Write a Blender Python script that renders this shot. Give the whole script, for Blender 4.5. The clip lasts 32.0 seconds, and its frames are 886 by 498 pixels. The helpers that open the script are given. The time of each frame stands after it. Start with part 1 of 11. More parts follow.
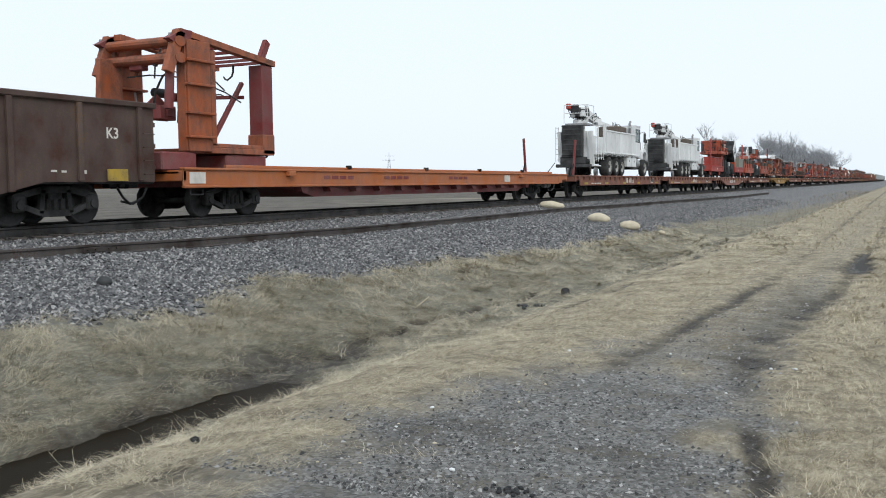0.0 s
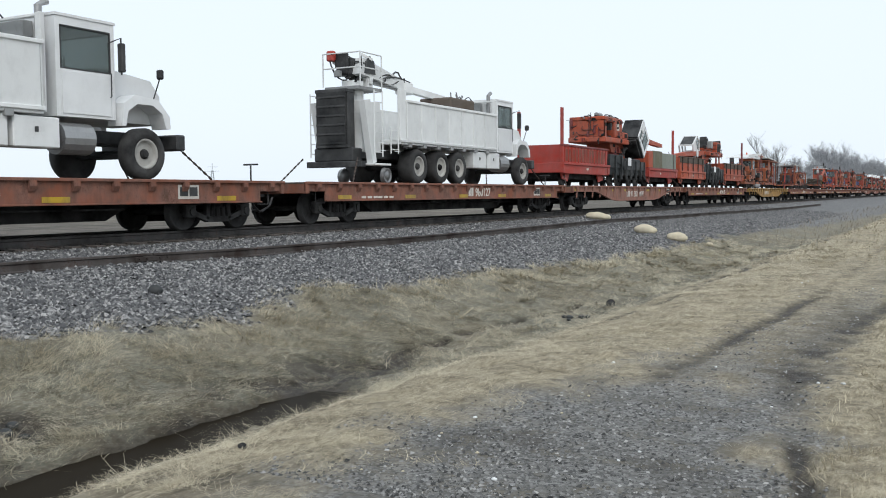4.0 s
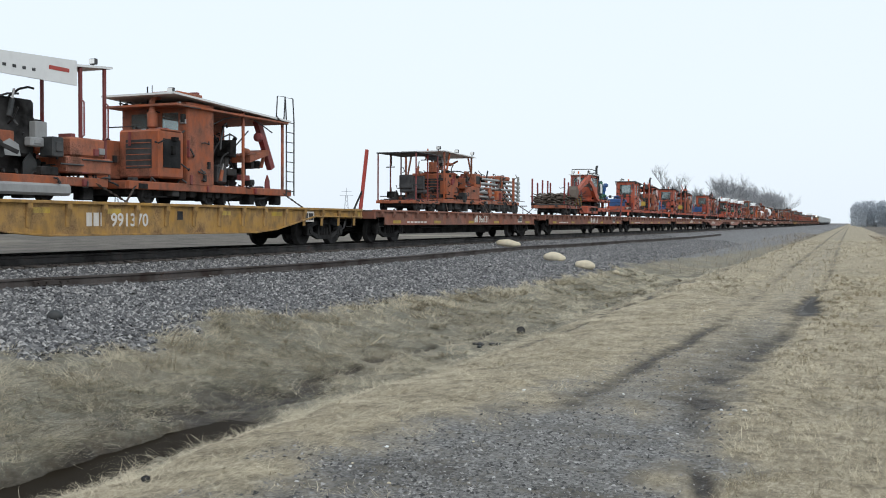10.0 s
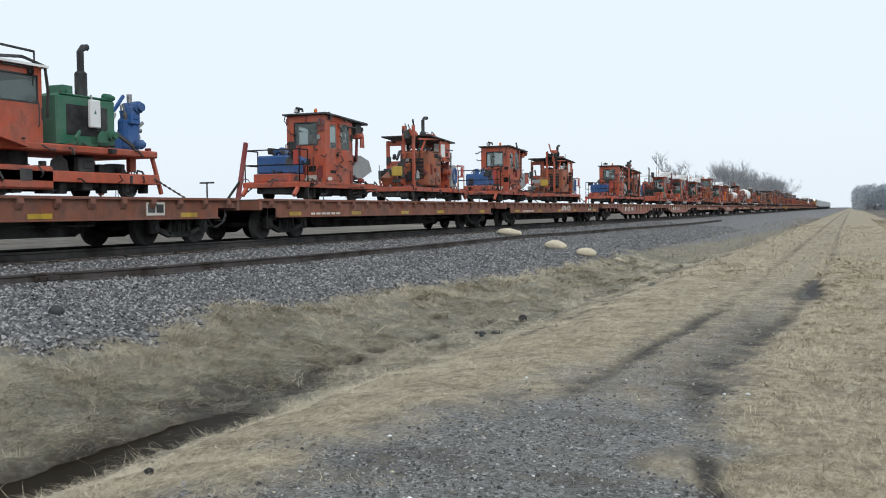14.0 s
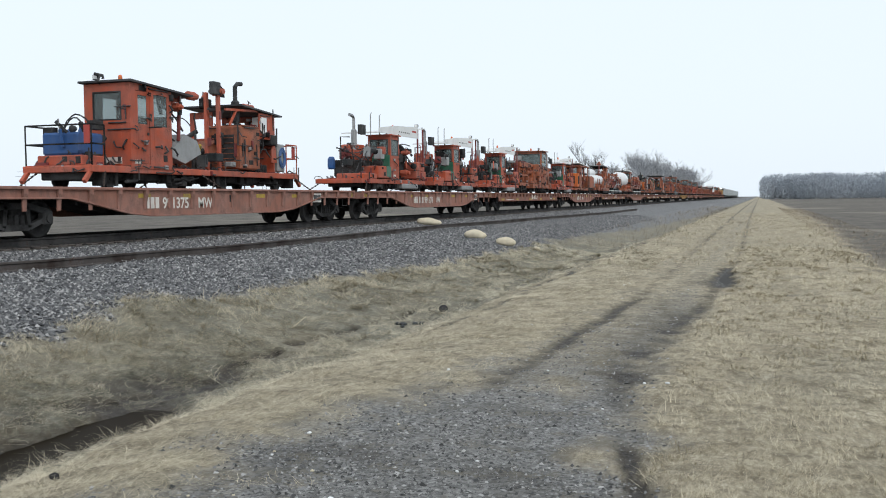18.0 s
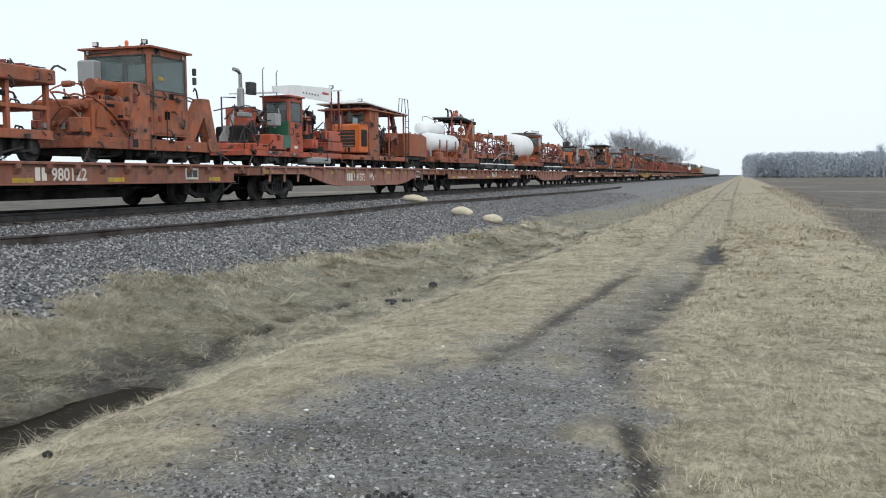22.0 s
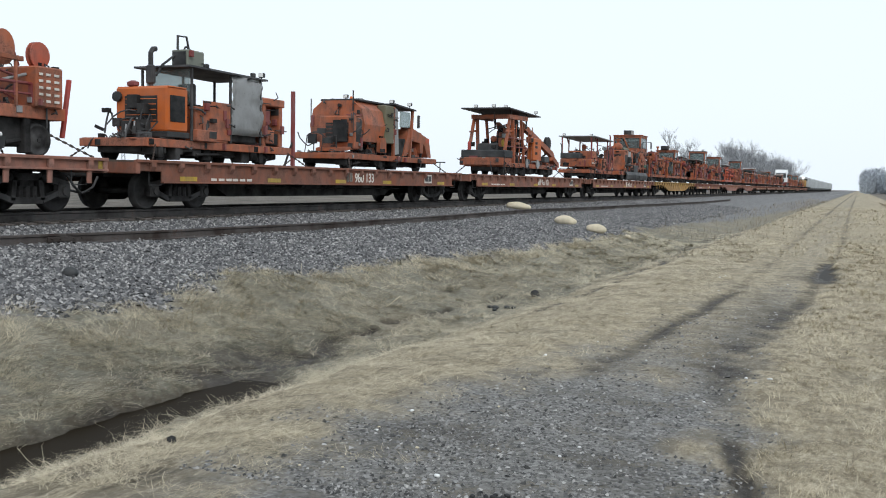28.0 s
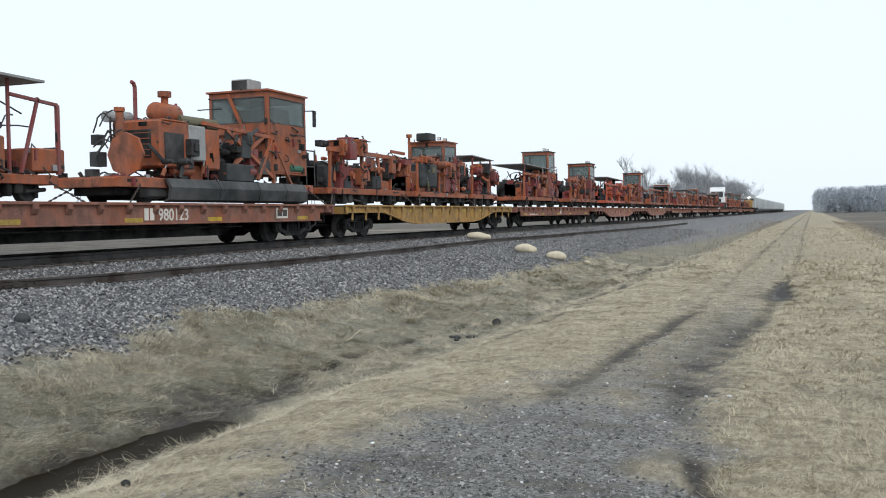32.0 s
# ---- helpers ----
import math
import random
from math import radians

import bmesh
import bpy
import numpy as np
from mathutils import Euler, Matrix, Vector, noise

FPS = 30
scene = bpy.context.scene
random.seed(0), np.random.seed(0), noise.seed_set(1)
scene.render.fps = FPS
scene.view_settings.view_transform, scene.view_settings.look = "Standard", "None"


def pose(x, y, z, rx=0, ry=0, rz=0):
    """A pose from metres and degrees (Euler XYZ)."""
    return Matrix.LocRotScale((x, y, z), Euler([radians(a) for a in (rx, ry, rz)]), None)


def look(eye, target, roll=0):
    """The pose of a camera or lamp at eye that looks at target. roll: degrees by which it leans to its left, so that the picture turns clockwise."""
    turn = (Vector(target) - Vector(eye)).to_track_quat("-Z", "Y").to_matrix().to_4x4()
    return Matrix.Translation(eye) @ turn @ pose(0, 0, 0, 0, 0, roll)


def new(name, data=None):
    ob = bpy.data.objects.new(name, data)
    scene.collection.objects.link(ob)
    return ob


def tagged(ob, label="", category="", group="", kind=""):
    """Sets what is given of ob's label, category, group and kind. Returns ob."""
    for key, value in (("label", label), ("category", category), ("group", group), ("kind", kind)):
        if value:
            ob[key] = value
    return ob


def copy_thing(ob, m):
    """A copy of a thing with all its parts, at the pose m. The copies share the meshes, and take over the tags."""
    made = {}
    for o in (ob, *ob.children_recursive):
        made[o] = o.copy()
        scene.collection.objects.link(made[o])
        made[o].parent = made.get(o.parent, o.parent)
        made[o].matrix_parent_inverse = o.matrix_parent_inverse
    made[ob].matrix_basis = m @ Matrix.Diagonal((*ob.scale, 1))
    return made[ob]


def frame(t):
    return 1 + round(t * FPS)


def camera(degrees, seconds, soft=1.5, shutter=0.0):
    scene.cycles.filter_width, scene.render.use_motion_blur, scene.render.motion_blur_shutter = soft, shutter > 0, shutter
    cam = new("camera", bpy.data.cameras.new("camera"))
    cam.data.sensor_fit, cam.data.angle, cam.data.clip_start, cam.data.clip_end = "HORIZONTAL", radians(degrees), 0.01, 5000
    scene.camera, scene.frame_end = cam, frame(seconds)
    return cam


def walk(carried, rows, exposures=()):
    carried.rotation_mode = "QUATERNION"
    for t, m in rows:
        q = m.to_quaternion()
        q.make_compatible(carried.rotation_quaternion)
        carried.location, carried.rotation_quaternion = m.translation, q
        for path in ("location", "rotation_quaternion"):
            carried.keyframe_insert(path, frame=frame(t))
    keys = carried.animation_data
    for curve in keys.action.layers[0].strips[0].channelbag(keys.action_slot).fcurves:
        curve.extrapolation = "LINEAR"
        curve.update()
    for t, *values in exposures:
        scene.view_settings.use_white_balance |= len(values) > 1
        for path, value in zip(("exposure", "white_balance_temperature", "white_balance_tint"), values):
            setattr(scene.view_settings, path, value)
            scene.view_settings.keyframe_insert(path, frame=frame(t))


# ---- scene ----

# ---- camera ----
cam = camera(50.0, 32.0, soft=1.0)
PATH = [
    (0, 0.062, -0.027, 1.61, 86.11, 0.567, 25.799),
    (0.5, 0.061, -0.041, 1.612, 86.224, 0.52, 26.979),
    (1, 0.076, -0.035, 1.612, 86.51, 0.435, 27.904),
    (1.5, 0.088, -0.041, 1.612, 87.124, 0.661, 27.81),
    (2, 0.083, -0.038, 1.611, 87.262, 0.804, 26.7),
    (2.5, 0.093, -0.026, 1.61, 87.04, 1.133, 26.04),
    (3, 0.079, -0.027, 1.62, 86.771, 1.086, 25.942),
    (3.5, 0.111, -0.045, 1.616, 86.622, 0.715, 27.839),
    (5.5, 0.063, -0.159, 1.629, 87.126, 0.246, 29.121),
    (6, 0.063, -0.143, 1.618, 87.473, 0.714, 28.719),
    (6.5, 0.069, -0.083, 1.619, 87.874, 1.206, 27.817),
    (7, 0.073, -0.065, 1.619, 87.803, 0.84, 25.824),
    (7.5, 0.049, -0.046, 1.626, 87.614, 0.836, 24.43),
    (8, 0.045, -0.058, 1.635, 87.737, 0.216, 23.781),
    (8.5, 0.061, -0.068, 1.623, 88.159, -0.046, 23.515),
    (9, 0.061, -0.065, 1.629, 88.12, -0.538, 22.585),
    (9.5, 0.076, -0.077, 1.626, 88.439, -0.238, 22.856),
    (10, 0.08, -0.076, 1.635, 88.307, -0.333, 23.217),
    (10.5, 0.067, -0.057, 1.62, 88.116, -0.537, 22.853),
    (11, 0.06, -0.054, 1.633, 87.908, -0.26, 23.413),
    (11.5, 0.061, -0.054, 1.617, 87.779, -0.086, 23.9),
    (12, 0.058, -0.041, 1.616, 87.702, -0.049, 23.373),
    (12.5, 0.062, -0.052, 1.621, 87.858, 0.091, 23.141),
    (13, 0.055, -0.049, 1.637, 87.931, 0.206, 23.041),
    (13.5, 0.076, -0.045, 1.621, 87.903, 0.493, 22.638),
    (14, 0.08, -0.054, 1.619, 87.718, 0.562, 23.264),
    (14.5, 0.071, -0.054, 1.633, 87.909, 0.628, 23.355),
    (16.5, 0.083, -0.045, 1.616, 87.364, 0.901, 25.236),
    (17, 0.071, -0.052, 1.632, 87.45, 1.168, 24.653),
    (17.5, 0.066, 0.012, 1.621, 86.994, 1.051, 22.24),
    (18, 0.018, 0.072, 1.629, 87.02, 0.608, 18.407),
    (18.5, -0.066, 0.074, 1.623, 86.258, -0.133, 18.558),
    (19, -0.095, 0.048, 1.619, 85.655, -0.384, 19.135),
    (19.5, -0.137, 0.042, 1.613, 85.459, -0.925, 19.138),
    (20, -0.138, 0.078, 1.621, 85.751, 0.253, 18.387),
    (20.5, -0.131, 0.073, 1.617, 86.309, 0.689, 18.8),
    (21, -0.112, 0.097, 1.617, 85.889, 1.211, 18.156),
    (21.5, -0.117, 0.133, 1.603, 85.716, 0.697, 17.385),
    (22, -0.113, 0.129, 1.611, 85.651, 0.381, 17.418),
    (22.5, -0.116, 0.098, 1.608, 85.644, 0.145, 18.113),
    (23, -0.105, 0.072, 1.609, 85.665, -0.089, 18.899),
    (23.5, -0.11, 0.017, 1.617, 85.428, -0.443, 20.254),
    (24, -0.094, 0.014, 1.621, 85.45, 0.16, 20.545),
    (24.5, -0.105, 0.011, 1.619, 85.441, -0.031, 21.256),
    (25, -0.106, 0.006, 1.624, 85.13, -0.238, 21.359),
    (25.5, -0.112, 0.009, 1.62, 85.03, -0.053, 21.657),
    (27.5, -0.108, -0.014, 1.62, 85.642, -0.858, 23.512),
    (28, -0.111, -0.039, 1.639, 85.971, -1.148, 23.606),
    (28.5, -0.108, -0.051, 1.631, 86.214, -1.148, 23.897),
    (29, -0.107, -0.065, 1.637, 86.552, -1.122, 23.856),
    (29.5, -0.094, -0.078, 1.622, 86.735, -0.684, 24.14),
    (30, -0.096, -0.09, 1.632, 87.034, 0.199, 24.034),
    (30.5, -0.086, -0.089, 1.635, 87.505, 0.358, 23.508),
    (31, -0.073, -0.045, 1.62, 88.016, 0.919, 22.464),
    (31.5, -0.061, -0.027, 1.623, 88.057, 0.91, 22),
    (32, -0.067, 0.005, 1.607, 87.959, 0.841, 21.244),
]
walk(cam, [(t, pose(*r)) for t, *r in PATH], exposures=[(0.0, -0.04), (9.0, -0.05), (12.0, -0.12), (17.0, -0.08), (22.0, 0.0), (32.0, 0.0)])

# ---- world and sun: bright overcast ----
world = bpy.data.worlds.new("overcast_sky")
scene.world = world
world.use_nodes = True
wn, wl = world.node_tree.nodes, world.node_tree.links
bg = wn["Background"]
sky = wn.new("ShaderNodeTexSky")
sky.sky_type, sky.sun_disc = "NISHITA", False
sky.sun_elevation, sky.sun_rotation = radians(40), radians(136)
sky.air_density, sky.dust_density, sky.ozone_density = 1.0, 4.0, 1.0
dim = wn.new("ShaderNodeMix")
dim.data_type, dim.blend_type = "RGBA", "MULTIPLY"
dim.inputs[0].default_value = 1.0
dim.inputs[7].default_value = (0.09, 0.09, 0.09, 1)
veil = wn.new("ShaderNodeMix")
veil.data_type = "RGBA"
veil.inputs[0].default_value = 0.86
veil.inputs[7].default_value = (0.888, 0.985, 1.072, 1)
wl.new(sky.outputs[0], dim.inputs[6])
wl.new(dim.outputs[2], veil.inputs[6])
wl.new(veil.outputs[2], bg.inputs[0])
bg.inputs[1].default_value = 1.13
sun_data = bpy.data.lights.new("sun", "SUN")
sun_data.energy, sun_data.angle, sun_data.color = 1.15, radians(25), (1.0, 0.995, 0.98)
sun = new("sun", sun_data)
sun.matrix_basis = look((0, 0, 60), (-38, 40, 10))

# ---- materials ----
def nodes_of(name):
    m = bpy.data.materials.new(name)
    m.use_nodes = True
    n, l = m.node_tree.nodes, m.node_tree.links
    return m, n, l, n["Principled BSDF"]


def noise_node(n, l, co, scale, detail=4.0, rough=0.6):
    t = n.new("ShaderNodeTexNoise")
    t.inputs["Scale"].default_value, t.inputs["Detail"].default_value = scale, detail
    t.inputs["Roughness"].default_value = rough
    l.new(co, t.inputs["Vector"])
    return t.outputs["Fac"]


def noise_node_colour(n, l, co, scale):
    t = n.new("ShaderNodeTexNoise")
    t.inputs["Scale"].default_value = scale
    l.new(co, t.inputs["Vector"])
    return t.outputs["Color"]


def ramp(n, l, fac, a, b, ca=(0, 0, 0, 1), cb=(1, 1, 1, 1)):
    r = n.new("ShaderNodeValToRGB")
    r.color_ramp.elements[0].position, r.color_ramp.elements[1].position = a, b
    r.color_ramp.elements[0].color, r.color_ramp.elements[1].color = ca, cb
    l.new(fac, r.inputs[0])
    return r.outputs[0]


def mixc(n, l, fac, a, b, kind="MIX"):
    m = n.new("ShaderNodeMix")
    m.data_type, m.blend_type = "RGBA", kind
    for v, i in ((fac, 0), (a, 6), (b, 7)):
        if isinstance(v, (int, float)):
            m.inputs[i].default_value = v
        elif isinstance(v, tuple):
            m.inputs[i].default_value = (*v, 1) if len(v) == 3 else v
        else:
            l.new(v, m.inputs[i])
    return m.outputs[2]


def bump(n, l, fac, bsdf, strength, dist):
    b = n.new("ShaderNodeBump")
    b.inputs["Strength"].default_value, b.inputs["Distance"].default_value = strength, dist
    l.new(fac, b.inputs["Height"])
    l.new(b.outputs[0], bsdf.inputs["Normal"])


def paint(name, col, rough=0.55, metal=0.0, grime=0.45, rust=0.25, scale=1.0, rustcol=(0.09, 0.035, 0.018)):
    """Weathered painted steel: fading, streaks of grime, patches of rust."""
    m, n, l, p = nodes_of(name)
    tc = n.new("ShaderNodeTexCoord").outputs["Object"]
    mp = n.new("ShaderNodeMapping")
    mp.inputs["Scale"].default_value = (1, 1, 0.4)
    l.new(tc, mp.inputs[0])
    big = noise_node(n, l, tc, 1.3 * scale, 5)
    streak = mixc(n, l, 0.5, noise_node(n, l, mp.outputs[0], 5 * scale, 5, 0.65), noise_node(n, l, tc, 2.6 * scale, 5, 0.7))
    fine = noise_node(n, l, tc, 38 * scale, 4, 0.7)
    info = n.new("ShaderNodeObjectInfo").outputs["Random"]
    faded = tuple(min(1, c * 0.8 + 0.09) for c in col)
    dark = tuple(c * 0.62 for c in col)
    c = mixc(n, l, ramp(n, l, big, 0.35, 0.7), col, faded)
    c = mixc(n, l, ramp(n, l, info, 0.0, 1.0, (0, 0, 0, 1), (0.45, 0.45, 0.45, 1)), c, dark)
    c = mixc(n, l, ramp(n, l, streak, 0.50 - 0.10 * grime, 0.76 - 0.16 * grime, (0, 0, 0, 1), (grime * 0.85,) * 3 + (1,)), c, (0.055, 0.045, 0.036))
    rm = ramp(n, l, mixc(n, l, 0.45, big, fine), 0.60 - 0.12 * rust, 0.72 - 0.1 * rust, (0, 0, 0, 1), (min(1, rust * 2.2),) * 3 + (1,))
    c = mixc(n, l, rm, c, rustcol)
    l.new(c, p.inputs["Base Color"])
    p.inputs["Metallic"].default_value = metal
    l.new(ramp(n, l, fine, 0.2, 0.8, (rough - 0.12,) * 3 + (1,), (min(1, rough + 0.25),) * 3 + (1,)), p.inputs["Roughness"])
    p.inputs["Specular IOR Level"].default_value = 0.3
    bump(n, l, fine, p, 0.25, 0.01)
    return m


ORANGE = paint("orange_paint", (0.385, 0.099, 0.034), grime=0.78, rust=0.5)
REDOR = paint("red_orange_paint", (0.47, 0.086, 0.036), grime=0.6, rust=0.35)
BRIGHT = paint("fresh_orange_paint", (0.56, 0.125, 0.016), grime=0.35, rust=0.12)
RED = paint("red_paint", (0.42, 0.045, 0.030), grime=0.45, rust=0.25)
RUSTRED = paint("red_paint_rusted_brown", (0.27, 0.055, 0.035), rough=0.8, grime=0.5, rust=0.75, rustcol=(0.13, 0.075, 0.045))
DEEPRED = paint("dark_red_paint", (0.20, 0.030, 0.028), grime=0.4, rust=0.3)
WHITE = paint("white_paint", (0.80, 0.81, 0.80), grime=0.14, rust=0.06)
CLEANWHITE = paint("clean_white_paint", (0.82, 0.83, 0.83), rough=0.4, grime=0.1, rust=0.0)
GREY = paint("grey_paint", (0.30, 0.31, 0.31), grime=0.4, rust=0.2)
OLIVE = paint("olive_paint", (0.13, 0.12, 0.065), grime=0.45, rust=0.3)
GREYGREEN = paint("grey_green_paint", (0.20, 0.22, 0.18), grime=0.4, rust=0.2)
GREEN = paint("green_paint", (0.018, 0.13, 0.072), grime=0.3, rust=0.06)
BLUE = paint("blue_paint", (0.022, 0.10, 0.30), grime=0.35, rust=0.05)
YELLOW = paint("yellow_paint", (0.50, 0.33, 0.03), grime=0.7, rust=0.35)
BLACK = paint("black_paint", (0.014, 0.015, 0.016), grime=0.08, rust=0.06)
CHARCOAL = paint("charcoal_paint", (0.018, 0.022, 0.024), grime=0.2, rust=0.1)
# near-black base colour, almost without gloss
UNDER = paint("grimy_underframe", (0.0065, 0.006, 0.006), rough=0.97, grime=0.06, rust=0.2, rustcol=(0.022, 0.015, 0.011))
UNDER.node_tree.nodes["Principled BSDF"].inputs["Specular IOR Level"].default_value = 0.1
CARRED = paint("oxide_red_car_paint", (0.245, 0.085, 0.048), rough=0.7, grime=0.75, rust=0.5)
CARPINK = paint("faded_pink_oxide_car_paint", (0.31, 0.135, 0.095), rough=0.75, grime=0.65, rust=0.4)
CARYELLOW = paint("faded_yellow_car_paint", (0.42, 0.235, 0.055), rough=0.7, grime=0.75, rust=0.5)
CARORANGE = paint("orange_car_paint", (0.46, 0.135, 0.035), rough=0.55, grime=0.35, rust=0.2)
GONDOLA = paint("rusted_brown_gondola_steel", (0.075, 0.036, 0.026), rough=0.85, grime=0.8, rust=0.55, rustcol=(0.15, 0.085, 0.045))
DECKWOOD = paint("weathered_deck_boards", (0.10, 0.075, 0.060), rough=0.9, grime=0.5, rust=0.3)
RAILSTEEL = paint("brown_rail_steel", (0.020, 0.018, 0.017), rough=0.7, metal=0.2, grime=0.4, rust=0.4, rustcol=(0.07, 0.03, 0.02))
RUSTRAIL = paint("rusty_loose_rail_steel", (0.030, 0.021, 0.017), rough=0.9, grime=0.4, rust=0.5, rustcol=(0.050, 0.024, 0.016))
STEEL = paint("bare_steel", (0.36, 0.36, 0.36), rough=0.4, metal=0.8, grime=0.3, rust=0.2)
TUBE = paint("galvanised_tube", (0.42, 0.43, 0.42), rough=0.45, metal=0.6, grime=0.25, rust=0.1)
RUBBER = paint("tyre_rubber", (0.018, 0.018, 0.018), rough=0.9, grime=0.3, rust=0.0)
HOSE = paint("black_hose", (0.014, 0.014, 0.015), rough=0.5, grime=0.2, rust=0.0)
CHAIN = paint("rusty_chain", (0.055, 0.040, 0.032), rough=0.7, metal=0.4, grime=0.3, rust=0.4)
DARKROOF = paint("dark_canopy_sheet", (0.030, 0.032, 0.036), rough=0.6, grime=0.2, rust=0.1)
SEATBLACK = paint("black_vinyl", (0.016, 0.016, 0.018), rough=0.55, grime=0.2, rust=0.0)
CREAM = paint("cream_limestone", (0.66, 0.58, 0.42), rough=0.9, grime=0.25, rust=0.0)
BURLAP = paint("clear_plastic_sheet", (0.40, 0.41, 0.41), rough=0.3, grime=0.45, rust=0.0)
BURLAP.node_tree.nodes["Principled BSDF"].inputs["Transmission Weight"].default_value = 0.45
TIEWOOD = paint("creosoted_tie_wood", (0.060, 0.046, 0.037), rough=0.95, grime=0.4, rust=0.2)
SCRAP = paint("rusty_scrap_plates", (0.10, 0.075, 0.055), rough=0.9, grime=0.4, rust=0.5)
GREYRIM = paint("dusty_rim_paint", (0.42, 0.41, 0.38), rough=0.7, grime=0.4, rust=0.15)
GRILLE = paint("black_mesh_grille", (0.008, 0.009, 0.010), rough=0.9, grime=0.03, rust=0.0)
LETTER = paint("worn_white_lettering", (0.70, 0.66, 0.60), rough=0.8, grime=0.35, rust=0.0)
HOPPERGREY = paint("pale_hopper_paint", (0.46, 0.49, 0.50), rough=0.6, grime=0.25, rust=0.1)


def glass(name, tint):
    m, n, l, p = nodes_of(name)
    p.inputs["Base Color"].default_value = (*tint, 1)
    p.inputs["Roughness"].default_value = 0.06
    p.inputs["Transmission Weight"].default_value = 0.75
    p.inputs["IOR"].default_value = 1.15
    return m


GLASS = glass("cab_glass", (0.33, 0.38, 0.375))
CABGLASS = glass("grey_tinted_glass", (0.30, 0.36, 0.36))

def lamp_mat(name, col):
    m, n, l, p = nodes_of(name)
    p.inputs["Base Color"].default_value = (*col, 1)
    p.inputs["Roughness"].default_value = 0.15
    p.inputs["Coat Weight"].default_value = 0.6
    return m


AMBER = lamp_mat("amber_lens", (0.6, 0.12, 0.01))
HEADLIGHT = lamp_mat("lit_headlight", (0.9, 0.88, 0.8))
HEADLIGHT.node_tree.nodes["Principled BSDF"].inputs["Emission Color"].default_value = (1.0, 0.95, 0.8, 1)
HEADLIGHT.node_tree.nodes["Principled BSDF"].inputs["Emission Strength"].default_value = 8.0
CLEARLENS = lamp_mat("clear_lens", (0.7, 0.7, 0.68))


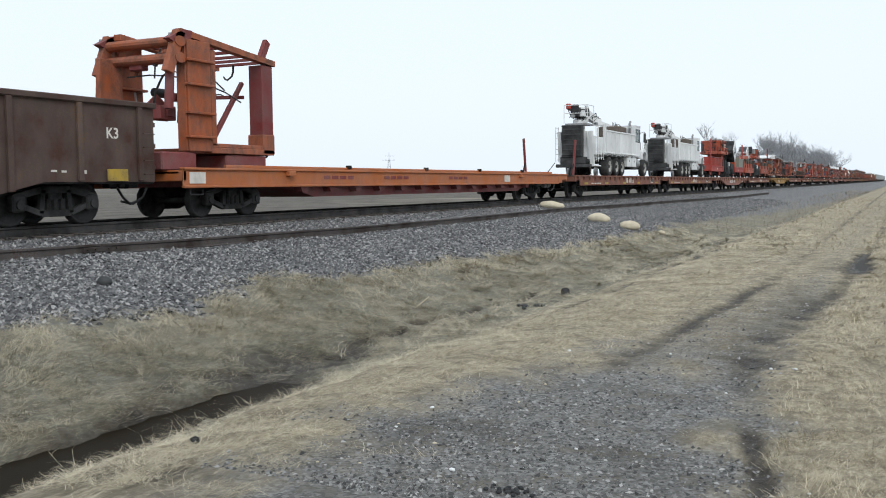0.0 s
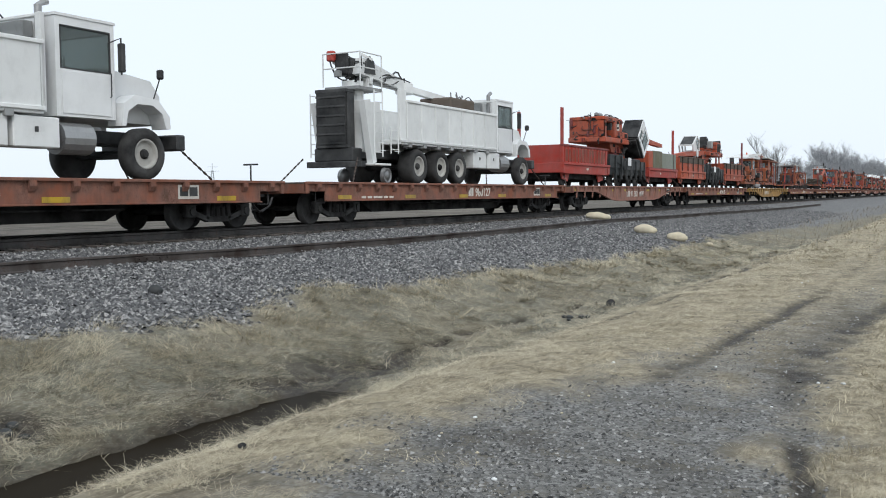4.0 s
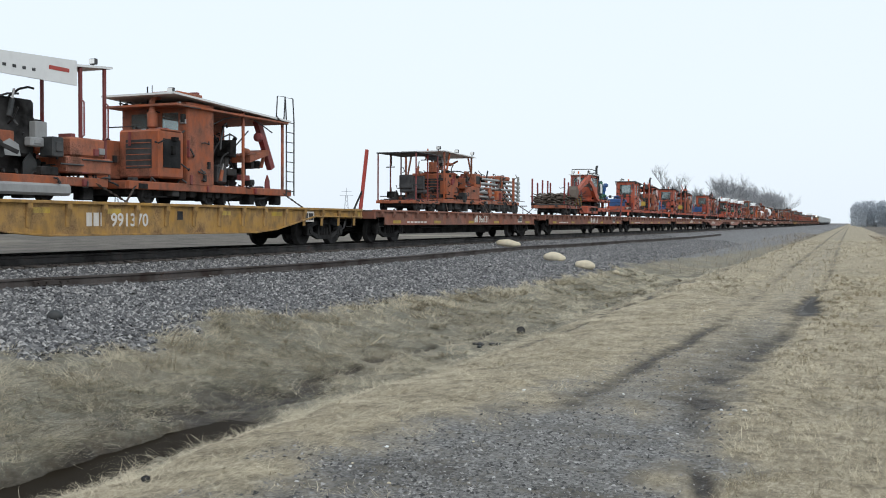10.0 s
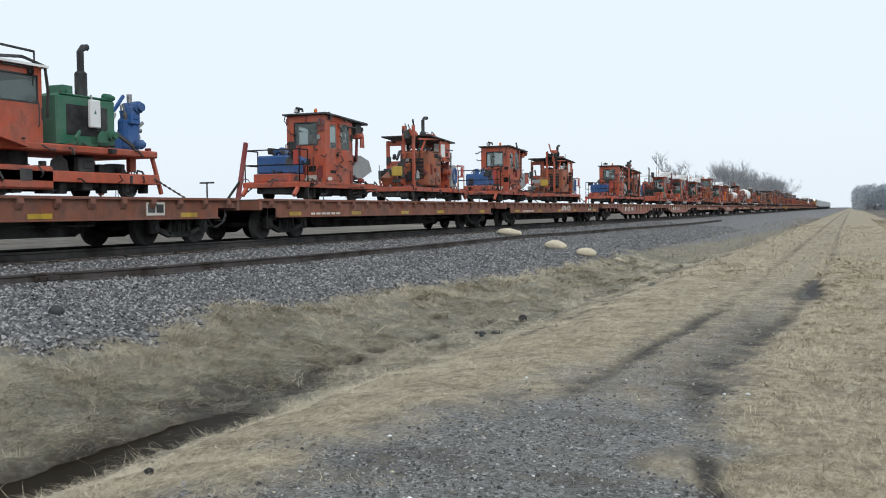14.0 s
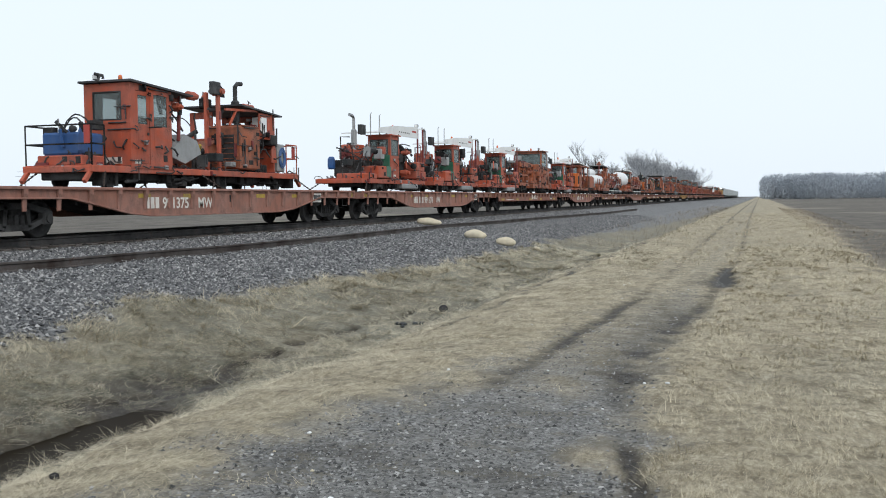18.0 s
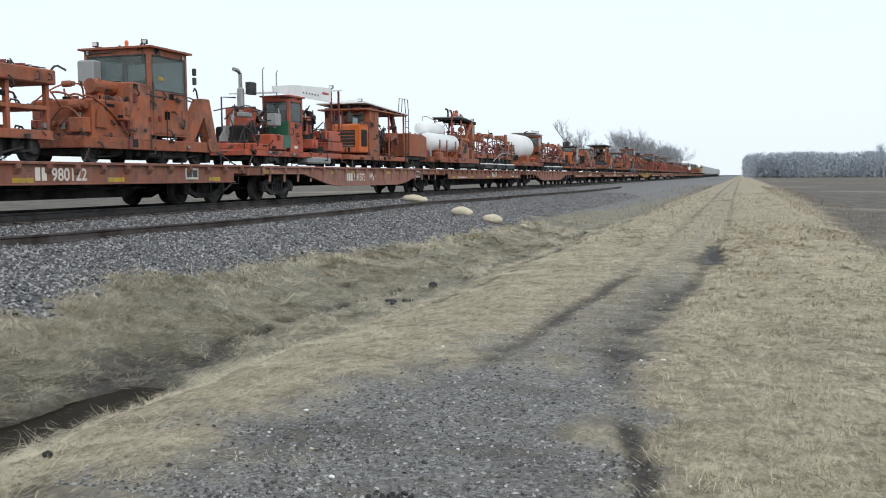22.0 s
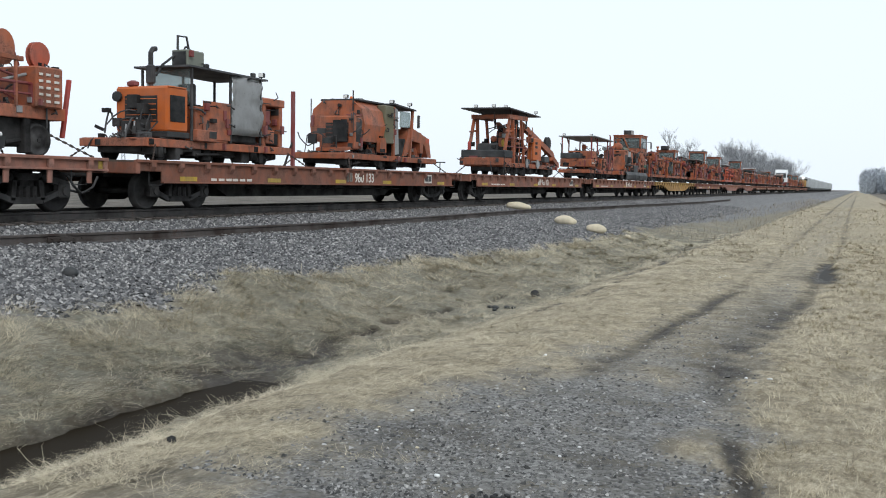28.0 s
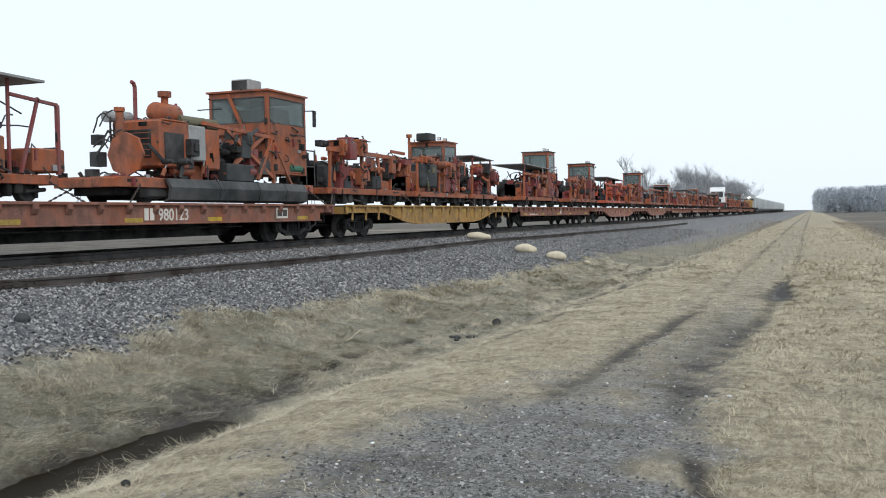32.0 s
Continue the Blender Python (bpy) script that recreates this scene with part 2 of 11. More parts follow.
# ---- mesh tools ----
class Shape:
    """Collects boxes, tubes and plates into one mesh."""

    def __init__(self):
        self.v, self.f = [], []

    def add(self, vs, fs):
        k = len(self.v)
        self.v += [tuple(p) for p in vs]
        self.f += [tuple(i + k for i in q) for q in fs]
        return self

    def box(self, x0, x1, y0, y1, z0, z1, c=0.012, m=None):
        lo, hi = (min(x0, x1), min(y0, y1), min(z0, z1)), (max(x0, x1), max(y0, y1), max(z0, z1))
        c = min(c, *(0.3 * (b - a) for a, b in zip(lo, hi)))
        vs, idx = [], {}
        for sx in (0, 1):
            for sy in (0, 1):
                for sz in (0, 1):
                    for ax in range(3):
                        s = (sx, sy, sz)
                        p = [hi[i] if s[i] else lo[i] for i in range(3)]
                        for i in range(3):
                            if i != ax:
                                p[i] += -c if s[i] else c
                        idx[s, ax] = len(vs)
                        vs.append(p)
        fs = []
        for ax in range(3):
            u, w = (ax + 1) % 3, (ax + 2) % 3
            for side in (0, 1):
                q = []
                for a, b in ((0, 0), (1, 0), (1, 1), (0, 1)):
                    s = [0, 0, 0]
                    s[ax], s[u], s[w] = side, a, b
                    q.append(idx[tuple(s), ax])
                fs.append(q if side else q[::-1])
            for a in (0, 1):
                for b in (0, 1):
                    s0, s1 = [0, 0, 0], [0, 0, 0]
                    s0[u] = s1[u] = a
                    s0[w] = s1[w] = b
                    s0[ax], s1[ax] = 0, 1
                    q = [idx[tuple(s0), u], idx[tuple(s1), u], idx[tuple(s1), w], idx[tuple(s0), w]]
                    fs.append(q if a == b else q[::-1])
        for s in [(a, b, d) for a in (0, 1) for b in (0, 1) for d in (0, 1)]:
            q = [idx[s, 0], idx[s, 1], idx[s, 2]]
            fs.append(q if sum(s) % 2 else q[::-1])
        if m is not None:
            vs = [m @ Vector(p) for p in vs]
        return self.add(vs, fs)

    def tube(self, pts, r, n=6, r2=None, cap=True):
        pts = [Vector(p) for p in pts]
        rs = [r if r2 is None else r + (r2 - r) * i / (len(pts) - 1) for i in range(len(pts))]
        vs, fs = [], []
        side = None
        for i, p in enumerate(pts):
            d = (pts[min(i + 1, len(pts) - 1)] - pts[max(i - 1, 0)]).normalized()
            if side is None:
                side = d.orthogonal().normalized()
            else:
                side = (side - d * side.dot(d))
                side = side.normalized() if side.length > 1e-5 else d.orthogonal().normalized()
            up = d.cross(side)
            for k in range(n):
                a = 2 * math.pi * k / n
                vs.append(p + (side * math.cos(a) + up * math.sin(a)) * rs[i])
        for i in range(len(pts) - 1):
            for k in range(n):
                fs.append((i * n + k, i * n + (k + 1) % n, (i + 1) * n + (k + 1) % n, (i + 1) * n + k))
        if cap:
            fs.append(tuple(range(n))[::-1])
            fs.append(tuple((len(pts) - 1) * n + k for k in range(n)))
        return self.add(vs, fs)

    def bar(self, p, q, w, h=None):
        """A square bar from p to q."""
        p, q = Vector(p), Vector(q)
        h = w if h is None else h
        d = q - p
        m = Matrix.Translation((p + q) / 2) @ d.to_track_quat("Y", "Z").to_matrix().to_4x4()
        return self.box(-w / 2, w / 2, -d.length / 2, d.length / 2, -h / 2, h / 2, 0.006, m)

    def prism(self, poly, axis, a, b):
        """Extrude a polygon along an axis: x takes (y, z), y takes (x, z), z takes (x, y)."""
        n = len(poly)
        put = {"x": lambda u, w, t: (t, u, w), "y": lambda u, w, t: (u, t, w), "z": lambda u, w, t: (u, w, t)}[axis]
        vs = [put(u, w, t) for t in (a, b) for u, w in poly]
        area = sum(poly[i][0] * poly[(i + 1) % n][1] - poly[(i + 1) % n][0] * poly[i][1] for i in range(n))
        flip = (area > 0) == (axis != "y")
        fs = [tuple(range(n)), tuple(range(2 * n - 1, n - 1, -1))]
        fs += [(i, i + n, (i + 1) % n + n, (i + 1) % n) for i in range(n)]
        fs = [q[::-1] for q in fs] if (flip != (b > a)) is False else fs
        return self.add(vs, fs)

    def lathe(self, prof, m, n=20):
        """Turn a profile of (radius, height) about the z axis of m."""
        vs, fs = [], []
        for r, h in prof:
            for k in range(n):
                a = 2 * math.pi * k / n
                vs.append(m @ Vector((r * math.cos(a), r * math.sin(a), h)))
        for i in range(len(prof) - 1):
            for k in range(n):
                fs.append((i * n + k, i * n + (k + 1) % n, (i + 1) * n + (k + 1) % n, (i + 1) * n + k))
        fs.append(tuple(range(n))[::-1])
        fs.append(tuple((len(prof) - 1) * n + k for k in range(n)))
        return self.add(vs, fs)

    def mesh(self, name, mat, smooth=None):
        me = bpy.data.meshes.new(name)
        me.from_pydata(self.v, [], self.f)
        bm = bmesh.new()
        bm.from_mesh(me)
        bmesh.ops.recalc_face_normals(bm, faces=bm.faces)
        bm.to_mesh(me)
        bm.free()
        me.materials.append(mat)
        if smooth:
            me.polygons.foreach_set("use_smooth", [len(f.vertices) == 4 for f in me.polygons])
        me.update()
        return me

    def part(self, name, mat, parent=None, label="", smooth=None):
        ob = new(name, self.mesh(name, mat, smooth))
        if parent is not None:
            ob.parent = parent
        return tagged(ob, label)


def thing(name, label, category, group=""):
    ob = new(name)
    ob.empty_display_size = 0.3
    return tagged(ob, label, category, group)


TURN_X = Matrix.Rotation(math.pi / 2, 4, "Y")   # z axis to x
TURN_Y = Matrix.Rotation(-math.pi / 2, 4, "X")  # z axis to y
MOVERS = []   # (thing, train coordinate, x, z, turn about z)
SPINNERS = []  # (wheelset, train coordinate of its axle, local place)
TRACK_X, RAIL_Z, DECK_Z, SPEED = -15.75, 0.885, 1.985, 11.3
HALF_GAUGE = 0.75


def load(ob, s, x=0.0, z=0.0, turn=0.0):
    """Place a thing on the deck at train coordinate s."""
    MOVERS.append((ob, s, TRACK_X + x, DECK_Z + z, turn))
    if ob["category"] in ("track machine", "crane", "rail cart") or "machine" in ob.name or "unit" in ob.name:
        if ob.name.startswith(("tub_cart", "water_box")):
            return ob
        dress(ob, int(s * 10), 9.0 if s < 405 else 4.0)
    return ob

# ---- ground: one sheet, a cross-section that runs along the line ----
SEC_X = np.array([-4000, -200, -60, -22, -18.4, -17.2, -14.3, -13.0, -11.0, -8.4, -6.6, -5.7, -5.0, -4.3, -3.4, 0, 2.2, 3.6, 8, 300, 4000])
SEC_Z = np.array([0.25, 0.35, 0.40, 0.42, 0.62, 0.68, 0.68, 0.56, 0.35, 0.19, -0.22, -0.37, -0.35, -0.06, 0, 0, -0.02, -0.30, -0.34, -0.30, -0.2])


def cell_hash(i, j, seed):
    h = np.sin(i * 127.1 + j * 311.7 + seed * 74.7) * 43758.5453
    return h - np.floor(h)


def vnoise(x, y, f, seed=0.0):
    """Smooth value noise, -1 to 1, f cells a metre, turned so that its grid follows no edge."""
    u, v = (x * 0.82 - y * 0.57) * f + seed * 3.7, (x * 0.57 + y * 0.82) * f - seed * 1.9
    i, j = np.floor(u), np.floor(v)
    a, b = u - i, v - j
    a, b = a * a * (3 - 2 * a), b * b * (3 - 2 * b)
    low = cell_hash(i, j, seed) * (1 - a) + cell_hash(i + 1, j, seed) * a
    high = cell_hash(i, j + 1, seed) * (1 - a) + cell_hash(i + 1, j + 1, seed) * a
    return 2 * (low * (1 - b) + high * b) - 1


def fbm(x, y, f, seed=0.0):
    return vnoise(x, y, f, seed) * 0.8 + vnoise(x, y, f * 2.1, seed + 5) * 0.45 + vnoise(x, y, f * 4.7, seed + 9) * 0.25


def smooth(a, b, v):
    t = np.clip((v - a) / (b - a), 0, 1)
    return t * t * (3 - 2 * t)


def road_masks(x, y):
    """Weights of gravel, ballast, mud (which also carries painted shade) and field on the ground at x, y."""
    n = fbm(x, y, 0.9, 2.0)
    n2 = fbm(x, y, 3.1, 7.0)
    # gravel road: broad and bare near by, then only in the wheel tracks
    gravel_left = np.interp(y, [2, 3.9, 4.4, 5.0, 5.5, 5.9, 6.7, 7.2, 7.7, 8.1, 9.9, 13.5, 30], [-3.3, -3.25, -3.08, -3.15, -3.4, -3.1, -3.1, -2.95, -2.7, -2.4, -2.25, -2.1, -2.0])
    gravel_right = np.interp(y, [2, 4.9, 5.8, 7.2, 8.8, 11, 14, 30], [-0.36, -0.44, -0.54, -0.74, -0.9, -0.85, -0.75, -0.7])
    gravel = smooth(-0.75, 0.95, x - gravel_left + 0.35 * n + 0.40 * n2) * smooth(-0.35, 0.45, gravel_right - x + 0.16 * n + 0.22 * n2)
    bare = smooth(19.0, 6.5, y + 1.8 * n + 1.8 * n2 - 1.0 * np.exp(-((x + 1.05) / 0.25) ** 2))
    middle = np.exp(-((x + 1.55) / 0.42) ** 2) * smooth(6.6, 8.6, y + 0.8 * n)
    gravel = gravel * (0.97 * bare + (1 - bare) * 0.34) * (1 - 0.55 * middle * (0.7 + 0.6 * n2))
    gravel = gravel * (1 - 0.9 * np.exp(-((x + 1.02) / 0.17) ** 2 - ((y - 5.98) / 0.24) ** 2))
    edge = np.interp(y, [3, 6.3, 7.4, 8.1, 9.6, 10.5, 11.6, 12.7, 13.8, 15.5, 17.9, 20.3, 28, 36, 45, 60, 100, 300], [-8.8, -8.45, -8.15, -8.0, -8.2, -8.3, -8.6, -8.3, -8.0, -8.3, -8.1, -7.7, -7.5, -7.6, -7.2, -6.5, -5.7, -5.2])
    ballast = smooth(0.28, -0.28, x - edge + 0.22 * n + 0.30 * n2) * smooth(-19.6, -18.8, x + 0.3 * n2)
    wob = 0.09 * n + 0.07 * n2
    # ditch: open water near by, then a broken crack under the far bank and one at the foot of the near bank that runs
    # on as painted lip shadow
    d0 = np.exp(-((x + 5.52 - 1.8 * wob) / 0.35) ** 4) * smooth(8.4, 7.4, y + 0.7 * n2)
    matted = np.exp(-((x - np.interp(y, [7, 9, 11, 13], [-5.75, -5.75, -5.65, -5.6]) - wob) / 0.42) ** 2) * smooth(6.8, 7.6, y) * smooth(13, 8.5, y) * (0.55 + 0.5 * n2)
    c1 = np.interp(y, [7.5, 8.6, 9.3, 10.2, 11.2, 12.3, 14.3, 16, 22], [-5.85, -5.95, -6.0, -6.05, -6.0, -5.93, -5.83, -5.8, -5.4]) + wob
    crack1 = np.exp(-((x - c1) / 0.075) ** 2) * smooth(7.8, 8.8, y) * smooth(19, 14.5, y) * np.clip(0.75 + 1.3 * n2, 0, 1.2)
    # farther off this band is the bank lip's shadow, coloured as mud
    c2 = np.interp(y, [8.5, 9.5, 10.5, 11.2, 12.1, 14.3, 19, 25, 60], [-5.3, -5.2, -5.0, -4.5, -4.1, -4.05, -4.25, -4.2, -4.5]) + 0.7 * wob
    crack_and_lip_shade = np.exp(-((x - c2) / np.interp(y, [9, 13, 20, 50], [0.06, 0.10, 0.16, 0.3])) ** 2) * smooth(8.8, 9.6, y) * np.clip(0.7 + 1.2 * n2, 0, 1.1) * np.interp(y, [20, 60], [1, 0.6])
    damp = np.exp(-((x + 5.0) / 0.55) ** 2) * smooth(11, 15, y) * smooth(70, 25, y) * (0.33 + 0.5 * n2)
    hole = np.exp(-((x + 6.65) / 0.28) ** 2 - ((y - 4.95) / 0.25) ** 2)
    bank = np.clip(np.exp(-((x + 6.25 - 2 * wob) / 0.5) ** 2) * smooth(12, 8, y) * (0.42 + 0.6 * n2), 0, 0.6)
    ditch = 1.2 * d0 + bank + np.clip(matted, 0, 0.75) + crack1 + crack_and_lip_shade + np.clip(damp, 0, 0.5) + 1.3 * hole
    # wheel tracks
    rut_r = np.interp(y, [2, 4.9, 5.6, 6.35, 7, 8.4, 10.2, 12.2, 14.6, 19.9, 26, 41, 84], [-0.35, -0.52, -0.63, -0.79, -0.95, -1.1, -1.1, -0.94, -0.77, -0.7, -0.5, -0.55, -0.7])
    rut_l = np.interp(y, [2, 7.9, 9.9, 11.5, 13.5, 16.7, 28, 52, 116], [-2.6, -2.25, -2.13, -2.05, -1.96, -1.83, -1.84, -1.92, -2.05])
    off_r, off_l = x - rut_r - 0.15 * wob, x - rut_l - 0.15 * wob
    right_track = np.exp(-(off_r / np.interp(y, [6.4, 9, 14, 30], [0.11, 0.22, 0.16, 0.13])) ** 2) * smooth(6.2, 7.4, y) * np.clip(np.interp(y, [7, 9, 12, 24, 60], [0.30, 0.45, 0.6, 0.5, 0.55]) + 0.18 * n2 + 0.12 * n, 0, 0.9)
    left_track = np.exp(-(off_l / np.interp(y, [8, 11, 15, 40], [0.17, 0.12, 0.13, 0.15])) ** 2) * smooth(7.0, 8.6, y) * np.clip(np.interp(y, [8, 10, 14, 17, 24, 60], [0.5, 0.85, 0.8, 0.35, 0.35, 0.6]) + 0.45 * n2, 0, 1)
    ruts = right_track + left_track
    deep = np.exp(-((off_r + 0.02) / 0.075) ** 2) * smooth(6.6, 6.1, y + 0.15 * n2) * np.clip(0.85 + 0.25 * n2, 0, 1.0)
    puddle = np.exp(-((x + 0.62 + 0.03 * (y - 20) - 0.16 * n2) / 0.17) ** 2 - ((y - 20.6 + 0.8 * n2) / 2.4) ** 4)
    seep = 0.55 * np.exp(-((x + 1.0) / 0.4) ** 2 - ((y - 19.0) / 1.2) ** 2) + 0.6 * np.exp(-((x - 0.44) / 0.16) ** 2 - ((y - 16.6) / 0.35) ** 2)
    grime = 0.38 * np.clip(np.exp(-((x + 1.35) / 0.33) ** 2 - ((y - 5.5) / 0.55) ** 2) + np.exp(-((x + 2.5) / 0.6) ** 2 - ((y - 5.6) / 0.35) ** 2) + 0.7 * np.exp(-((x + 2.95) / 0.18) ** 2 - ((y - 4.8) / 0.5) ** 2), 0, 1) * (1 + n2)
    worn = np.clip(np.exp(-((x + 1.3) / 0.5) ** 2) * smooth(7.0, 9.0, y) * smooth(20, 12, y) * (0.30 + 0.35 * n2 + 0.2 * n), 0, 0.45)
    # strip under the train: its shade is put into the ground colour
    train_shade = smooth(-17.9, -17.4, x + 0.2 * n2) * smooth(-13.9, -14.4, x + 0.2 * n2)
    near_end = 0.75 * np.exp(-((x + 3.85) / 0.45) ** 2 - ((y - 3.95) / 0.35) ** 2) * (0.8 + 0.8 * n2)
    mud = np.clip(0.9 * train_shade + np.clip(near_end, 0, 0.8) + ditch + 0.9 * ruts + 1.3 * puddle + np.clip(seep, 0, 1) * (0.8 + 0.6 * n2) + 1.5 * deep + np.clip(grime, 0, 0.5) + worn, 0, 1)
    field = smooth(-0.5, 0.7, x - np.interp(y, [10, 28, 56, 106, 297], [2.3, 2.75, 3.8, 4.5, 5.1]) + 0.5 * n) + smooth(-21.5, -23.5, x + 0.5 * n)
    return gravel, ballast, mud, np.clip(field, 0, 1), puddle, deep, ruts


def ground_z(x, y):
    z = np.interp(x, SEC_X, SEC_Z)
    gravel, ballast, mud, field, puddle, deep, ruts = road_masks(x, y)
    near = smooth(120, 40, np.abs(y))
    grassy = np.clip(1 - gravel - ballast - 0.8 * mud, 0, 1) * (x > -9.5) * (x < 6)
    z = z - 0.09 * np.exp(-((x + 4.3) / 0.5) ** 2) * smooth(8.5, 10, y)
    slope = np.exp(-((x + 5.9) / 1.7) ** 2)
    z = z + near * (0.020 * fbm(x, y, 0.9, 4.0) + 0.045 * slope * fbm(x, y, 0.7, 8.0) + 0.008 * fbm(x, y, 5.0, 1.0)) * (1 - 0.7 * (x < -14))
    hummock = np.clip(vnoise(x, y, 3.0, 21.0), 0, 1) * 0.6 + np.clip(vnoise(x, y, 5.3, 23.0), 0, 1) * 0.4
    z = z + near * grassy * hummock * np.interp(x, [-9, -7, -5, -3, 0, 3], [0.05, 0.07, 0.06, 0.045, 0.05, 0.06])
    z = z - near * (0.04 * np.clip(ruts, 0, 1) + 0.06 * puddle + 0.055 * deep)
    z = z - near * 0.10 * np.clip(mud - 0.35, 0, 1) * slope
    wob = 0.09 * fbm(x, y, 0.9, 2.0) + 0.07 * fbm(x, y, 3.1, 7.0)
    z = z - 0.10 * np.exp(-((x + 4.75) / 0.3) ** 2) * smooth(9.0, 7.5, y)
    return z - 0.155 * np.exp(-((x + 5.50 - 1.8 * wob) / 0.36) ** 4) * smooth(8.2, 7.0, y)


def axis(pairs):
    out = []
    for a, b, step in pairs:
        out += list(np.arange(a, b - 1e-6, step))
    return np.array(out + [pairs[-1][1]])


gx = axis([(-4000, -800, 800), (-800, -100, 100), (-100, -30, 10), (-30, -18, 1.0), (-18, -9, 0.18), (-9, -3.4, 0.06), (-3.4, 1.2, 0.055), (1.2, 2.6, 0.1), (2.6, 6, 0.3), (6, 30, 3), (30, 100, 10), (100, 800, 100), (800, 4000, 800)])
gy = axis([(-600, -100, 100), (-100, 0, 10), (0, 4, 0.5), (4, 9, 0.055), (9, 15, 0.08), (15, 24, 0.13), (24, 45, 0.28), (45, 100, 1.0), (100, 300, 8), (300, 1000, 70), (1000, 4800, 760)])
GX, GY = np.meshgrid(gx, gy)
gxf, gyf = GX.ravel(), GY.ravel()
gz = ground_z(gxf, gyf)
nx, ny = len(gx), len(gy)


def grid_mesh(name, nx, ny, co, mat):
    me = bpy.data.meshes.new(name)
    k = (np.arange(ny - 1)[:, None] * nx + np.arange(nx - 1)[None]).ravel()
    quads = np.stack([k, k + 1, k + nx + 1, k + nx], 1)
    me.vertices.add(len(co))
    me.vertices.foreach_set("co", co.astype(np.float32).ravel())
    me.loops.add(quads.size)
    me.loops.foreach_set("vertex_index", quads.astype(np.int32).ravel())
    me.polygons.add(len(quads))
    me.polygons.foreach_set("loop_start", np.arange(0, quads.size, 4, dtype=np.int32))
    me.polygons.foreach_set("use_smooth", np.ones(len(quads), bool))
    me.materials.append(mat)
    me.update()
    me.validate()
    return me


def ground_material():
    m, n, l, p = nodes_of("ground_cover")
    tc = n.new("ShaderNodeTexCoord").outputs["Object"]
    at = n.new("ShaderNodeAttribute")
    at.attribute_name = "cover"
    sep = n.new("ShaderNodeSeparateColor")
    l.new(at.outputs["Color"], sep.inputs[0])
    fine = noise_node(n, l, tc, 60, 5, 0.75)
    mid = noise_node(n, l, tc, 7, 5, 0.7)
    big = noise_node(n, l, tc, 0.9, 5, 0.6)
    clump = noise_node(n, l, tc, 3.2, 6, 0.72)

    def streaks(turn, scale):
        st = n.new("ShaderNodeMapping")
        st.inputs["Scale"].default_value = (1.0, 0.3, 1.0)
        st.inputs["Rotation"].default_value = (0, 0, turn)
        warp = mixc(n, l, 0.06, tc, noise_node_colour(n, l, tc, 4.0))
        l.new(warp, st.inputs[0])
        return noise_node(n, l, st.outputs[0], scale, 6, 0.8)

    straw, wisp, cross = streaks(0.5, 34), streaks(-0.8, 18), streaks(1.4, 24)
    tone = n.new("ShaderNodeAttribute")
    tone.attribute_name = "tone"

    def some(a, b, top, fac):
        return ramp(n, l, fac, a, b, (0, 0, 0, 1), (top, top, top, 1))

    def ragged(weight, grain, amount):
        """A mask whose edge is broken up by a grain."""
        add = n.new("ShaderNodeMath")
        add.operation = "MULTIPLY_ADD"
        l.new(grain, add.inputs[0])
        add.inputs[1].default_value = amount
        sub = n.new("ShaderNodeMath")
        sub.operation = "ADD"
        l.new(weight, sub.inputs[0])
        sub.inputs[1].default_value = -0.5 * amount
        l.new(sub.outputs[0], add.inputs[2])
        return ramp(n, l, add.outputs[0], 0.12, 0.88)

    yel = mixc(n, l, ramp(n, l, straw, 0.33, 0.68), (0.195, 0.160, 0.106), (0.535, 0.468, 0.336))
    yel = mixc(n, l, some(0.52, 0.66, 0.75, wisp), yel, (0.63, 0.560, 0.425))
    yel = mixc(n, l, some(0.52, 0.7, 0.55, cross), yel, (0.27, 0.240, 0.180))
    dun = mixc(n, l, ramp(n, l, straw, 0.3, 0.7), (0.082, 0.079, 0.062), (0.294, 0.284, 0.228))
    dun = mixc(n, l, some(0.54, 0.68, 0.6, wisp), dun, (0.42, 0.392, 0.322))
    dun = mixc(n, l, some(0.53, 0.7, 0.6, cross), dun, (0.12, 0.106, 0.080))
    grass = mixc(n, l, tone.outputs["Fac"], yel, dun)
    # dark noise patches put the shadow between tufts into the grass colour
    grass = mixc(n, l, some(0.49, 0.68, 0.7, clump), grass, (0.15, 0.124, 0.084))
    grass = mixc(n, l, some(0.50, 0.72, 0.45, big), grass, (0.19, 0.160, 0.112))
    grass = mixc(n, l, some(0.50, 0.62, 0.6, noise_node(n, l, tc, 8.0, 4, 0.65)), grass, (0.155, 0.130, 0.090))
    vor = n.new("ShaderNodeTexVoronoi")
    vor.inputs["Scale"].default_value = 46
    l.new(tc, vor.inputs["Vector"])
    sepv = n.new("ShaderNodeSeparateColor")
    l.new(vor.outputs["Color"], sepv.inputs[0])
    grav = mixc(n, l, ramp(n, l, sepv.outputs[0], 0.05, 0.98), (0.10, 0.098, 0.094), (0.33, 0.325, 0.31))
    grav = mixc(n, l, some(0.42, 0.7, 0.75, mid), grav, (0.15, 0.145, 0.134))
    grav = mixc(n, l, some(0.48, 0.62, 0.65, noise_node(n, l, tc, 1.6, 6, 0.7)), grav, (0.115, 0.108, 0.094))
    grav = mixc(n, l, some(0.53, 0.70, 0.7, clump), grav, (0.215, 0.190, 0.145))
    vor2 = n.new("ShaderNodeTexVoronoi")
    vor2.inputs["Scale"].default_value = 15
    l.new(tc, vor2.inputs["Vector"])
    sep2 = n.new("ShaderNodeSeparateColor")
    l.new(vor2.outputs["Color"], sep2.inputs[0])
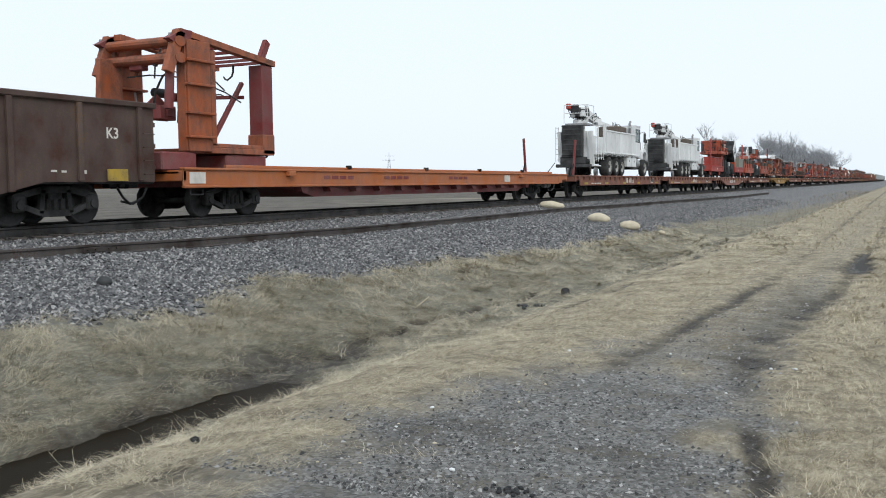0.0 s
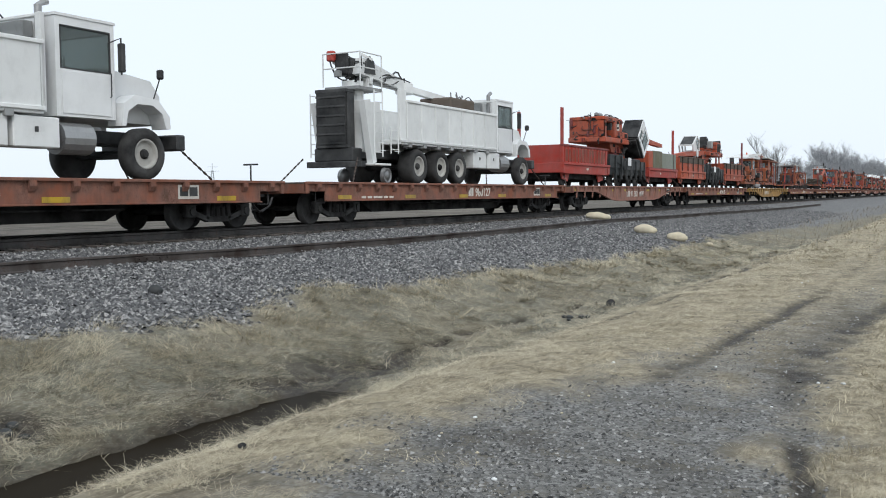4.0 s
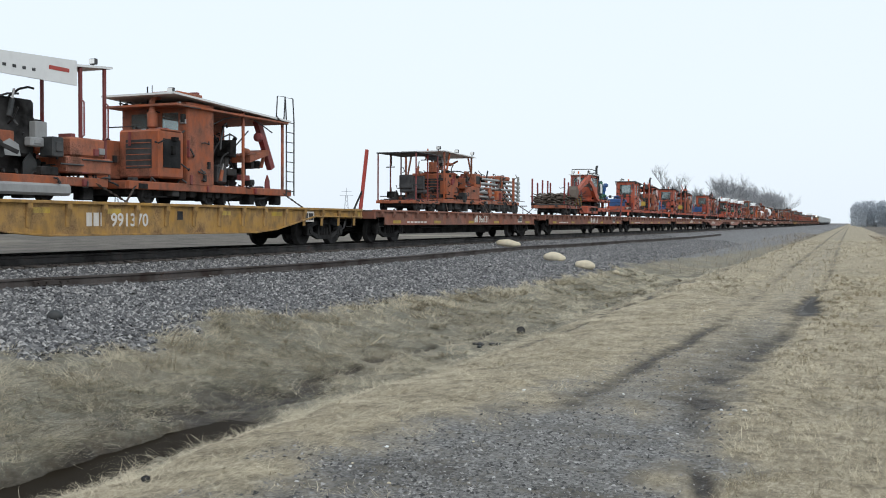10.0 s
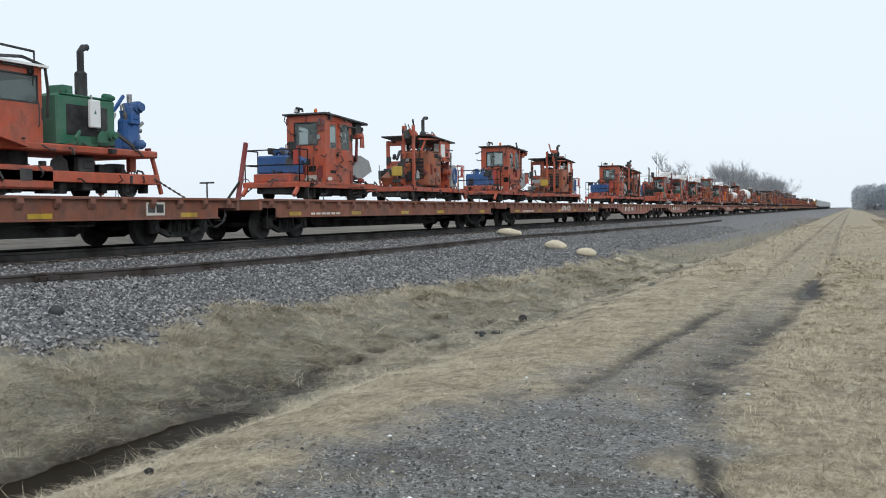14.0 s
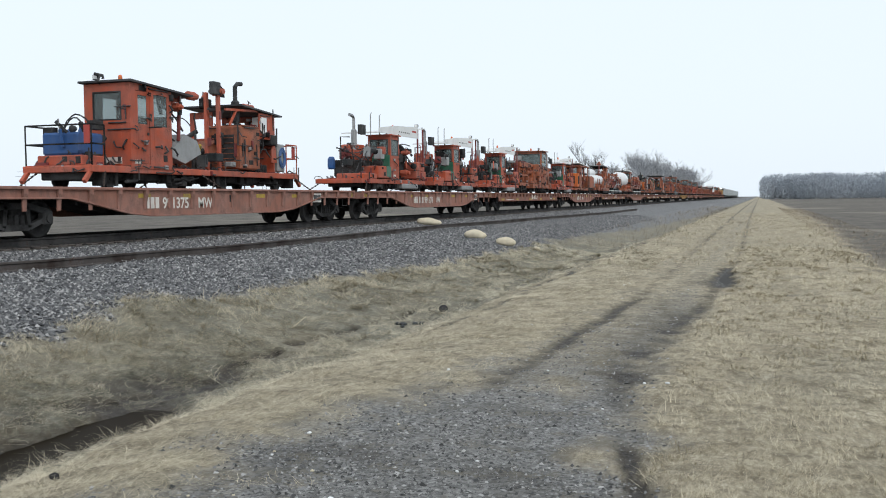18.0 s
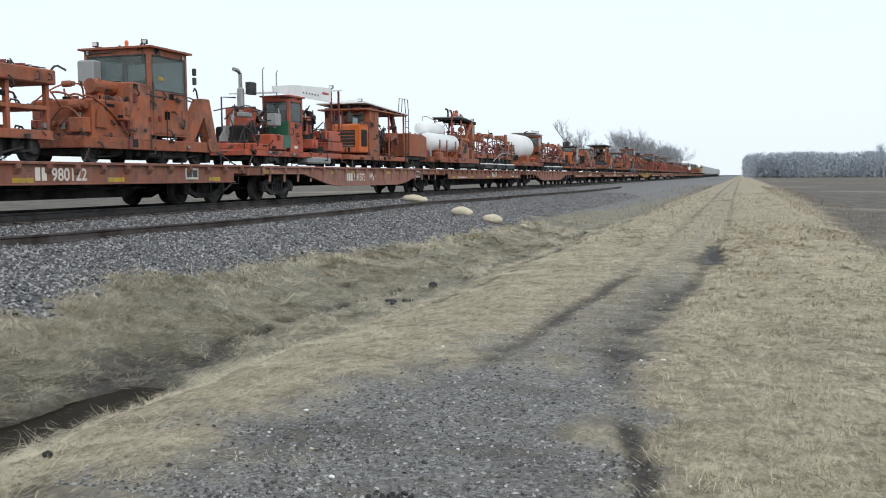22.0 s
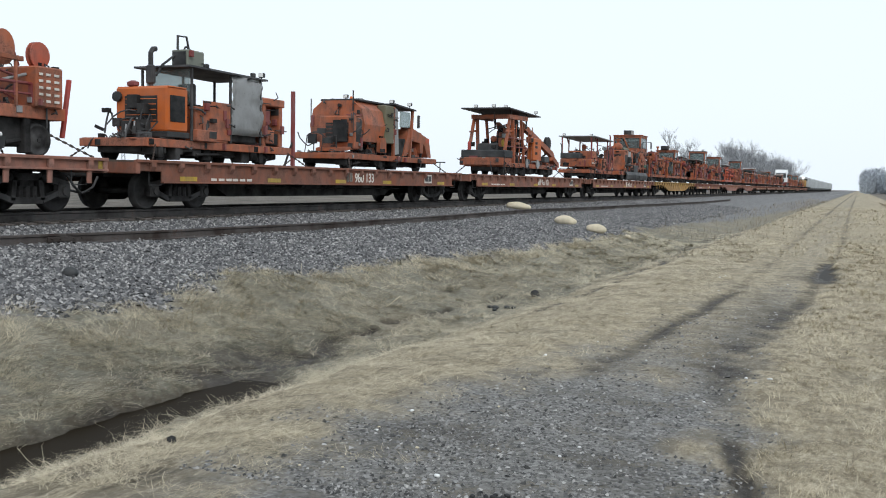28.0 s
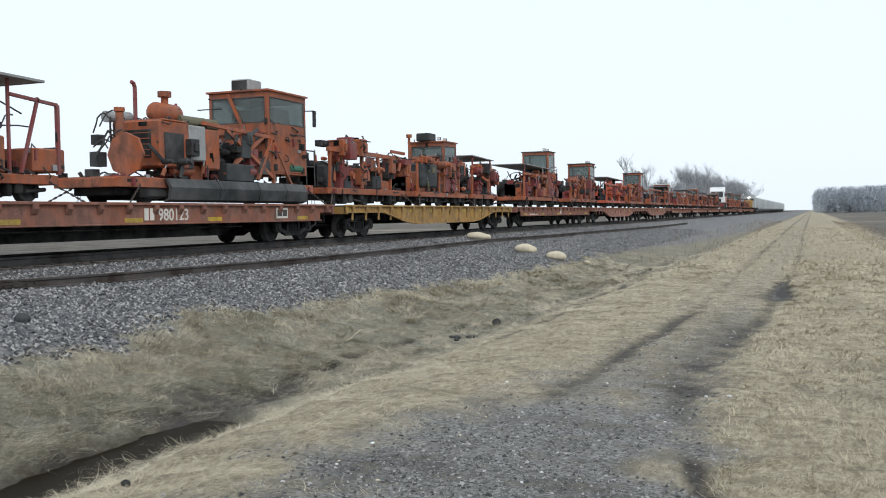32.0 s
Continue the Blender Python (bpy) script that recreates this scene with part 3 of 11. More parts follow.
    ball = mixc(n, l, ramp(n, l, sep2.outputs[0], 0.05, 0.95), (0.065, 0.065, 0.066), (0.26, 0.258, 0.255))
    mudc = mixc(n, l, ramp(n, l, mid, 0.35, 0.7), (0.022, 0.018, 0.014), (0.080, 0.068, 0.053))
    field = mixc(n, l, ramp(n, l, big, 0.35, 0.65), (0.075, 0.066, 0.056), (0.155, 0.138, 0.116))
    field = mixc(n, l, some(0.55, 0.68, 0.8, noise_node(n, l, tc, 0.05, 4)), field, (0.27, 0.24, 0.185))
    c = mixc(n, l, ragged(sep.outputs[0], mixc(n, l, 0.5, clump, straw), 1.3), grass, grav)
    c = mixc(n, l, ragged(sep.outputs[1], mid, 0.8), c, ball)
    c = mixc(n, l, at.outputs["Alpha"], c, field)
    # besides mud, this mask darkens the shade painted below train and bank lip
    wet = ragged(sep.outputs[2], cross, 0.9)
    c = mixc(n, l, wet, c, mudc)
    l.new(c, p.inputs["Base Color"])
    l.new(ramp(n, l, sep.outputs[2], 0.55, 1.0, (0.95, 0.95, 0.95, 1), (0.55, 0.55, 0.55, 1)), p.inputs["Roughness"])
    p.inputs["Specular IOR Level"].default_value = 0.25
    bump(n, l, mixc(n, l, 0.35, mixc(n, l, 0.5, fine, mixc(n, l, 0.5, straw, cross)), clump), p, 0.9, 0.05)
    return m


GROUND = ground_material()
ground = new("ground", grid_mesh("ground", nx, ny, np.stack([gxf, gyf, gz], 1), GROUND))
tagged(ground, "flat verge of dead tan grass, gravel road and grey ballast", "ground", kind="structure")
masks = road_masks(gxf, gyf)
ca = ground.data.color_attributes.new("cover", "FLOAT_COLOR", "POINT")
ca.data.foreach_set("color", np.stack(masks[:4], 1)[:, [0, 1, 2, 3]].astype(np.float32).ravel())

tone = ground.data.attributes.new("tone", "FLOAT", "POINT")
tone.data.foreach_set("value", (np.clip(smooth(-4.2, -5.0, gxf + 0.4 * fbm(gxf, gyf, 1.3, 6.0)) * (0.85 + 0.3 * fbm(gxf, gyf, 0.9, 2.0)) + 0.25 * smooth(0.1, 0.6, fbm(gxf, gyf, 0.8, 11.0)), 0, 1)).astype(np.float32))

# standing water in the ditch and in the rut
wm, wn2, wl2, wp = nodes_of("murky_water")
wp.inputs["Base Color"].default_value = (0.018, 0.014, 0.009, 1)
wp.inputs["Roughness"].default_value = 0.45
wp.inputs["Specular IOR Level"].default_value = 0.02
bump(wn2, wl2, noise_node(wn2, wl2, wn2.new("ShaderNodeTexCoord").outputs["Object"], 6), wp, 0.06, 0.01)


def pool(name, label, poly, z):
    me = bpy.data.meshes.new(name)
    me.from_pydata([(x, y, z) for x, y in poly], [], [tuple(range(len(poly)))])
    me.materials.append(wm)
    return tagged(new(name, me), label, "water", kind="structure")


pool("water_ditch", "shallow murky brown water standing in the ditch", [(-6.15, 3), (-4.9, 3), (-5.0, 8.0), (-6.1, 8.0)], -0.425)
pool("water_puddle", "small muddy puddle in the wheel rut", [(-0.80, 18.4), (-0.62, 18.2), (-0.50, 19.6), (-0.52, 21.8), (-0.66, 22.3), (-0.78, 20.2)], -0.062)


# ---- loose stuff on the ground ----
def soup(name, verts, faces, mat, label, category):
    """One mesh of many small pieces. verts: n x k x 3, faces: index lists into a piece."""
    n, k = verts.shape[:2]
    me = bpy.data.meshes.new(name)
    fl = np.concatenate([np.array(q) for q in faces])
    sizes = np.array([len(q) for q in faces])
    idx = (np.arange(n)[:, None] * k + fl[None]).ravel()
    me.vertices.add(n * k)
    me.vertices.foreach_set("co", verts.astype(np.float32).ravel())
    me.loops.add(len(idx))
    me.loops.foreach_set("vertex_index", idx.astype(np.int32))
    starts = np.concatenate([[0], np.cumsum(sizes)[:-1]])
    ls = (np.arange(n)[:, None] * sizes.sum() + starts[None]).ravel()
    me.polygons.add(len(ls))
    me.polygons.foreach_set("loop_start", ls.astype(np.int32))
    me.materials.append(mat)
    me.update()
    me.validate()
    return tagged(new(name, me), label, category, kind="stuff")


def island_mat(name, stops, rough=0.9, bumpy=0.0, patchy=0.0):
    m, n, l, p = nodes_of(name)
    rnd = n.new("ShaderNodeNewGeometry").outputs["Random Per Island"]
    r = n.new("ShaderNodeValToRGB")
    e = r.color_ramp.elements
    while len(e) < len(stops):
        e.new(0.5)
    for el, (pos, col) in zip(e, stops):
        el.position, el.color = pos, (*col, 1)
    l.new(rnd, r.inputs[0])
    c = r.outputs[0]
    if patchy:
        f = noise_node(n, l, n.new("ShaderNodeTexCoord").outputs["Object"], 1.7, 5, 0.7)
        c = mixc(n, l, ramp(n, l, f, 0.42, 0.66, (0, 0, 0, 1), (patchy, patchy, patchy, 1)), c, (0.21, 0.175, 0.122))
        f = noise_node(n, l, n.new("ShaderNodeTexCoord").outputs["Object"], 7.0, 4, 0.65)
        c = mixc(n, l, ramp(n, l, f, 0.48, 0.60, (0, 0, 0, 1), (0.7, 0.7, 0.7, 1)), c, (0.14, 0.117, 0.082))
        c = mixc(n, l, ramp(n, l, f, 0.44, 0.34, (0, 0, 0, 1), (0.5, 0.5, 0.5, 1)), c, (0.72, 0.635, 0.465))
    if bumpy:
        f = noise_node(n, l, n.new("ShaderNodeTexCoord").outputs["Object"], 90, 3)
        c = mixc(n, l, ramp(n, l, f, 0.3, 0.75, (0, 0, 0, 1), (0.5, 0.5, 0.5, 1)), c, (0.09, 0.085, 0.08))
        bump(n, l, f, p, bumpy, 0.01)
    l.new(c, p.inputs["Base Color"])
    p.inputs["Roughness"].default_value = rough
    p.inputs["Specular IOR Level"].default_value = 0.2
    return m


rng = np.random.default_rng(5)
OCTA = np.array([(1, 0, -0.15), (-1, 0, -0.15), (0, 1, -0.15), (0, -1, -0.15), (0, 0, 1)], float)
OCTA_F = [(0, 2, 4), (2, 1, 4), (1, 3, 4), (3, 0, 4)]  # undersides are buried


def stones(name, x, y, size, mat, label, category, sink=0.25):
    n = len(x)
    v = OCTA[None] * (1 + 0.45 * rng.uniform(-1, 1, (n, 5, 1)))
    v = v * (size[:, None] * np.stack([rng.uniform(0.7, 1.35, n), rng.uniform(0.6, 1.1, n), rng.uniform(0.45, 0.85, n)], 1))[:, None]
    v += 0.25 * size[:, None, None] * rng.uniform(-1, 1, (n, 5, 3))
    a = rng.uniform(0, 6.283, n)
    ca_, sa_ = np.cos(a)[:, None], np.sin(a)[:, None]
    tilt = rng.uniform(-0.5, 0.5, n)[:, None]
    vx, vy, vz = v[..., 0], v[..., 1], v[..., 2]
    vz, vy = vz * np.cos(tilt) - vy * np.sin(tilt), vz * np.sin(tilt) + vy * np.cos(tilt)
    v = np.stack([vx * ca_ - vy * sa_, vx * sa_ + vy * ca_, vz], 2)
    v[..., 0] += x[:, None]
    v[..., 1] += y[:, None]
    v[..., 2] += (ground_z(x, y) + size * sink)[:, None]
    return soup(name, v, OCTA_F, mat, label, category)


def spread(n, x0, x1, y0, y1, power=1.0):
    """Random places, denser towards y0."""
    y = y0 + (y1 - y0) * rng.uniform(0, 1, n) ** power
    return rng.uniform(x0, x1, n), y


BALLAST = island_mat("ballast_stone", [(0.0, (0.040, 0.041, 0.045)), (0.4, (0.12, 0.122, 0.128)), (0.75, (0.23, 0.228, 0.226)), (1.0, (0.50, 0.49, 0.475))], 0.9, 0.4)
x, y = spread(145000, -14.2, -7.4, 5, 75, 1.9)
keep = (road_masks(x, y)[1] > rng.uniform(0.15, 0.95, len(x)))
x, y = x[keep], y[keep]
stones("ballast_stones", x, y, rng.uniform(0.018, 0.042, len(x)) * (1 + 0.25 * (rng.uniform(0, 1, len(x)) > 0.93)), BALLAST, "loose grey crushed-rock ballast on the shoulder", "ballast")
# darker stones between the rails hold the train's shade in their colour
SHADEBALLAST = island_mat("oily_ballast", [(0.0, (0.020, 0.019, 0.018)), (0.6, (0.05, 0.048, 0.045)), (1.0, (0.10, 0.095, 0.09))], 0.9)
x, y = spread(9000, -17.3, -14.5, 5, 70, 1.7)
stones("ballast_stones", x, y, rng.uniform(0.03, 0.055, len(x)), SHADEBALLAST, "dark oil-stained ballast between the ties", "ballast")

PEBBLE = island_mat("road_gravel", [(0.0, (0.05, 0.05, 0.049)), (0.5, (0.15, 0.148, 0.144)), (0.85, (0.26, 0.257, 0.25)), (1.0, (0.42, 0.41, 0.39))], 0.9)
x, y = spread(90000, -3.8, 0.2, 4.2, 24, 1.8)
keep = road_masks(x, y)[0] * (0.75 + 0.5 * fbm(x, y, 1.3, 31.0)) > rng.uniform(0.15, 1.0, len(x))
x, y = x[keep], y[keep]
stones("gravel_pebbles", x, y, 0.004 + 0.015 * rng.uniform(0, 1, len(x)) ** 3, PEBBLE, "small crushed gravel pebbles on the dirt road", "gravel", 0.1)

STRAW = island_mat("dead_straw", [(0.0, (0.055, 0.049, 0.038)), (0.35, (0.27, 0.233, 0.164)), (0.7, (0.545, 0.472, 0.336)), (1.0, (0.75, 0.67, 0.51))], 0.8, 0.0, 0.6)
PALESTRAW = island_mat("grey_matted_straw", [(0.0, (0.050, 0.044, 0.036)), (0.4, (0.168, 0.162, 0.122)), (0.75, (0.385, 0.366, 0.280)), (1.0, (0.66, 0.63, 0.50))], 0.85, 0.0, 0.5)


def blades(name, x, y, length, lift, width, mat, label, lean=None, swirl=None):
    """Dead blades that rise, bend over and lie down; swirl gives each its own way, else the ground's comb does."""
    n = len(x)
    a = 5.0 * fbm(x, y, 0.8, 13.0) + rng.normal(0.3 if lean is None else lean, 0.7, n) if swirl is None else swirl
    bend = rng.normal(0, 0.45, n)
    z = ground_z(x, y) - 0.008
    v = np.zeros((n, 7, 3))
    px, py, pz, step = x.copy(), y.copy(), z.copy(), length / 3
    for k in range(4):
        w = width * (1.0, 0.9, 0.6, 0)[k]
        ca, sa = np.cos(a), np.sin(a)
        if k == 3:
            v[:, 6] = np.stack([px, py, pz], 1)
        else:
            v[:, 2 * k] = np.stack([px - sa * w, py + ca * w, pz], 1)
            v[:, 2 * k + 1] = np.stack([px + sa * w, py - ca * w, pz], 1)
        rise = lift * (1.25, 0.75, 0.1)[min(k, 2)] - (0.0, 0.0, 0.22)[min(k, 2)] * (1 - lift)
        flat_ = np.sqrt(np.clip(1 - rise ** 2, 0.1, 1))
        px, py, pz = px + ca * step * flat_, py + sa * step * flat_, pz + step * rise
        a = a + bend
    return soup(name, v, [(0, 1, 3, 2), (2, 3, 5, 4), (4, 5, 6)], mat, label, "grass")


def grass_where(n, x0, x1, y0, y1, power, shy=1.0):
    x, y = spread(n, x0, x1, y0, y1, power)
    g = road_masks(x, y)
    bare = shy * np.clip(g[0] + g[1] * 1.3 + g[2] * 1.15 + g[3], 0, 1)
    tuft = 0.5 + 0.5 * fbm(x, y, 2.6, 3.0)
    keep = (1 - bare) * (0.45 + 0.55 * tuft) > rng.uniform(0.05, 0.9, n)
    return x[keep], y[keep]


def tufts(name, n, per, x0, x1, y0, y1, power, size, lift, mat, label, wide=0.07, fan=0.9, shy=1.0):
    """Clumps of blades that fan out from common roots and lean one way."""
    cx, cy_ = grass_where(n, x0, x1, y0, y1, power, shy)
    k = rng.uniform(0.55, 1.3, len(cx))
    lean = 5.0 * fbm(cx, cy_, 0.8, 13.0) + rng.normal(0, 0.8, len(cx))
    tx = np.repeat(cx, per) + rng.normal(0, wide, len(cx) * per)
    ty = np.repeat(cy_, per) + rng.normal(0, wide, len(cx) * per)
    ln = rng.uniform(*size, len(tx)) * np.repeat(k, per)
    way = np.repeat(lean, per) + rng.normal(0, fan, len(tx))
    return blades(name, tx, ty, ln, rng.uniform(*lift, len(tx)), rng.uniform(0.0014, 0.0032, len(tx)) * np.clip(ty / 12, 0.6, 5.0), mat, label, swirl=way)


x, y = grass_where(50000, -4.7, 3.6, 3.8, 42, 2.0)
near = np.clip(y / 13, 0.6, 2.4)
blades("grass_verge", x, y, rng.uniform(0.04, 0.12, len(x)), rng.uniform(0.03, 0.30, len(x)), rng.uniform(0.0018, 0.0036, len(x)) * near, STRAW, "short dead tan grass matted over the verge")
tufts("grass_tufts", 6000, 19, -0.7, 3.6, 3.8, 32, 1.7, (0.07, 0.17), (0.10, 0.75), STRAW, "small clumps of dead straw-coloured grass on the verge", 0.04, 0.75)
tufts("grass_tufts", 3200, 22, -4.6, -2.3, 3.8, 30, 1.7, (0.09, 0.24), (0.03, 0.36), STRAW, "clumps of yellow dead grass along the near ditch bank", 0.06, 0.9)
tufts("grass_tufts", 1500, 14, -2.9, -0.6, 6.0, 26, 1.3, (0.04, 0.11), (0.05, 0.4), STRAW, "thin dead grass between the wheel tracks", 0.08, 1.2)
tufts("grass_tufts", 3000, 8, -4.6, 4.5, 24, 95, 1.5, (0.10, 0.24), (0.2, 0.8), STRAW, "tufts of dead grass far along the verge", 0.12, 1.2)
x, y = grass_where(55000, -9.2, -4.5, 4.5, 42, 1.8)
near = np.clip(y / 14, 0.6, 2.2)
blades("grass_ditch", x, y, rng.uniform(0.12, 0.36, len(x)), rng.uniform(0.02, 0.24, len(x)), rng.uniform(0.0022, 0.0046, len(x)) * near, PALESTRAW, "long grey-tan dead grass lying on the ditch bank", 0.3)
tufts("grass_tufts", 2800, 22, -9.0, -4.9, 4.5, 34, 1.6, (0.16, 0.42), (0.05, 0.5), PALESTRAW, "pale clumps of dead grass on the ditch slope", 0.06, 0.55)
tufts("grass_tufts", 800, 24, -8.9, -7.0, 5, 30, 1.3, (0.16, 0.36), (0.15, 0.7), STRAW, "straw tufts at the foot of the ballast", 0.07, 0.8)
tufts("grass_tufts", 560, 24, -7.0, -5.92, 4.3, 11.5, 1.2, (0.14, 0.34), (0.02, 0.35), PALESTRAW, "matted grey grass hanging over the ditch edge", 0.07, 1.0, 0.45)
tufts("grass_tufts", 160, 20, -5.0, -4.45, 4.0, 9.0, 1.2, (0.10, 0.26), (0.05, 0.5), STRAW, "straw bending over the near edge of the ditch", 0.05, 1.0, 0.4)
# dry weed stalks along the field edge and the ballast foot
WEED = island_mat("dry_weed", [(0.0, (0.17, 0.135, 0.098)), (0.6, (0.30, 0.25, 0.18)), (1.0, (0.42, 0.365, 0.27))], 0.9)
x, y = spread(8000, 2.4, 5.8, 14, 150, 1.4)
blades("dry_weeds", x, y, rng.uniform(0.08, 0.30, len(x)), rng.uniform(0.35, 0.9, len(x)), 0.0012 + 0.00009 * y, WEED, "reddish brown dry weeds along the field edge")
x, y = spread(1300, -7.6, -4.6, 35, 170, 1.2)
blades("dry_weeds", x, y, rng.uniform(0.2, 0.6, len(x)), rng.uniform(0.6, 0.95, len(x)), 0.0015 + 0.00009 * y, WEED, "thin dry weed stalks in the far ditch")

# ---- track ----
def rail_profile():
    half = [(0.075, 0.0), (0.075, 0.012), (0.014, 0.030), (0.011, 0.125), (0.036, 0.142), (0.037, 0.172), (0.030, 0.18)]
    return half + [(-a, b) for a, b in half[::-1]]


track = thing("railway_track", "ballasted main line with two brown steel rails", "track")
track["kind"] = "structure"
for side in (1, -1):
    b = Shape()
    b.prism([(TRACK_X + side * HALF_GAUGE + u, RAIL_Z - 0.18 + w) for u, w in rail_profile()], "y", -160, 1800)
    b.part("rail", RAILSTEEL, track)
tie = Shape().box(-1.3, 1.3, -0.11, 0.11, -0.16, 0.0).mesh("tie", TIEWOOD)
for i in range(300):
    o = new("tie", tie)
    o.parent = track
    o.matrix_basis = pose(TRACK_X + rng.uniform(-0.04, 0.04), -12 + 0.54 * i, RAIL_Z - 0.175, 0, 0, rng.uniform(-1, 1))

# a spare rail lying on the ballast shoulder, its line set to fit the camera's view
spare = thing("loose_rail", "long rusty loose rail lying on the ballast shoulder", "rail")
LX = [(-30, -12.6, 0.518), (10, -12.42, 0.499), (12, -12.28, 0.484), (14, -12.08, 0.463), (17, -12.0, 0.455), (20, -11.86, 0.44), (25, -11.86, 0.44), (30, -11.95, 0.45), (36, -12.1, 0.466), (44, -11.8, 0.434), (54, -11.65, 0.418), (62, -11.4, 0.392), (75, -11.2, 0.371), (96, -11.35, 0.387)]


def spare_rail(y0, y1, dz=0.0, dx=0.0):
    ys = np.arange(y0, y1 + 0.01, 2.0)
    xs = np.interp(ys, [q[0] for q in LX], [q[1] for q in LX]) + dx
    zs = np.interp(ys, [q[0] for q in LX], [q[2] for q in LX]) + dz
    pr = rail_profile()
    k = len(pr)
    vs = [(a + u, c, b_ + w * 0.95) for a, b_, c in zip(xs, zs, ys) for u, w in pr]
    fs = [(i * k + j, i * k + (j + 1) % k, (i + 1) * k + (j + 1) % k, (i + 1) * k + j) for i in range(len(ys) - 1) for j in range(k)]
    fs += [tuple(range(k)), tuple(range((len(ys) - 1) * k, len(ys) * k))[::-1]]
    return Shape().add(vs, fs)


spare_rail(-30, 12.0).part("rail_length", RUSTRAIL, spare)
spare_rail(12.02, 96.0, 0.0, 0.02).part("rail_length", RUSTRAIL, spare)
b = Shape().box(-12.37, -12.34, 11.6, 12.4, 0.534, 0.604)
for yy in (11.68, 11.85, 12.15, 12.32):
    b.tube([(-12.28, yy, 0.57), (-12.19, yy, 0.57)], 0.018, 6)
b.box(-12.255, -12.225, 11.6, 12.4, 0.519, 0.609)
b.part("joint_bar", RUSTRAIL, spare)

# cream boulders, clods and litter
def boulder(name, x, y, r, mat, label, seed, turn=0):
    b = bmesh.new()
    bmesh.ops.create_icosphere(b, subdivisions=3 if max(r) > 0.15 else 2 if max(r) > 0.05 else 1, radius=1.0)
    for v in b.verts:
        k = 1 + 0.16 * noise.noise(v.co * 1.6 + Vector((seed, 0, 0))) + 0.05 * noise.noise(v.co * 5 + Vector((seed, 3, 0)))
        v.co = Vector((v.co.x * r[0], v.co.y * r[1], v.co.z * r[2])) * k
    me = bpy.data.meshes.new(name)
    b.to_mesh(me)
    b.free()
    me.materials.append(mat)
    me.polygons.foreach_set("use_smooth", [True] * len(me.polygons))
    o = new(name, me)
    z = float(ground_z(np.array([x]), np.array([y]))[0])
    o.matrix_basis = pose(x, y, z + r[2] * 0.72, 0, 4, turn)
    return tagged(o, label, "rock")


boulder("pale_rock", -13.15, 37.7, (0.58, 0.26, 0.17), CREAM, "long cream limestone rock beside the loose rail", 1.0, -8)
boulder("pale_rock", -9.42, 31.95, (0.42, 0.26, 0.18), CREAM, "rounded cream limestone rock on the ballast slope", 4.0, -20)
boulder("pale_rock", -7.96, 30.6, (0.32, 0.22, 0.16), CREAM, "small round cream limestone rock in the grass", 7.0, 15)
boulder("pale_rock", -7.06, 31.2, (0.11, 0.09, 0.07), CREAM, "fist-sized pale rock in the grass", 9.0)
boulder("dark_stone", -9.78, 9.63, (0.11, 0.09, 0.085), CHARCOAL, "dark angular stone on the ballast", 2.0, 30)
boulder("dirt_clod", -5.27, 15.92, (0.085, 0.07, 0.075), UNDER, "dark clod of dirt in the ditch", 3.0)
boulder("dirt_clod", -4.07, 4.76, (0.038, 0.033, 0.03), UNDER, "small dark clod in the grass", 5.0)
for i, (dx, dy) in enumerate(((0, 0), (0.16, 0.1), (-0.14, 0.12), (0.05, -0.16), (0.3, 0.0))):
    boulder("dark_stone", -5.25 + dx, 13.87 + dy, (0.065 - 0.008 * i, 0.045, 0.03), CHARCOAL, "dark broken rubble lying in the ditch", 11.0 + i, 40 * i)
for i, (dx, dy, k) in enumerate(((0, 0, 0.07), (0.12, 0.08, 0.05), (-0.1, 0.14, 0.06), (0.07, -0.1, 0.045))):
    boulder("dark_stone", -6.6 + dx, 4.85 + dy, (k, 0.7 * k, 0.6 * k), CHARCOAL, "dark wet stone half sunk in the near end of the ditch", 15.0 + i, 50 * i)
b = Shape().tube([(-6.28, 12.12, -0.17), (-6.22, 12.16, -0.12), (-6.14, 12.3, -0.02)], 0.006, 6)
tagged(b.part("white_stick", CREAM), "short pale stick lying in the dead grass", "stick")
for i in range(14):
    a, r_ = i * 2.4, 0.02 + 0.012 * i
    boulder("ash_lump", -1.76 + r_ * math.cos(a) * 0.8, 4.5 + r_ * math.sin(a) * 0.5, (0.016 + 0.004 * (i % 3), 0.014, 0.012), GRILLE, "black charred lump lying on the gravel", 20.0 + i, 31 * i)
rw = random.Random(8)
for i in range(34):
    y = 4.4 + 14 * rw.random() ** 1.8
    x = rw.uniform(-3.0, 0.2)
    k = rw.uniform(0.007, 0.016)
    boulder("white_pebble", x, y, (k * 1.4, k, k * 0.7), WHITE if i % 3 else CREAM, "pale pebble lying on the gravel road", 40.0 + i, 50 * i)

# ---- rail cars ----
WHEEL_R = 0.42


def wheel_profile(r):
    return [(0.02, -0.07), (r * 0.30, -0.07), (r * 0.34, -0.035), (r * 0.80, -0.02), (r * 0.86, -0.06), (r, -0.06), (r * 1.0, 0.045), (r * 1.07, 0.05), (r * 1.06, 0.075), (r * 0.86, 0.075), (r * 0.80, 0.03), (r * 0.34, 0.04), (r * 0.30, 0.09), (0.02, 0.09)]


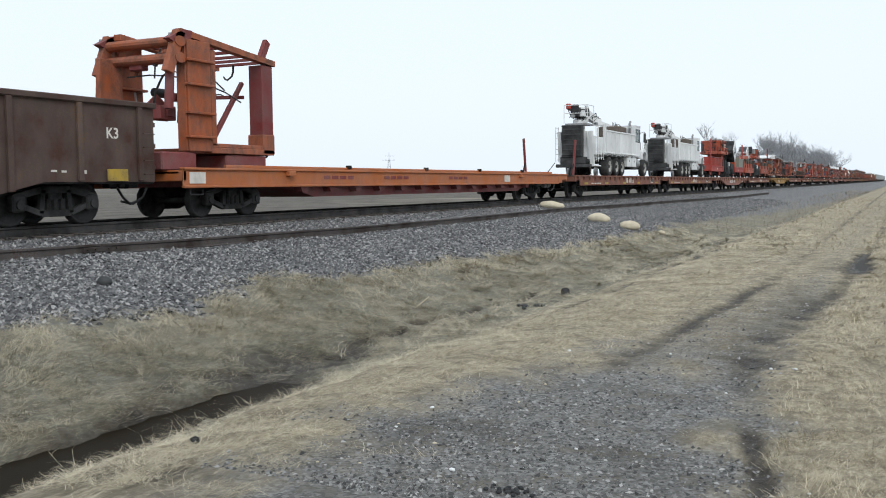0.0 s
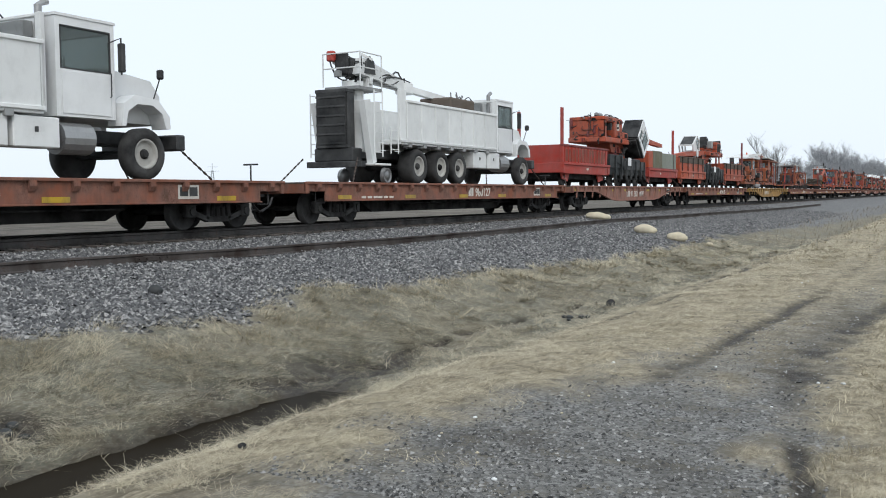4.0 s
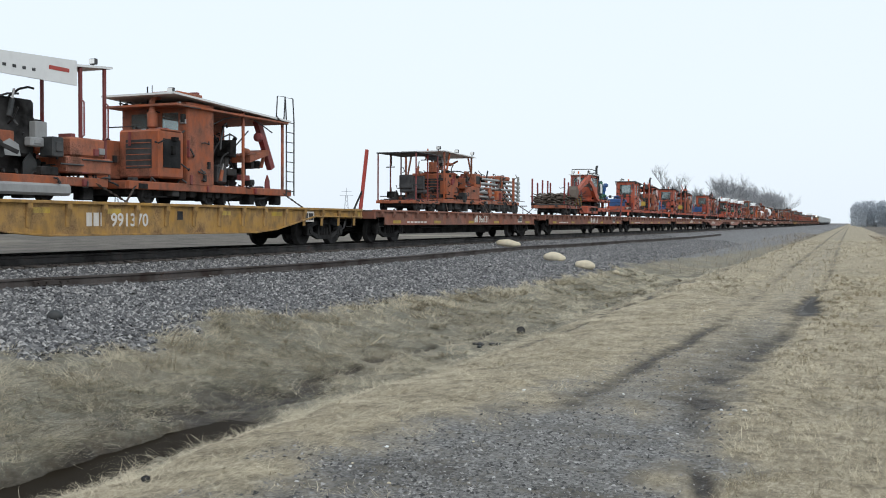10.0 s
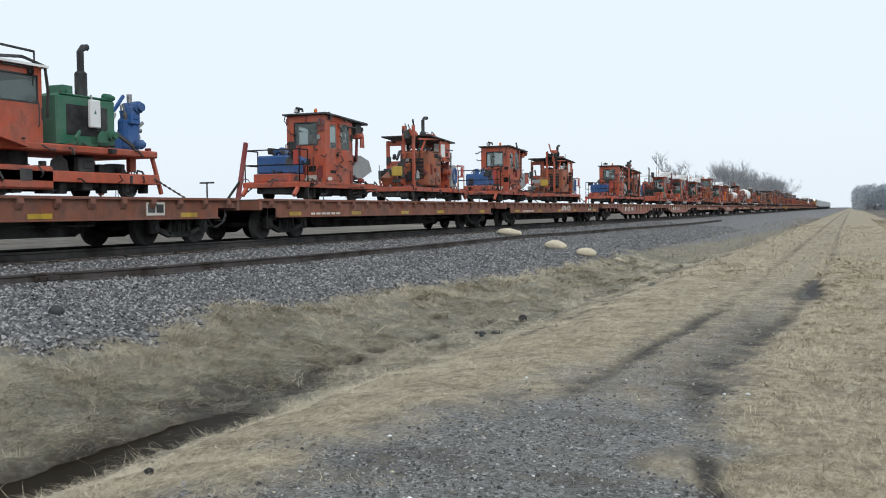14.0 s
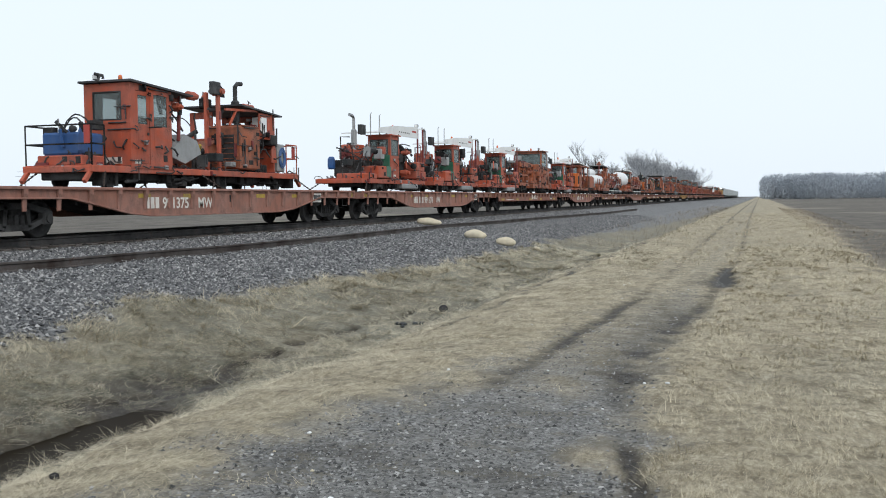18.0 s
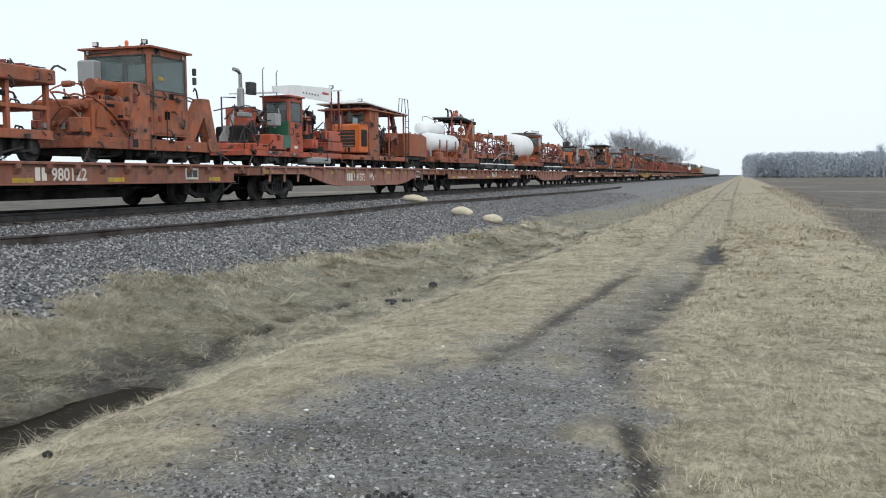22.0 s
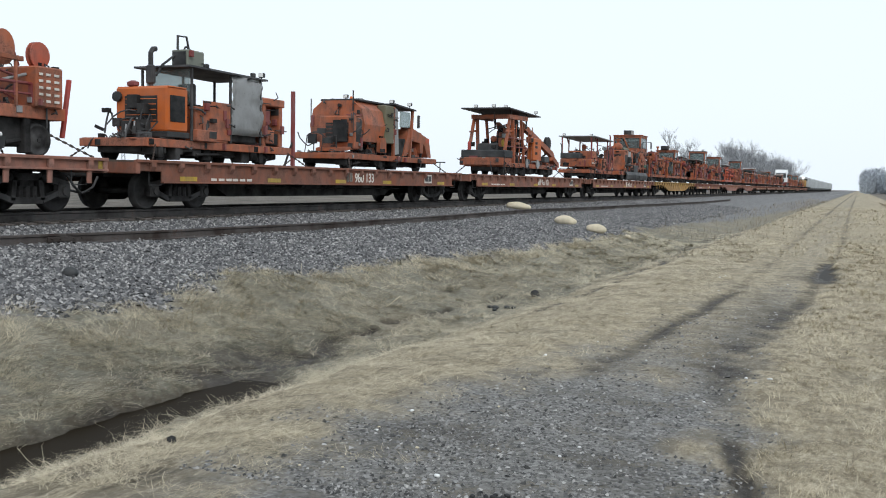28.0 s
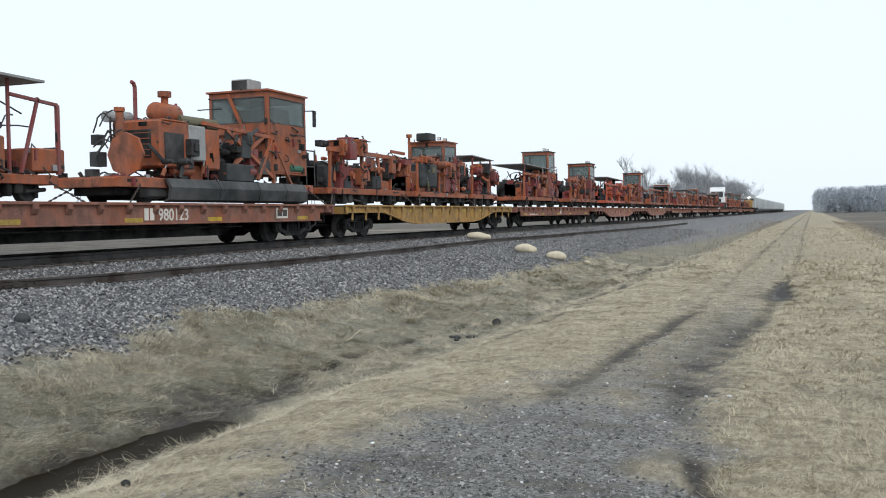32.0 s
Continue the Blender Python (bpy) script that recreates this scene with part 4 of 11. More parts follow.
def wheelset_mesh():
    b = Shape()
    b.tube([(-0.95, 0, 0), (0.95, 0, 0)], 0.075, 8)
    for side in (1, -1):
        m = Matrix.Translation((side * HALF_GAUGE, 0, 0)) @ Matrix.Rotation(-side * math.pi / 2, 4, "Y")
        b.lathe(wheel_profile(WHEEL_R), m, 22)
        b.box(side * 0.86, side * 1.05, -0.11, 0.11, -0.11, 0.11)
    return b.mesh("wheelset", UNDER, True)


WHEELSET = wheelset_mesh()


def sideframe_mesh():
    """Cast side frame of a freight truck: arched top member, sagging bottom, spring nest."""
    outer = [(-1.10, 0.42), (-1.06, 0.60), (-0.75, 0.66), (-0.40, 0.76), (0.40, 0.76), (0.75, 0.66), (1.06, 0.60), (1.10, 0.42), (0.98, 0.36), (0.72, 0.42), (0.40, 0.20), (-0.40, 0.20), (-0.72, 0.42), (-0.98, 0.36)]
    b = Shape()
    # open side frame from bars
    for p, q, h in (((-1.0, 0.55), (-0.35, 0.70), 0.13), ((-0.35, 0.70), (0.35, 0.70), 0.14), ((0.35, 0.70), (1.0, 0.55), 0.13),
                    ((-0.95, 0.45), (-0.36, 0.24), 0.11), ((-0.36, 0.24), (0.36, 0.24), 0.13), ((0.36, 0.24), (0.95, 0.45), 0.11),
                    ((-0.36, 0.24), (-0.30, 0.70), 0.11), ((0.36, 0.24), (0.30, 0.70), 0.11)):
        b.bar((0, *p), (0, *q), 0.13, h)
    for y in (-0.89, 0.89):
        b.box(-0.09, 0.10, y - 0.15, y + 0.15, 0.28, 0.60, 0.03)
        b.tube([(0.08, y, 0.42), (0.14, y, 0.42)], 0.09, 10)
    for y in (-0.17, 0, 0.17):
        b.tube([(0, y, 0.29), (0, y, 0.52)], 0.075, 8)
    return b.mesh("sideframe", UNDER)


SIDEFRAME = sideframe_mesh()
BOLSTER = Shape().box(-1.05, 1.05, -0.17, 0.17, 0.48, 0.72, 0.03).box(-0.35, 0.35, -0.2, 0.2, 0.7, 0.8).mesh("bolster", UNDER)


FAR_TRUCK = Shape()
FAR_TRUCK.v = [tuple(v.co + Vector((dx, 0, 0))) for dx in (-0.99, 0.99) for v in SIDEFRAME.vertices]
FAR_TRUCK.f = [tuple(i + k * len(SIDEFRAME.vertices) for i in p.vertices) for k in (0, 1) for p in SIDEFRAME.polygons]
for dy_ in (-0.89, 0.89):
    for sx_ in (-1, 1):
        FAR_TRUCK.lathe([(0.03, -0.06), (0.42, -0.06), (0.42, 0.06), (0.03, 0.06)], Matrix.Translation((sx_ * HALF_GAUGE, dy_, WHEEL_R)) @ Matrix.Rotation(math.pi / 2, 4, "Y"), 14)
FAR_TRUCK = FAR_TRUCK.mesh("truck", UNDER)


def far_truck(car, y):
    o = new("truck", FAR_TRUCK)
    o.parent = car
    o.matrix_basis = pose(0, y, 0)


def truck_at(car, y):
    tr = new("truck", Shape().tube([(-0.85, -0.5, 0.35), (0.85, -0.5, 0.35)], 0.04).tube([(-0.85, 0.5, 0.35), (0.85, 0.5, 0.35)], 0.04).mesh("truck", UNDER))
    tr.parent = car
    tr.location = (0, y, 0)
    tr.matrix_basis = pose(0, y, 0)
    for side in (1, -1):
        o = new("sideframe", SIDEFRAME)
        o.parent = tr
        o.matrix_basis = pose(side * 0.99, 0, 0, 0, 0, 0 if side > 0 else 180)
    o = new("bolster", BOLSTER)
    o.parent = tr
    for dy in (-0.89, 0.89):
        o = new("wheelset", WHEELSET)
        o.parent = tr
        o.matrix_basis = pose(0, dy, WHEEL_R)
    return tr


def text_part(body, size, parent, x, y, z, mat=None, depth=0.002):
    cu = bpy.data.curves.new("lettering", "FONT")
    cu.body, cu.size, cu.extrude, cu.offset = body, size, depth, size * 0.018
    cu.align_x, cu.align_y = "LEFT", "BOTTOM_BASELINE"
    cu.materials.append(mat or LETTER)
    o = new("lettering", cu)
    o.parent = parent
    o.matrix_basis = Matrix.Translation((x, y, z)) @ Matrix(((0, 0, 1, 0), (1, 0, 0, 0), (0, 1, 0, 0), (0, 0, 0, 1)))
    return o


def coupler(car, y, way):
    b = Shape().box(-0.11, 0.11, y, y + way * 0.55, 0.72, 0.94, 0.02)
    b.box(-0.2, 0.14, y + way * 0.40, y + way * 0.62, 0.70, 0.97, 0.04)
    b.part("coupler", UNDER, car)
    b = Shape().tube([(0.35, y, 0.72), (0.37, y + way * 0.15, 0.5), (0.32, y + way * 0.4, 0.36), (0.25, y + way * 0.7, 0.42)], 0.028, 6)
    b.part("air_hose", HOSE, car)


def patch(name, mat, car, y0, y1, z0, z1, x, label=""):
    Shape().box(x, x + 0.006, y0, y1, z0, z1, 0.001).part(name, mat, car, label)


POCKET = Shape().prism([(0, 0.0), (0.085, 0.0), (0.085, -0.10), (0.03, -0.20), (0, -0.20)], "y", -0.075, 0.075).mesh("stake_pocket", CARRED)
RIB = Shape().prism([(0, 0.02), (0.075, 0.02), (0.075, -0.08), (0.03, -0.24), (0.02, -0.44), (0, -0.44)], "y", -0.06, 0.06)


def flat_plain(length, body):
    """Flat car with a straight, deep side sill, stake pockets and a deep black centre sill."""
    car = thing("flat_car", "", "rail car", "flat cars of the work train")
    a, e = 0.45, length - 0.45
    b = Shape()
    n = int((e - a) / 0.3)
    for i in range(n):
        y = a + (e - a) * i / n
        b.box(-1.36, 1.36, y, y + (e - a) / n - 0.012, 1.04, 1.095, 0.006)
    b.part("deck", DECKWOOD, car)
    for side in (1, -1):
        b = Shape().box(side * 1.36, side * 1.40, a + 0.85, e - 0.85, 0.60, 1.10, 0.008)
        b.box(side * 1.40, side * 1.47, a, e, 1.045, 1.11, 0.01).box(side * 1.40, side * 1.46, a + 0.85, e - 0.85, 0.60, 0.635, 0.008)
        for u, v in ((a, a + 0.848), (e - 0.848, e)):
            b.box(side * 1.36, side * 1.40, u, v, 0.86, 1.10, 0.006)
        b.part("side_sill", body, car)
        n = int((e - a) / 0.92)
        for i in range(n):
            o = new("stake_pocket", POCKET)
            o.parent = car
            o.matrix_basis = pose(side * 1.402, a + 0.5 + (e - a - 1.0) * i / (n - 1), 1.06, 0, 0, 0 if side > 0 else 180)
    for y, w in ((a, 1), (e, -1)):
        b = Shape().box(-1.45, 1.45, y, y + w * 0.12, 0.80, 1.08, 0.02)
        b.part("end_sill", body, car)
        coupler(car, y, -w)
        Shape().tube([(1.34, y + w * 0.5, 0.84), (1.34, y + w * 0.5, 0.56), (1.34, y + w * 0.9, 0.56), (1.34, y + w * 0.9, 0.84)], 0.014, 5).part("step", BLACK, car)
    mid = length / 2
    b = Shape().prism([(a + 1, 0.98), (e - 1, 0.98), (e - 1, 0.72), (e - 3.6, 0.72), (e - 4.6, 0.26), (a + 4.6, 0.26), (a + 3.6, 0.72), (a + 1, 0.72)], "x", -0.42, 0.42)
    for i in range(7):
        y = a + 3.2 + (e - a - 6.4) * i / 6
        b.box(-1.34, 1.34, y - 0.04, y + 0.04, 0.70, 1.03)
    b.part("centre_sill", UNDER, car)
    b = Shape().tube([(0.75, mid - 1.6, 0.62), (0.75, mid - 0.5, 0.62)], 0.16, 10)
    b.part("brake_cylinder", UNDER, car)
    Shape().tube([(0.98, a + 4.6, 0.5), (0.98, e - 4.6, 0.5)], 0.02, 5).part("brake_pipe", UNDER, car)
    truck_at(car, 2.35)
    truck_at(car, length - 2.35)
    b = Shape().tube([(0.62, e - 0.25, 1.05), (0.62, e - 0.25, 1.52)], 0.02, 6)
    b.tube([(0.40, e - 0.25, 1.52), (0.84, e - 0.25, 1.52)], 0.022, 6)
    b.part("hand_brake", BLACK, car)
    for f_ in (0.10, 0.285, 0.47, 0.63, 0.86):
        patch("reflector_patch", YELLOW, car, length * f_, length * f_ + 0.62, 0.655, 0.76, 1.402, "yellow reflective patch")
    for f_ in (0.16, 0.205):
        for i in range(3):
            patch("data_bar", LETTER, car, length * f_ + i * 0.3, length * f_ + i * 0.3 + 0.22, 0.67, 0.73, 1.402, "worn white stencilled data")
    return car


def flat_fishbelly(length, body):
    """Flat car with a ribbed side sill that bellies down between the trucks."""
    car = thing("flat_car", "", "rail car", "flat cars of the work train")
    a, e = 0.4, length - 0.4
    b = Shape()
    n = int((e - a) / 0.3)
    for i in range(n):
        y = a + (e - a) * i / n
        b.box(-1.36, 1.36, y, y + (e - a) / n - 0.012, 1.04, 1.095, 0.006)
    b.part("deck", DECKWOOD, car)
    prof = [(a, 1.10), (e, 1.10), (e, 0.84), (e - 2.9, 0.84), (e - 4.9, 0.48), (e - 5.9, 0.40), (a + 5.9, 0.40), (a + 4.9, 0.48), (a + 2.9, 0.84), (a, 0.84)]
    for side in (1, -1):
        b = Shape().prism(prof, "x", side * 1.36, side * 1.40)
        b.box(side * 1.40, side * 1.47, a, e, 1.045, 1.11, 0.01)
        low = prof[2:]
        for p, q in zip(low[:-1], low[1:]):
            b.bar((side * 1.42, p[0], p[1] + 0.02), (side * 1.42, q[0], q[1] + 0.02), 0.09, 0.04)
        b.part("side_sill", body, car)
        n = int((e - a) / 0.98)
        rib = RIB.mesh("stake_pocket", body)
        for i in range(n):
            o = new("stake_pocket", rib)
            o.parent = car
            o.matrix_basis = pose(side * 1.402, a + 0.5 + (e - a - 1.0) * i / (n - 1), 1.03, 0, 0, 0 if side > 0 else 180)
    for y, w in ((a, 1), (e, -1)):
        Shape().box(-1.45, 1.45, y, y + w * 0.12, 0.80, 1.08, 0.02).part("end_sill", body, car)
        coupler(car, y, -w)
        Shape().tube([(1.34, y + w * 0.5, 0.84), (1.34, y + w * 0.5, 0.56), (1.34, y + w * 0.9, 0.56), (1.34, y + w * 0.9, 0.84)], 0.014, 5).part("step", BLACK, car)
    b = Shape().prism([(a + 1, 0.98), (e - 1, 0.98), (e - 1, 0.72), (e - 4.2, 0.72), (e - 5.6, 0.44), (a + 5.6, 0.44), (a + 4.2, 0.72), (a + 1, 0.72)], "x", -0.42, 0.42)
    for i in range(7):
        y = a + 3.2 + (e - a - 6.4) * i / 6
        b.box(-1.34, 1.34, y - 0.04, y + 0.04, 0.70, 1.03)
    b.part("centre_sill", UNDER, car)
    Shape().tube([(0.75, length / 2 - 1.6, 0.66), (0.75, length / 2 - 0.5, 0.66)], 0.16, 10).part("brake_cylinder", UNDER, car)
    truck_at(car, 2.1)
    truck_at(car, length - 2.1)
    for f_ in (0.035, 0.30, 0.40, 0.60, 0.72):
        patch("reflector_patch", YELLOW, car, length * f_, length * f_ + 0.5, 0.86, 0.97, 1.402, "yellow reflective patch")
    for y in (a + 0.02, e - 0.24):
        patch("corner_patch", YELLOW, car, y, y + 0.22, 0.86, 1.04, 1.402, "yellow painted corner")
    # thin dark patch on the sill paints the dark of a hole
    patch("hole", GRILLE, car, length * 0.52, length * 0.52 + 0.2, 0.74, 0.94, 1.4015, "dark round hole")
    return car


def mark_car(car, length, words, at, z=0.70, size=0.39):
    # the owner's initials are plain blocks, the car's number is lettered
    mark = "".join(c for c in words.split("9")[0] if c.isalpha())
    for i in range(len(mark)):
        patch("mark_block", LETTER, car, at + 0.28 + 0.2 * i, at + 0.28 + 0.2 * i + 0.15, z, z + 0.28, 1.406)
    text_part(words[words.index("9"):], size, car, 1.409, at + 0.28 + 0.2 * len(mark) + 0.1, z)
    y = length * 0.80
    patch("label_plate", LETTER, car, y, y + 0.62, 0.70, 1.0, 1.403, "white consolidated stencil plate")
    patch("label_plate", BLACK, car, y + 0.05, y + 0.29, 0.76, 0.95, 1.4095, "black stencil panel")
    patch("label_plate", BLACK, car, y + 0.33, y + 0.57, 0.76, 0.95, 1.4095, "black stencil panel")


def run_car(car, s):
    MOVERS.append((car, s, TRACK_X, RAIL_Z, 0))
    for o in car.children_recursive:
        if o.name.startswith("wheelset"):
            y = o.parent.matrix_basis.translation.y + o.matrix_basis.translation.y
            SPINNERS.append((o, s + y, tuple(o.matrix_basis.translation), WHEEL_R))


FLATS = {}


def flat(kind, body, s0, s1, words="", at=0.55, label="", z=None):
    length = round(s1 - s0, 1)
    key = kind + body.name + str(length)
    if key not in FLATS:
        FLATS[key] = (flat_plain if kind == "plain" else flat_fishbelly)(length, body)
        car = FLATS[key]
    else:
        src = FLATS[key]
        car = copy_thing(src, pose(0, 0, 0))
        for o in list(car.children):
            if o.name.startswith("lettering") or o.name.startswith("label_plate"):
                bpy.data.objects.remove(o)
    if s0 > 405:
        # far down the train: pockets joined side by side, trucks in one piece
        for o in list(car.children):
            if o.name.startswith("truck"):
                for q in list(o.children):
                    bpy.data.objects.remove(q)
                o.data = FAR_TRUCK
        for side in (1, -1):
            pk = [o for o in car.children if o.name.startswith("stake_pocket") and o.matrix_basis.translation.x * side > 0]
            b = Shape()
            for o in pk:
                b.add([o.matrix_basis @ v.co for v in o.data.vertices], [tuple(p.vertices) for p in o.data.polygons])
                bpy.data.objects.remove(o)
            b.part("pocket_row", body, car)["kind"] = "stuff"
    tagged(car, label)
    run_car(car, s0)
    if words:
        mark_car(car, length, words, at * length, 0.70 if kind == "plain" else 0.60)
    return car

# gondola at the head of the stretch
def gondola(s_end):
    car = thing("gondola_car", "rust-brown ribbed steel gondola with chalk marks and a yellow patch", "rail car")
    ln = 17.0
    for side in (1, -1):
        b = Shape().prism([(0.0, 2.42), (ln, 2.42), (ln, 0.84), (ln - 2.9, 0.84), (ln - 3.9, 0.62), (3.9, 0.62), (2.9, 0.84), (0.0, 0.84)], "x", side * 1.40, side * 1.43)
        b.part("side_wall", GONDOLA, car)
        Shape().box(side * 1.38, side * 1.50, 0, ln, 2.38, 2.50, 0.02).part("top_chord", GONDOLA, car)
        b = Shape().box(side * 1.43, side * 1.50, 4.1, ln - 4.1, 0.60, 0.72)
        b.part("bottom_sill", GONDOLA, car)
        for i in range(11):
            y = 0.45 + (ln - 0.9) * i / 10
            b = Shape()
            z0 = 0.86 if (y < 2.9 or y > ln - 2.9) else 0.66
            b.box(side * 1.43, side * 1.51, y - 0.06, y + 0.06, z0, 2.38, 0.012)
            b.part("side_post", GONDOLA, car)
    for y in (0, ln):
        w = 1 if y == 0 else -1
        b = Shape().box(-1.42, 1.42, y, y + w * 0.05, 0.84, 2.42)
        for z in (1.15, 1.6, 2.05):
            b.box(-1.42, 1.42, y - w * 0.07, y, z - 0.05, z + 0.05)
        b.box(-1.48, 1.48, y - w * 0.06, y + w * 0.06, 2.38, 2.50)
        b.part("end_wall", GONDOLA, car)
        coupler(car, y, -w)
        for z in (1.0, 1.28, 1.56, 1.84):
            Shape().tube([(1.52, y + w * 0.12, z), (1.56, y + w * 0.12, z), (1.56, y + w * 0.42, z), (1.52, y + w * 0.42, z)], 0.012, 5).part("grab_iron", GONDOLA, car)
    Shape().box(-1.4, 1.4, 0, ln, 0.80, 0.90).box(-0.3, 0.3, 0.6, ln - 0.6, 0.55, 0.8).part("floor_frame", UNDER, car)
    truck_at(car, 2.3)
    truck_at(car, ln - 2.3)
    patch("reflector_patch", YELLOW, car, ln - 1.42, ln - 0.86, 0.86, 1.10, 1.512, "bright yellow reflective patch")
    for y, z, w, h in ((ln - 2.1, 1.0, 0.22, 0.07), (ln - 2.5, 1.02, 0.12, 0.04), (ln - 2.75, 1.03, 0.14, 0.04), (ln - 4.4, 1.3, 0.35, 0.05), (ln - 4.5, 1.1, 0.3, 0.05), (ln - 4.45, 0.95, 0.05, 0.22)):
        patch("chalk_mark", LETTER, car, y, y + w, z, z + h, 1.432, "faint stencilled mark")
    text_part("K3", 0.30, car, 1.436, ln - 1.35, 1.72)
    return run_car(car, s_end - ln)


gondola(15.6)


# long orange flat with a channel side sill
def long_flat(s0, ln):
    car = thing("long_flat_car", "long empty orange steel flat car with bolted channel sides", "rail car")
    b = Shape()
    for i in range(90):
        y = 0.3 + (ln - 0.6) * i / 90
        b.box(-1.30, 1.30, y, y + (ln - 0.6) / 90 - 0.012, 1.02, 1.07, 0.006)
    b.part("deck", DECKWOOD, car)
    for side in (1, -1):
        b = Shape().box(side * 1.38, side * 1.42, 0.3, ln - 1.0, 0.74, 1.14, 0.01)
        b.box(side * 1.30, side * 1.47, 0.3, ln - 0.3, 1.10, 1.16, 0.015)
        b.box(side * 1.36, side * 1.46, 0.3, ln - 1.6, 0.70, 0.76, 0.012)
        b.prism([(ln - 1.6, 0.70), (ln - 0.9, 0.90), (ln - 0.3, 0.90), (ln - 0.3, 1.12), (ln - 1.6, 1.12)], "x", side * 1.37, side * 1.43)
        b.part("side_sill", CARORANGE, car)
        Shape().box(side * 1.18, side * 1.26, 2, ln - 2, 1.16, 1.24).part("rub_rail", CARORANGE, car)
        for y in (4.2, 20.8):
            Shape().box(side * 1.42, side * 1.55, y, y + 0.3, 0.98, 1.10).part("tie_bracket", CARORANGE, car)
        for y in (7.5, 12.5, 17.0, 21.5):
            Shape().box(side * 1.2, side * 1.3, y, y + 0.2, 1.2, 1.3).part("deck_lug", UNDER, car)
    b = Shape().prism([(0.8, 0.98), (ln - 0.8, 0.98), (ln - 0.8, 0.72), (ln - 4.6, 0.72), (ln - 6, 0.42), (6, 0.42), (4.6, 0.72), (0.8, 0.72)], "x", -1.1, 1.1)
    b.part("centre_sill", DEEPRED, car)
    for y in np.arange(5.2, ln - 5, 1.4):
        Shape().prism([(y - 0.4, 0.98), (y + 0.4, 0.98), (y + 0.12, 0.56), (y - 0.12, 0.56)], "x", 1.1, 1.34).part("cross_bearer", DEEPRED, car)
    for y, w in ((0.3, 1), (ln - 0.3, -1)):
        Shape().box(-1.42, 1.42, y, y + w * 0.12, 0.85, 1.10, 0.02).part("end_sill", CARORANGE, car)
        coupler(car, y, -w)
        Shape().tube([(1.36, y + w * 0.3, 0.85), (1.36, y + w * 0.3, 0.55), (1.36, y + w * 0.72, 0.55), (1.36, y + w * 0.72, 0.85)], 0.016, 5).part("step", BLACK, car)
    Shape().tube([(0.9, ln - 1.2, 0.68), (0.9, ln - 2.0, 0.62), (0.9, ln - 2.4, 0.66), (0.9, ln - 5.5, 0.66)], 0.03, 6).part("brake_pipe", GREY, car)
    for y in (ln - 2.0, ln - 2.5):
        Shape().tube([(1.0, y, 0.62), (1.0, y + 0.3, 0.62)], 0.09, 8).part("brake_valve", STEEL, car)
    truck_at(car, 2.5)
    truck_at(car, ln - 4.2)
    patch("label_plate", LETTER, car, 0.5, 1.05, 0.80, 1.06, 1.424, "white stencil plate")
    patch("label_plate", LETTER, car, ln - 8.2, ln - 7.6, 0.80, 1.06, 1.424, "white stencil plate")
    for y in (6.0, 9.4, 14.0):
        for i in range(4):
            patch("data_bar", DEEPRED, car, y + i * 0.42, y + i * 0.42 + 0.32, 0.90, 1.0, 1.424, "dark stencilled data")
    run_car(car, s0)


long_flat(16.2, 27.4)


def stake(s, x, h, lean_y, mat=DEEPRED, label="leaning dark red steel deck stake"):
    th = thing("deck_stake", label, "stake")
    Shape().bar((0, 0, 0), (0, lean_y, h), 0.09, 0.11).part("post", mat, th)
    b = Shape().bar((0, -0.1, 0.0), (0, -0.45, 0.02), 0.05).bar((0, -0.45, 0.0), (0, lean_y * 0.4, h * 0.35), 0.05)
    b.part("brace", UNDER, th)
    return load(th, s, x)


stake(42.6, -0.4, 1.75, -0.28)
stake(44.9, 1.2, 1.75, 0.35)
stake(140.6, 1.0, 2.0, 0.45, RED, "leaning red steel deck stake")
stake(179.0, 1.0, 1.5, 0.4)

OXIDE = "oxide-red flat car with stake pockets and a black centre sill"
SOL = "faded pink fish-belly flat car with ribbed sides"
YEL = "faded yellow fish-belly flat car with ribbed sides"
flat("plain", CARRED, 44.1, 64.0, "NN 980130", 0.49, OXIDE)
flat("plain", CARRED, 64.0, 82.7, "NN 980127", 0.49, OXIDE)
flat("belly", CARPINK, 82.7, 101.4, "NNN 991383   MW", 0.40, SOL)
flat("plain", CARRED, 101.4, 120.6, "NN 980129", 0.49, OXIDE)
flat("belly", CARYELLOW, 120.6, 140.3, "NNN 991370", 0.36, YEL)
flat("plain", CARRED, 140.3, 159.3, "NN 980131", 0.49, OXIDE)
flat("plain", CARRED, 159.3, 178.9, "NN 980 125", 0.49, OXIDE)
flat("plain", CARRED, 178.9, 198.3, "", 0.49, OXIDE)
flat("plain", CARRED, 198.3, 217.4, "NN 98 0129", 0.49, OXIDE)
flat("belly", CARPINK, 217.4, 236.5, "NNN  991375    MW", 0.30, SOL)
flat("belly", CARPINK, 236.5, 255.6, "NNN 991376   MW", 0.34, SOL)
flat("plain", CARRED, 255.6, 274.9, "NN 980122", 0.49, OXIDE)
flat("belly", CARPINK, 274.9, 293.7, "NNN 991373    MW", 0.36, SOL)
flat("plain", CARRED, 293.7, 312.8, "NN 98 0 24", 0.49, OXIDE)
flat("belly", CARPINK, 312.8, 332.0, "", 0.36, SOL)
flat("plain", CARRED, 332.0, 351.1, "NN980 133", 0.49, OXIDE)
flat("plain", CARRED, 351.1, 369.6, "NN 980 121", 0.49, OXIDE)
flat("plain", CARRED, 369.6, 389.1, "NN 980123", 0.49, OXIDE)
flat("belly", CARYELLOW, 389.1, 408.3, "", 0.36, YEL)
flat("plain", CARRED, 408.3, 427.3, "", 0.49, OXIDE)
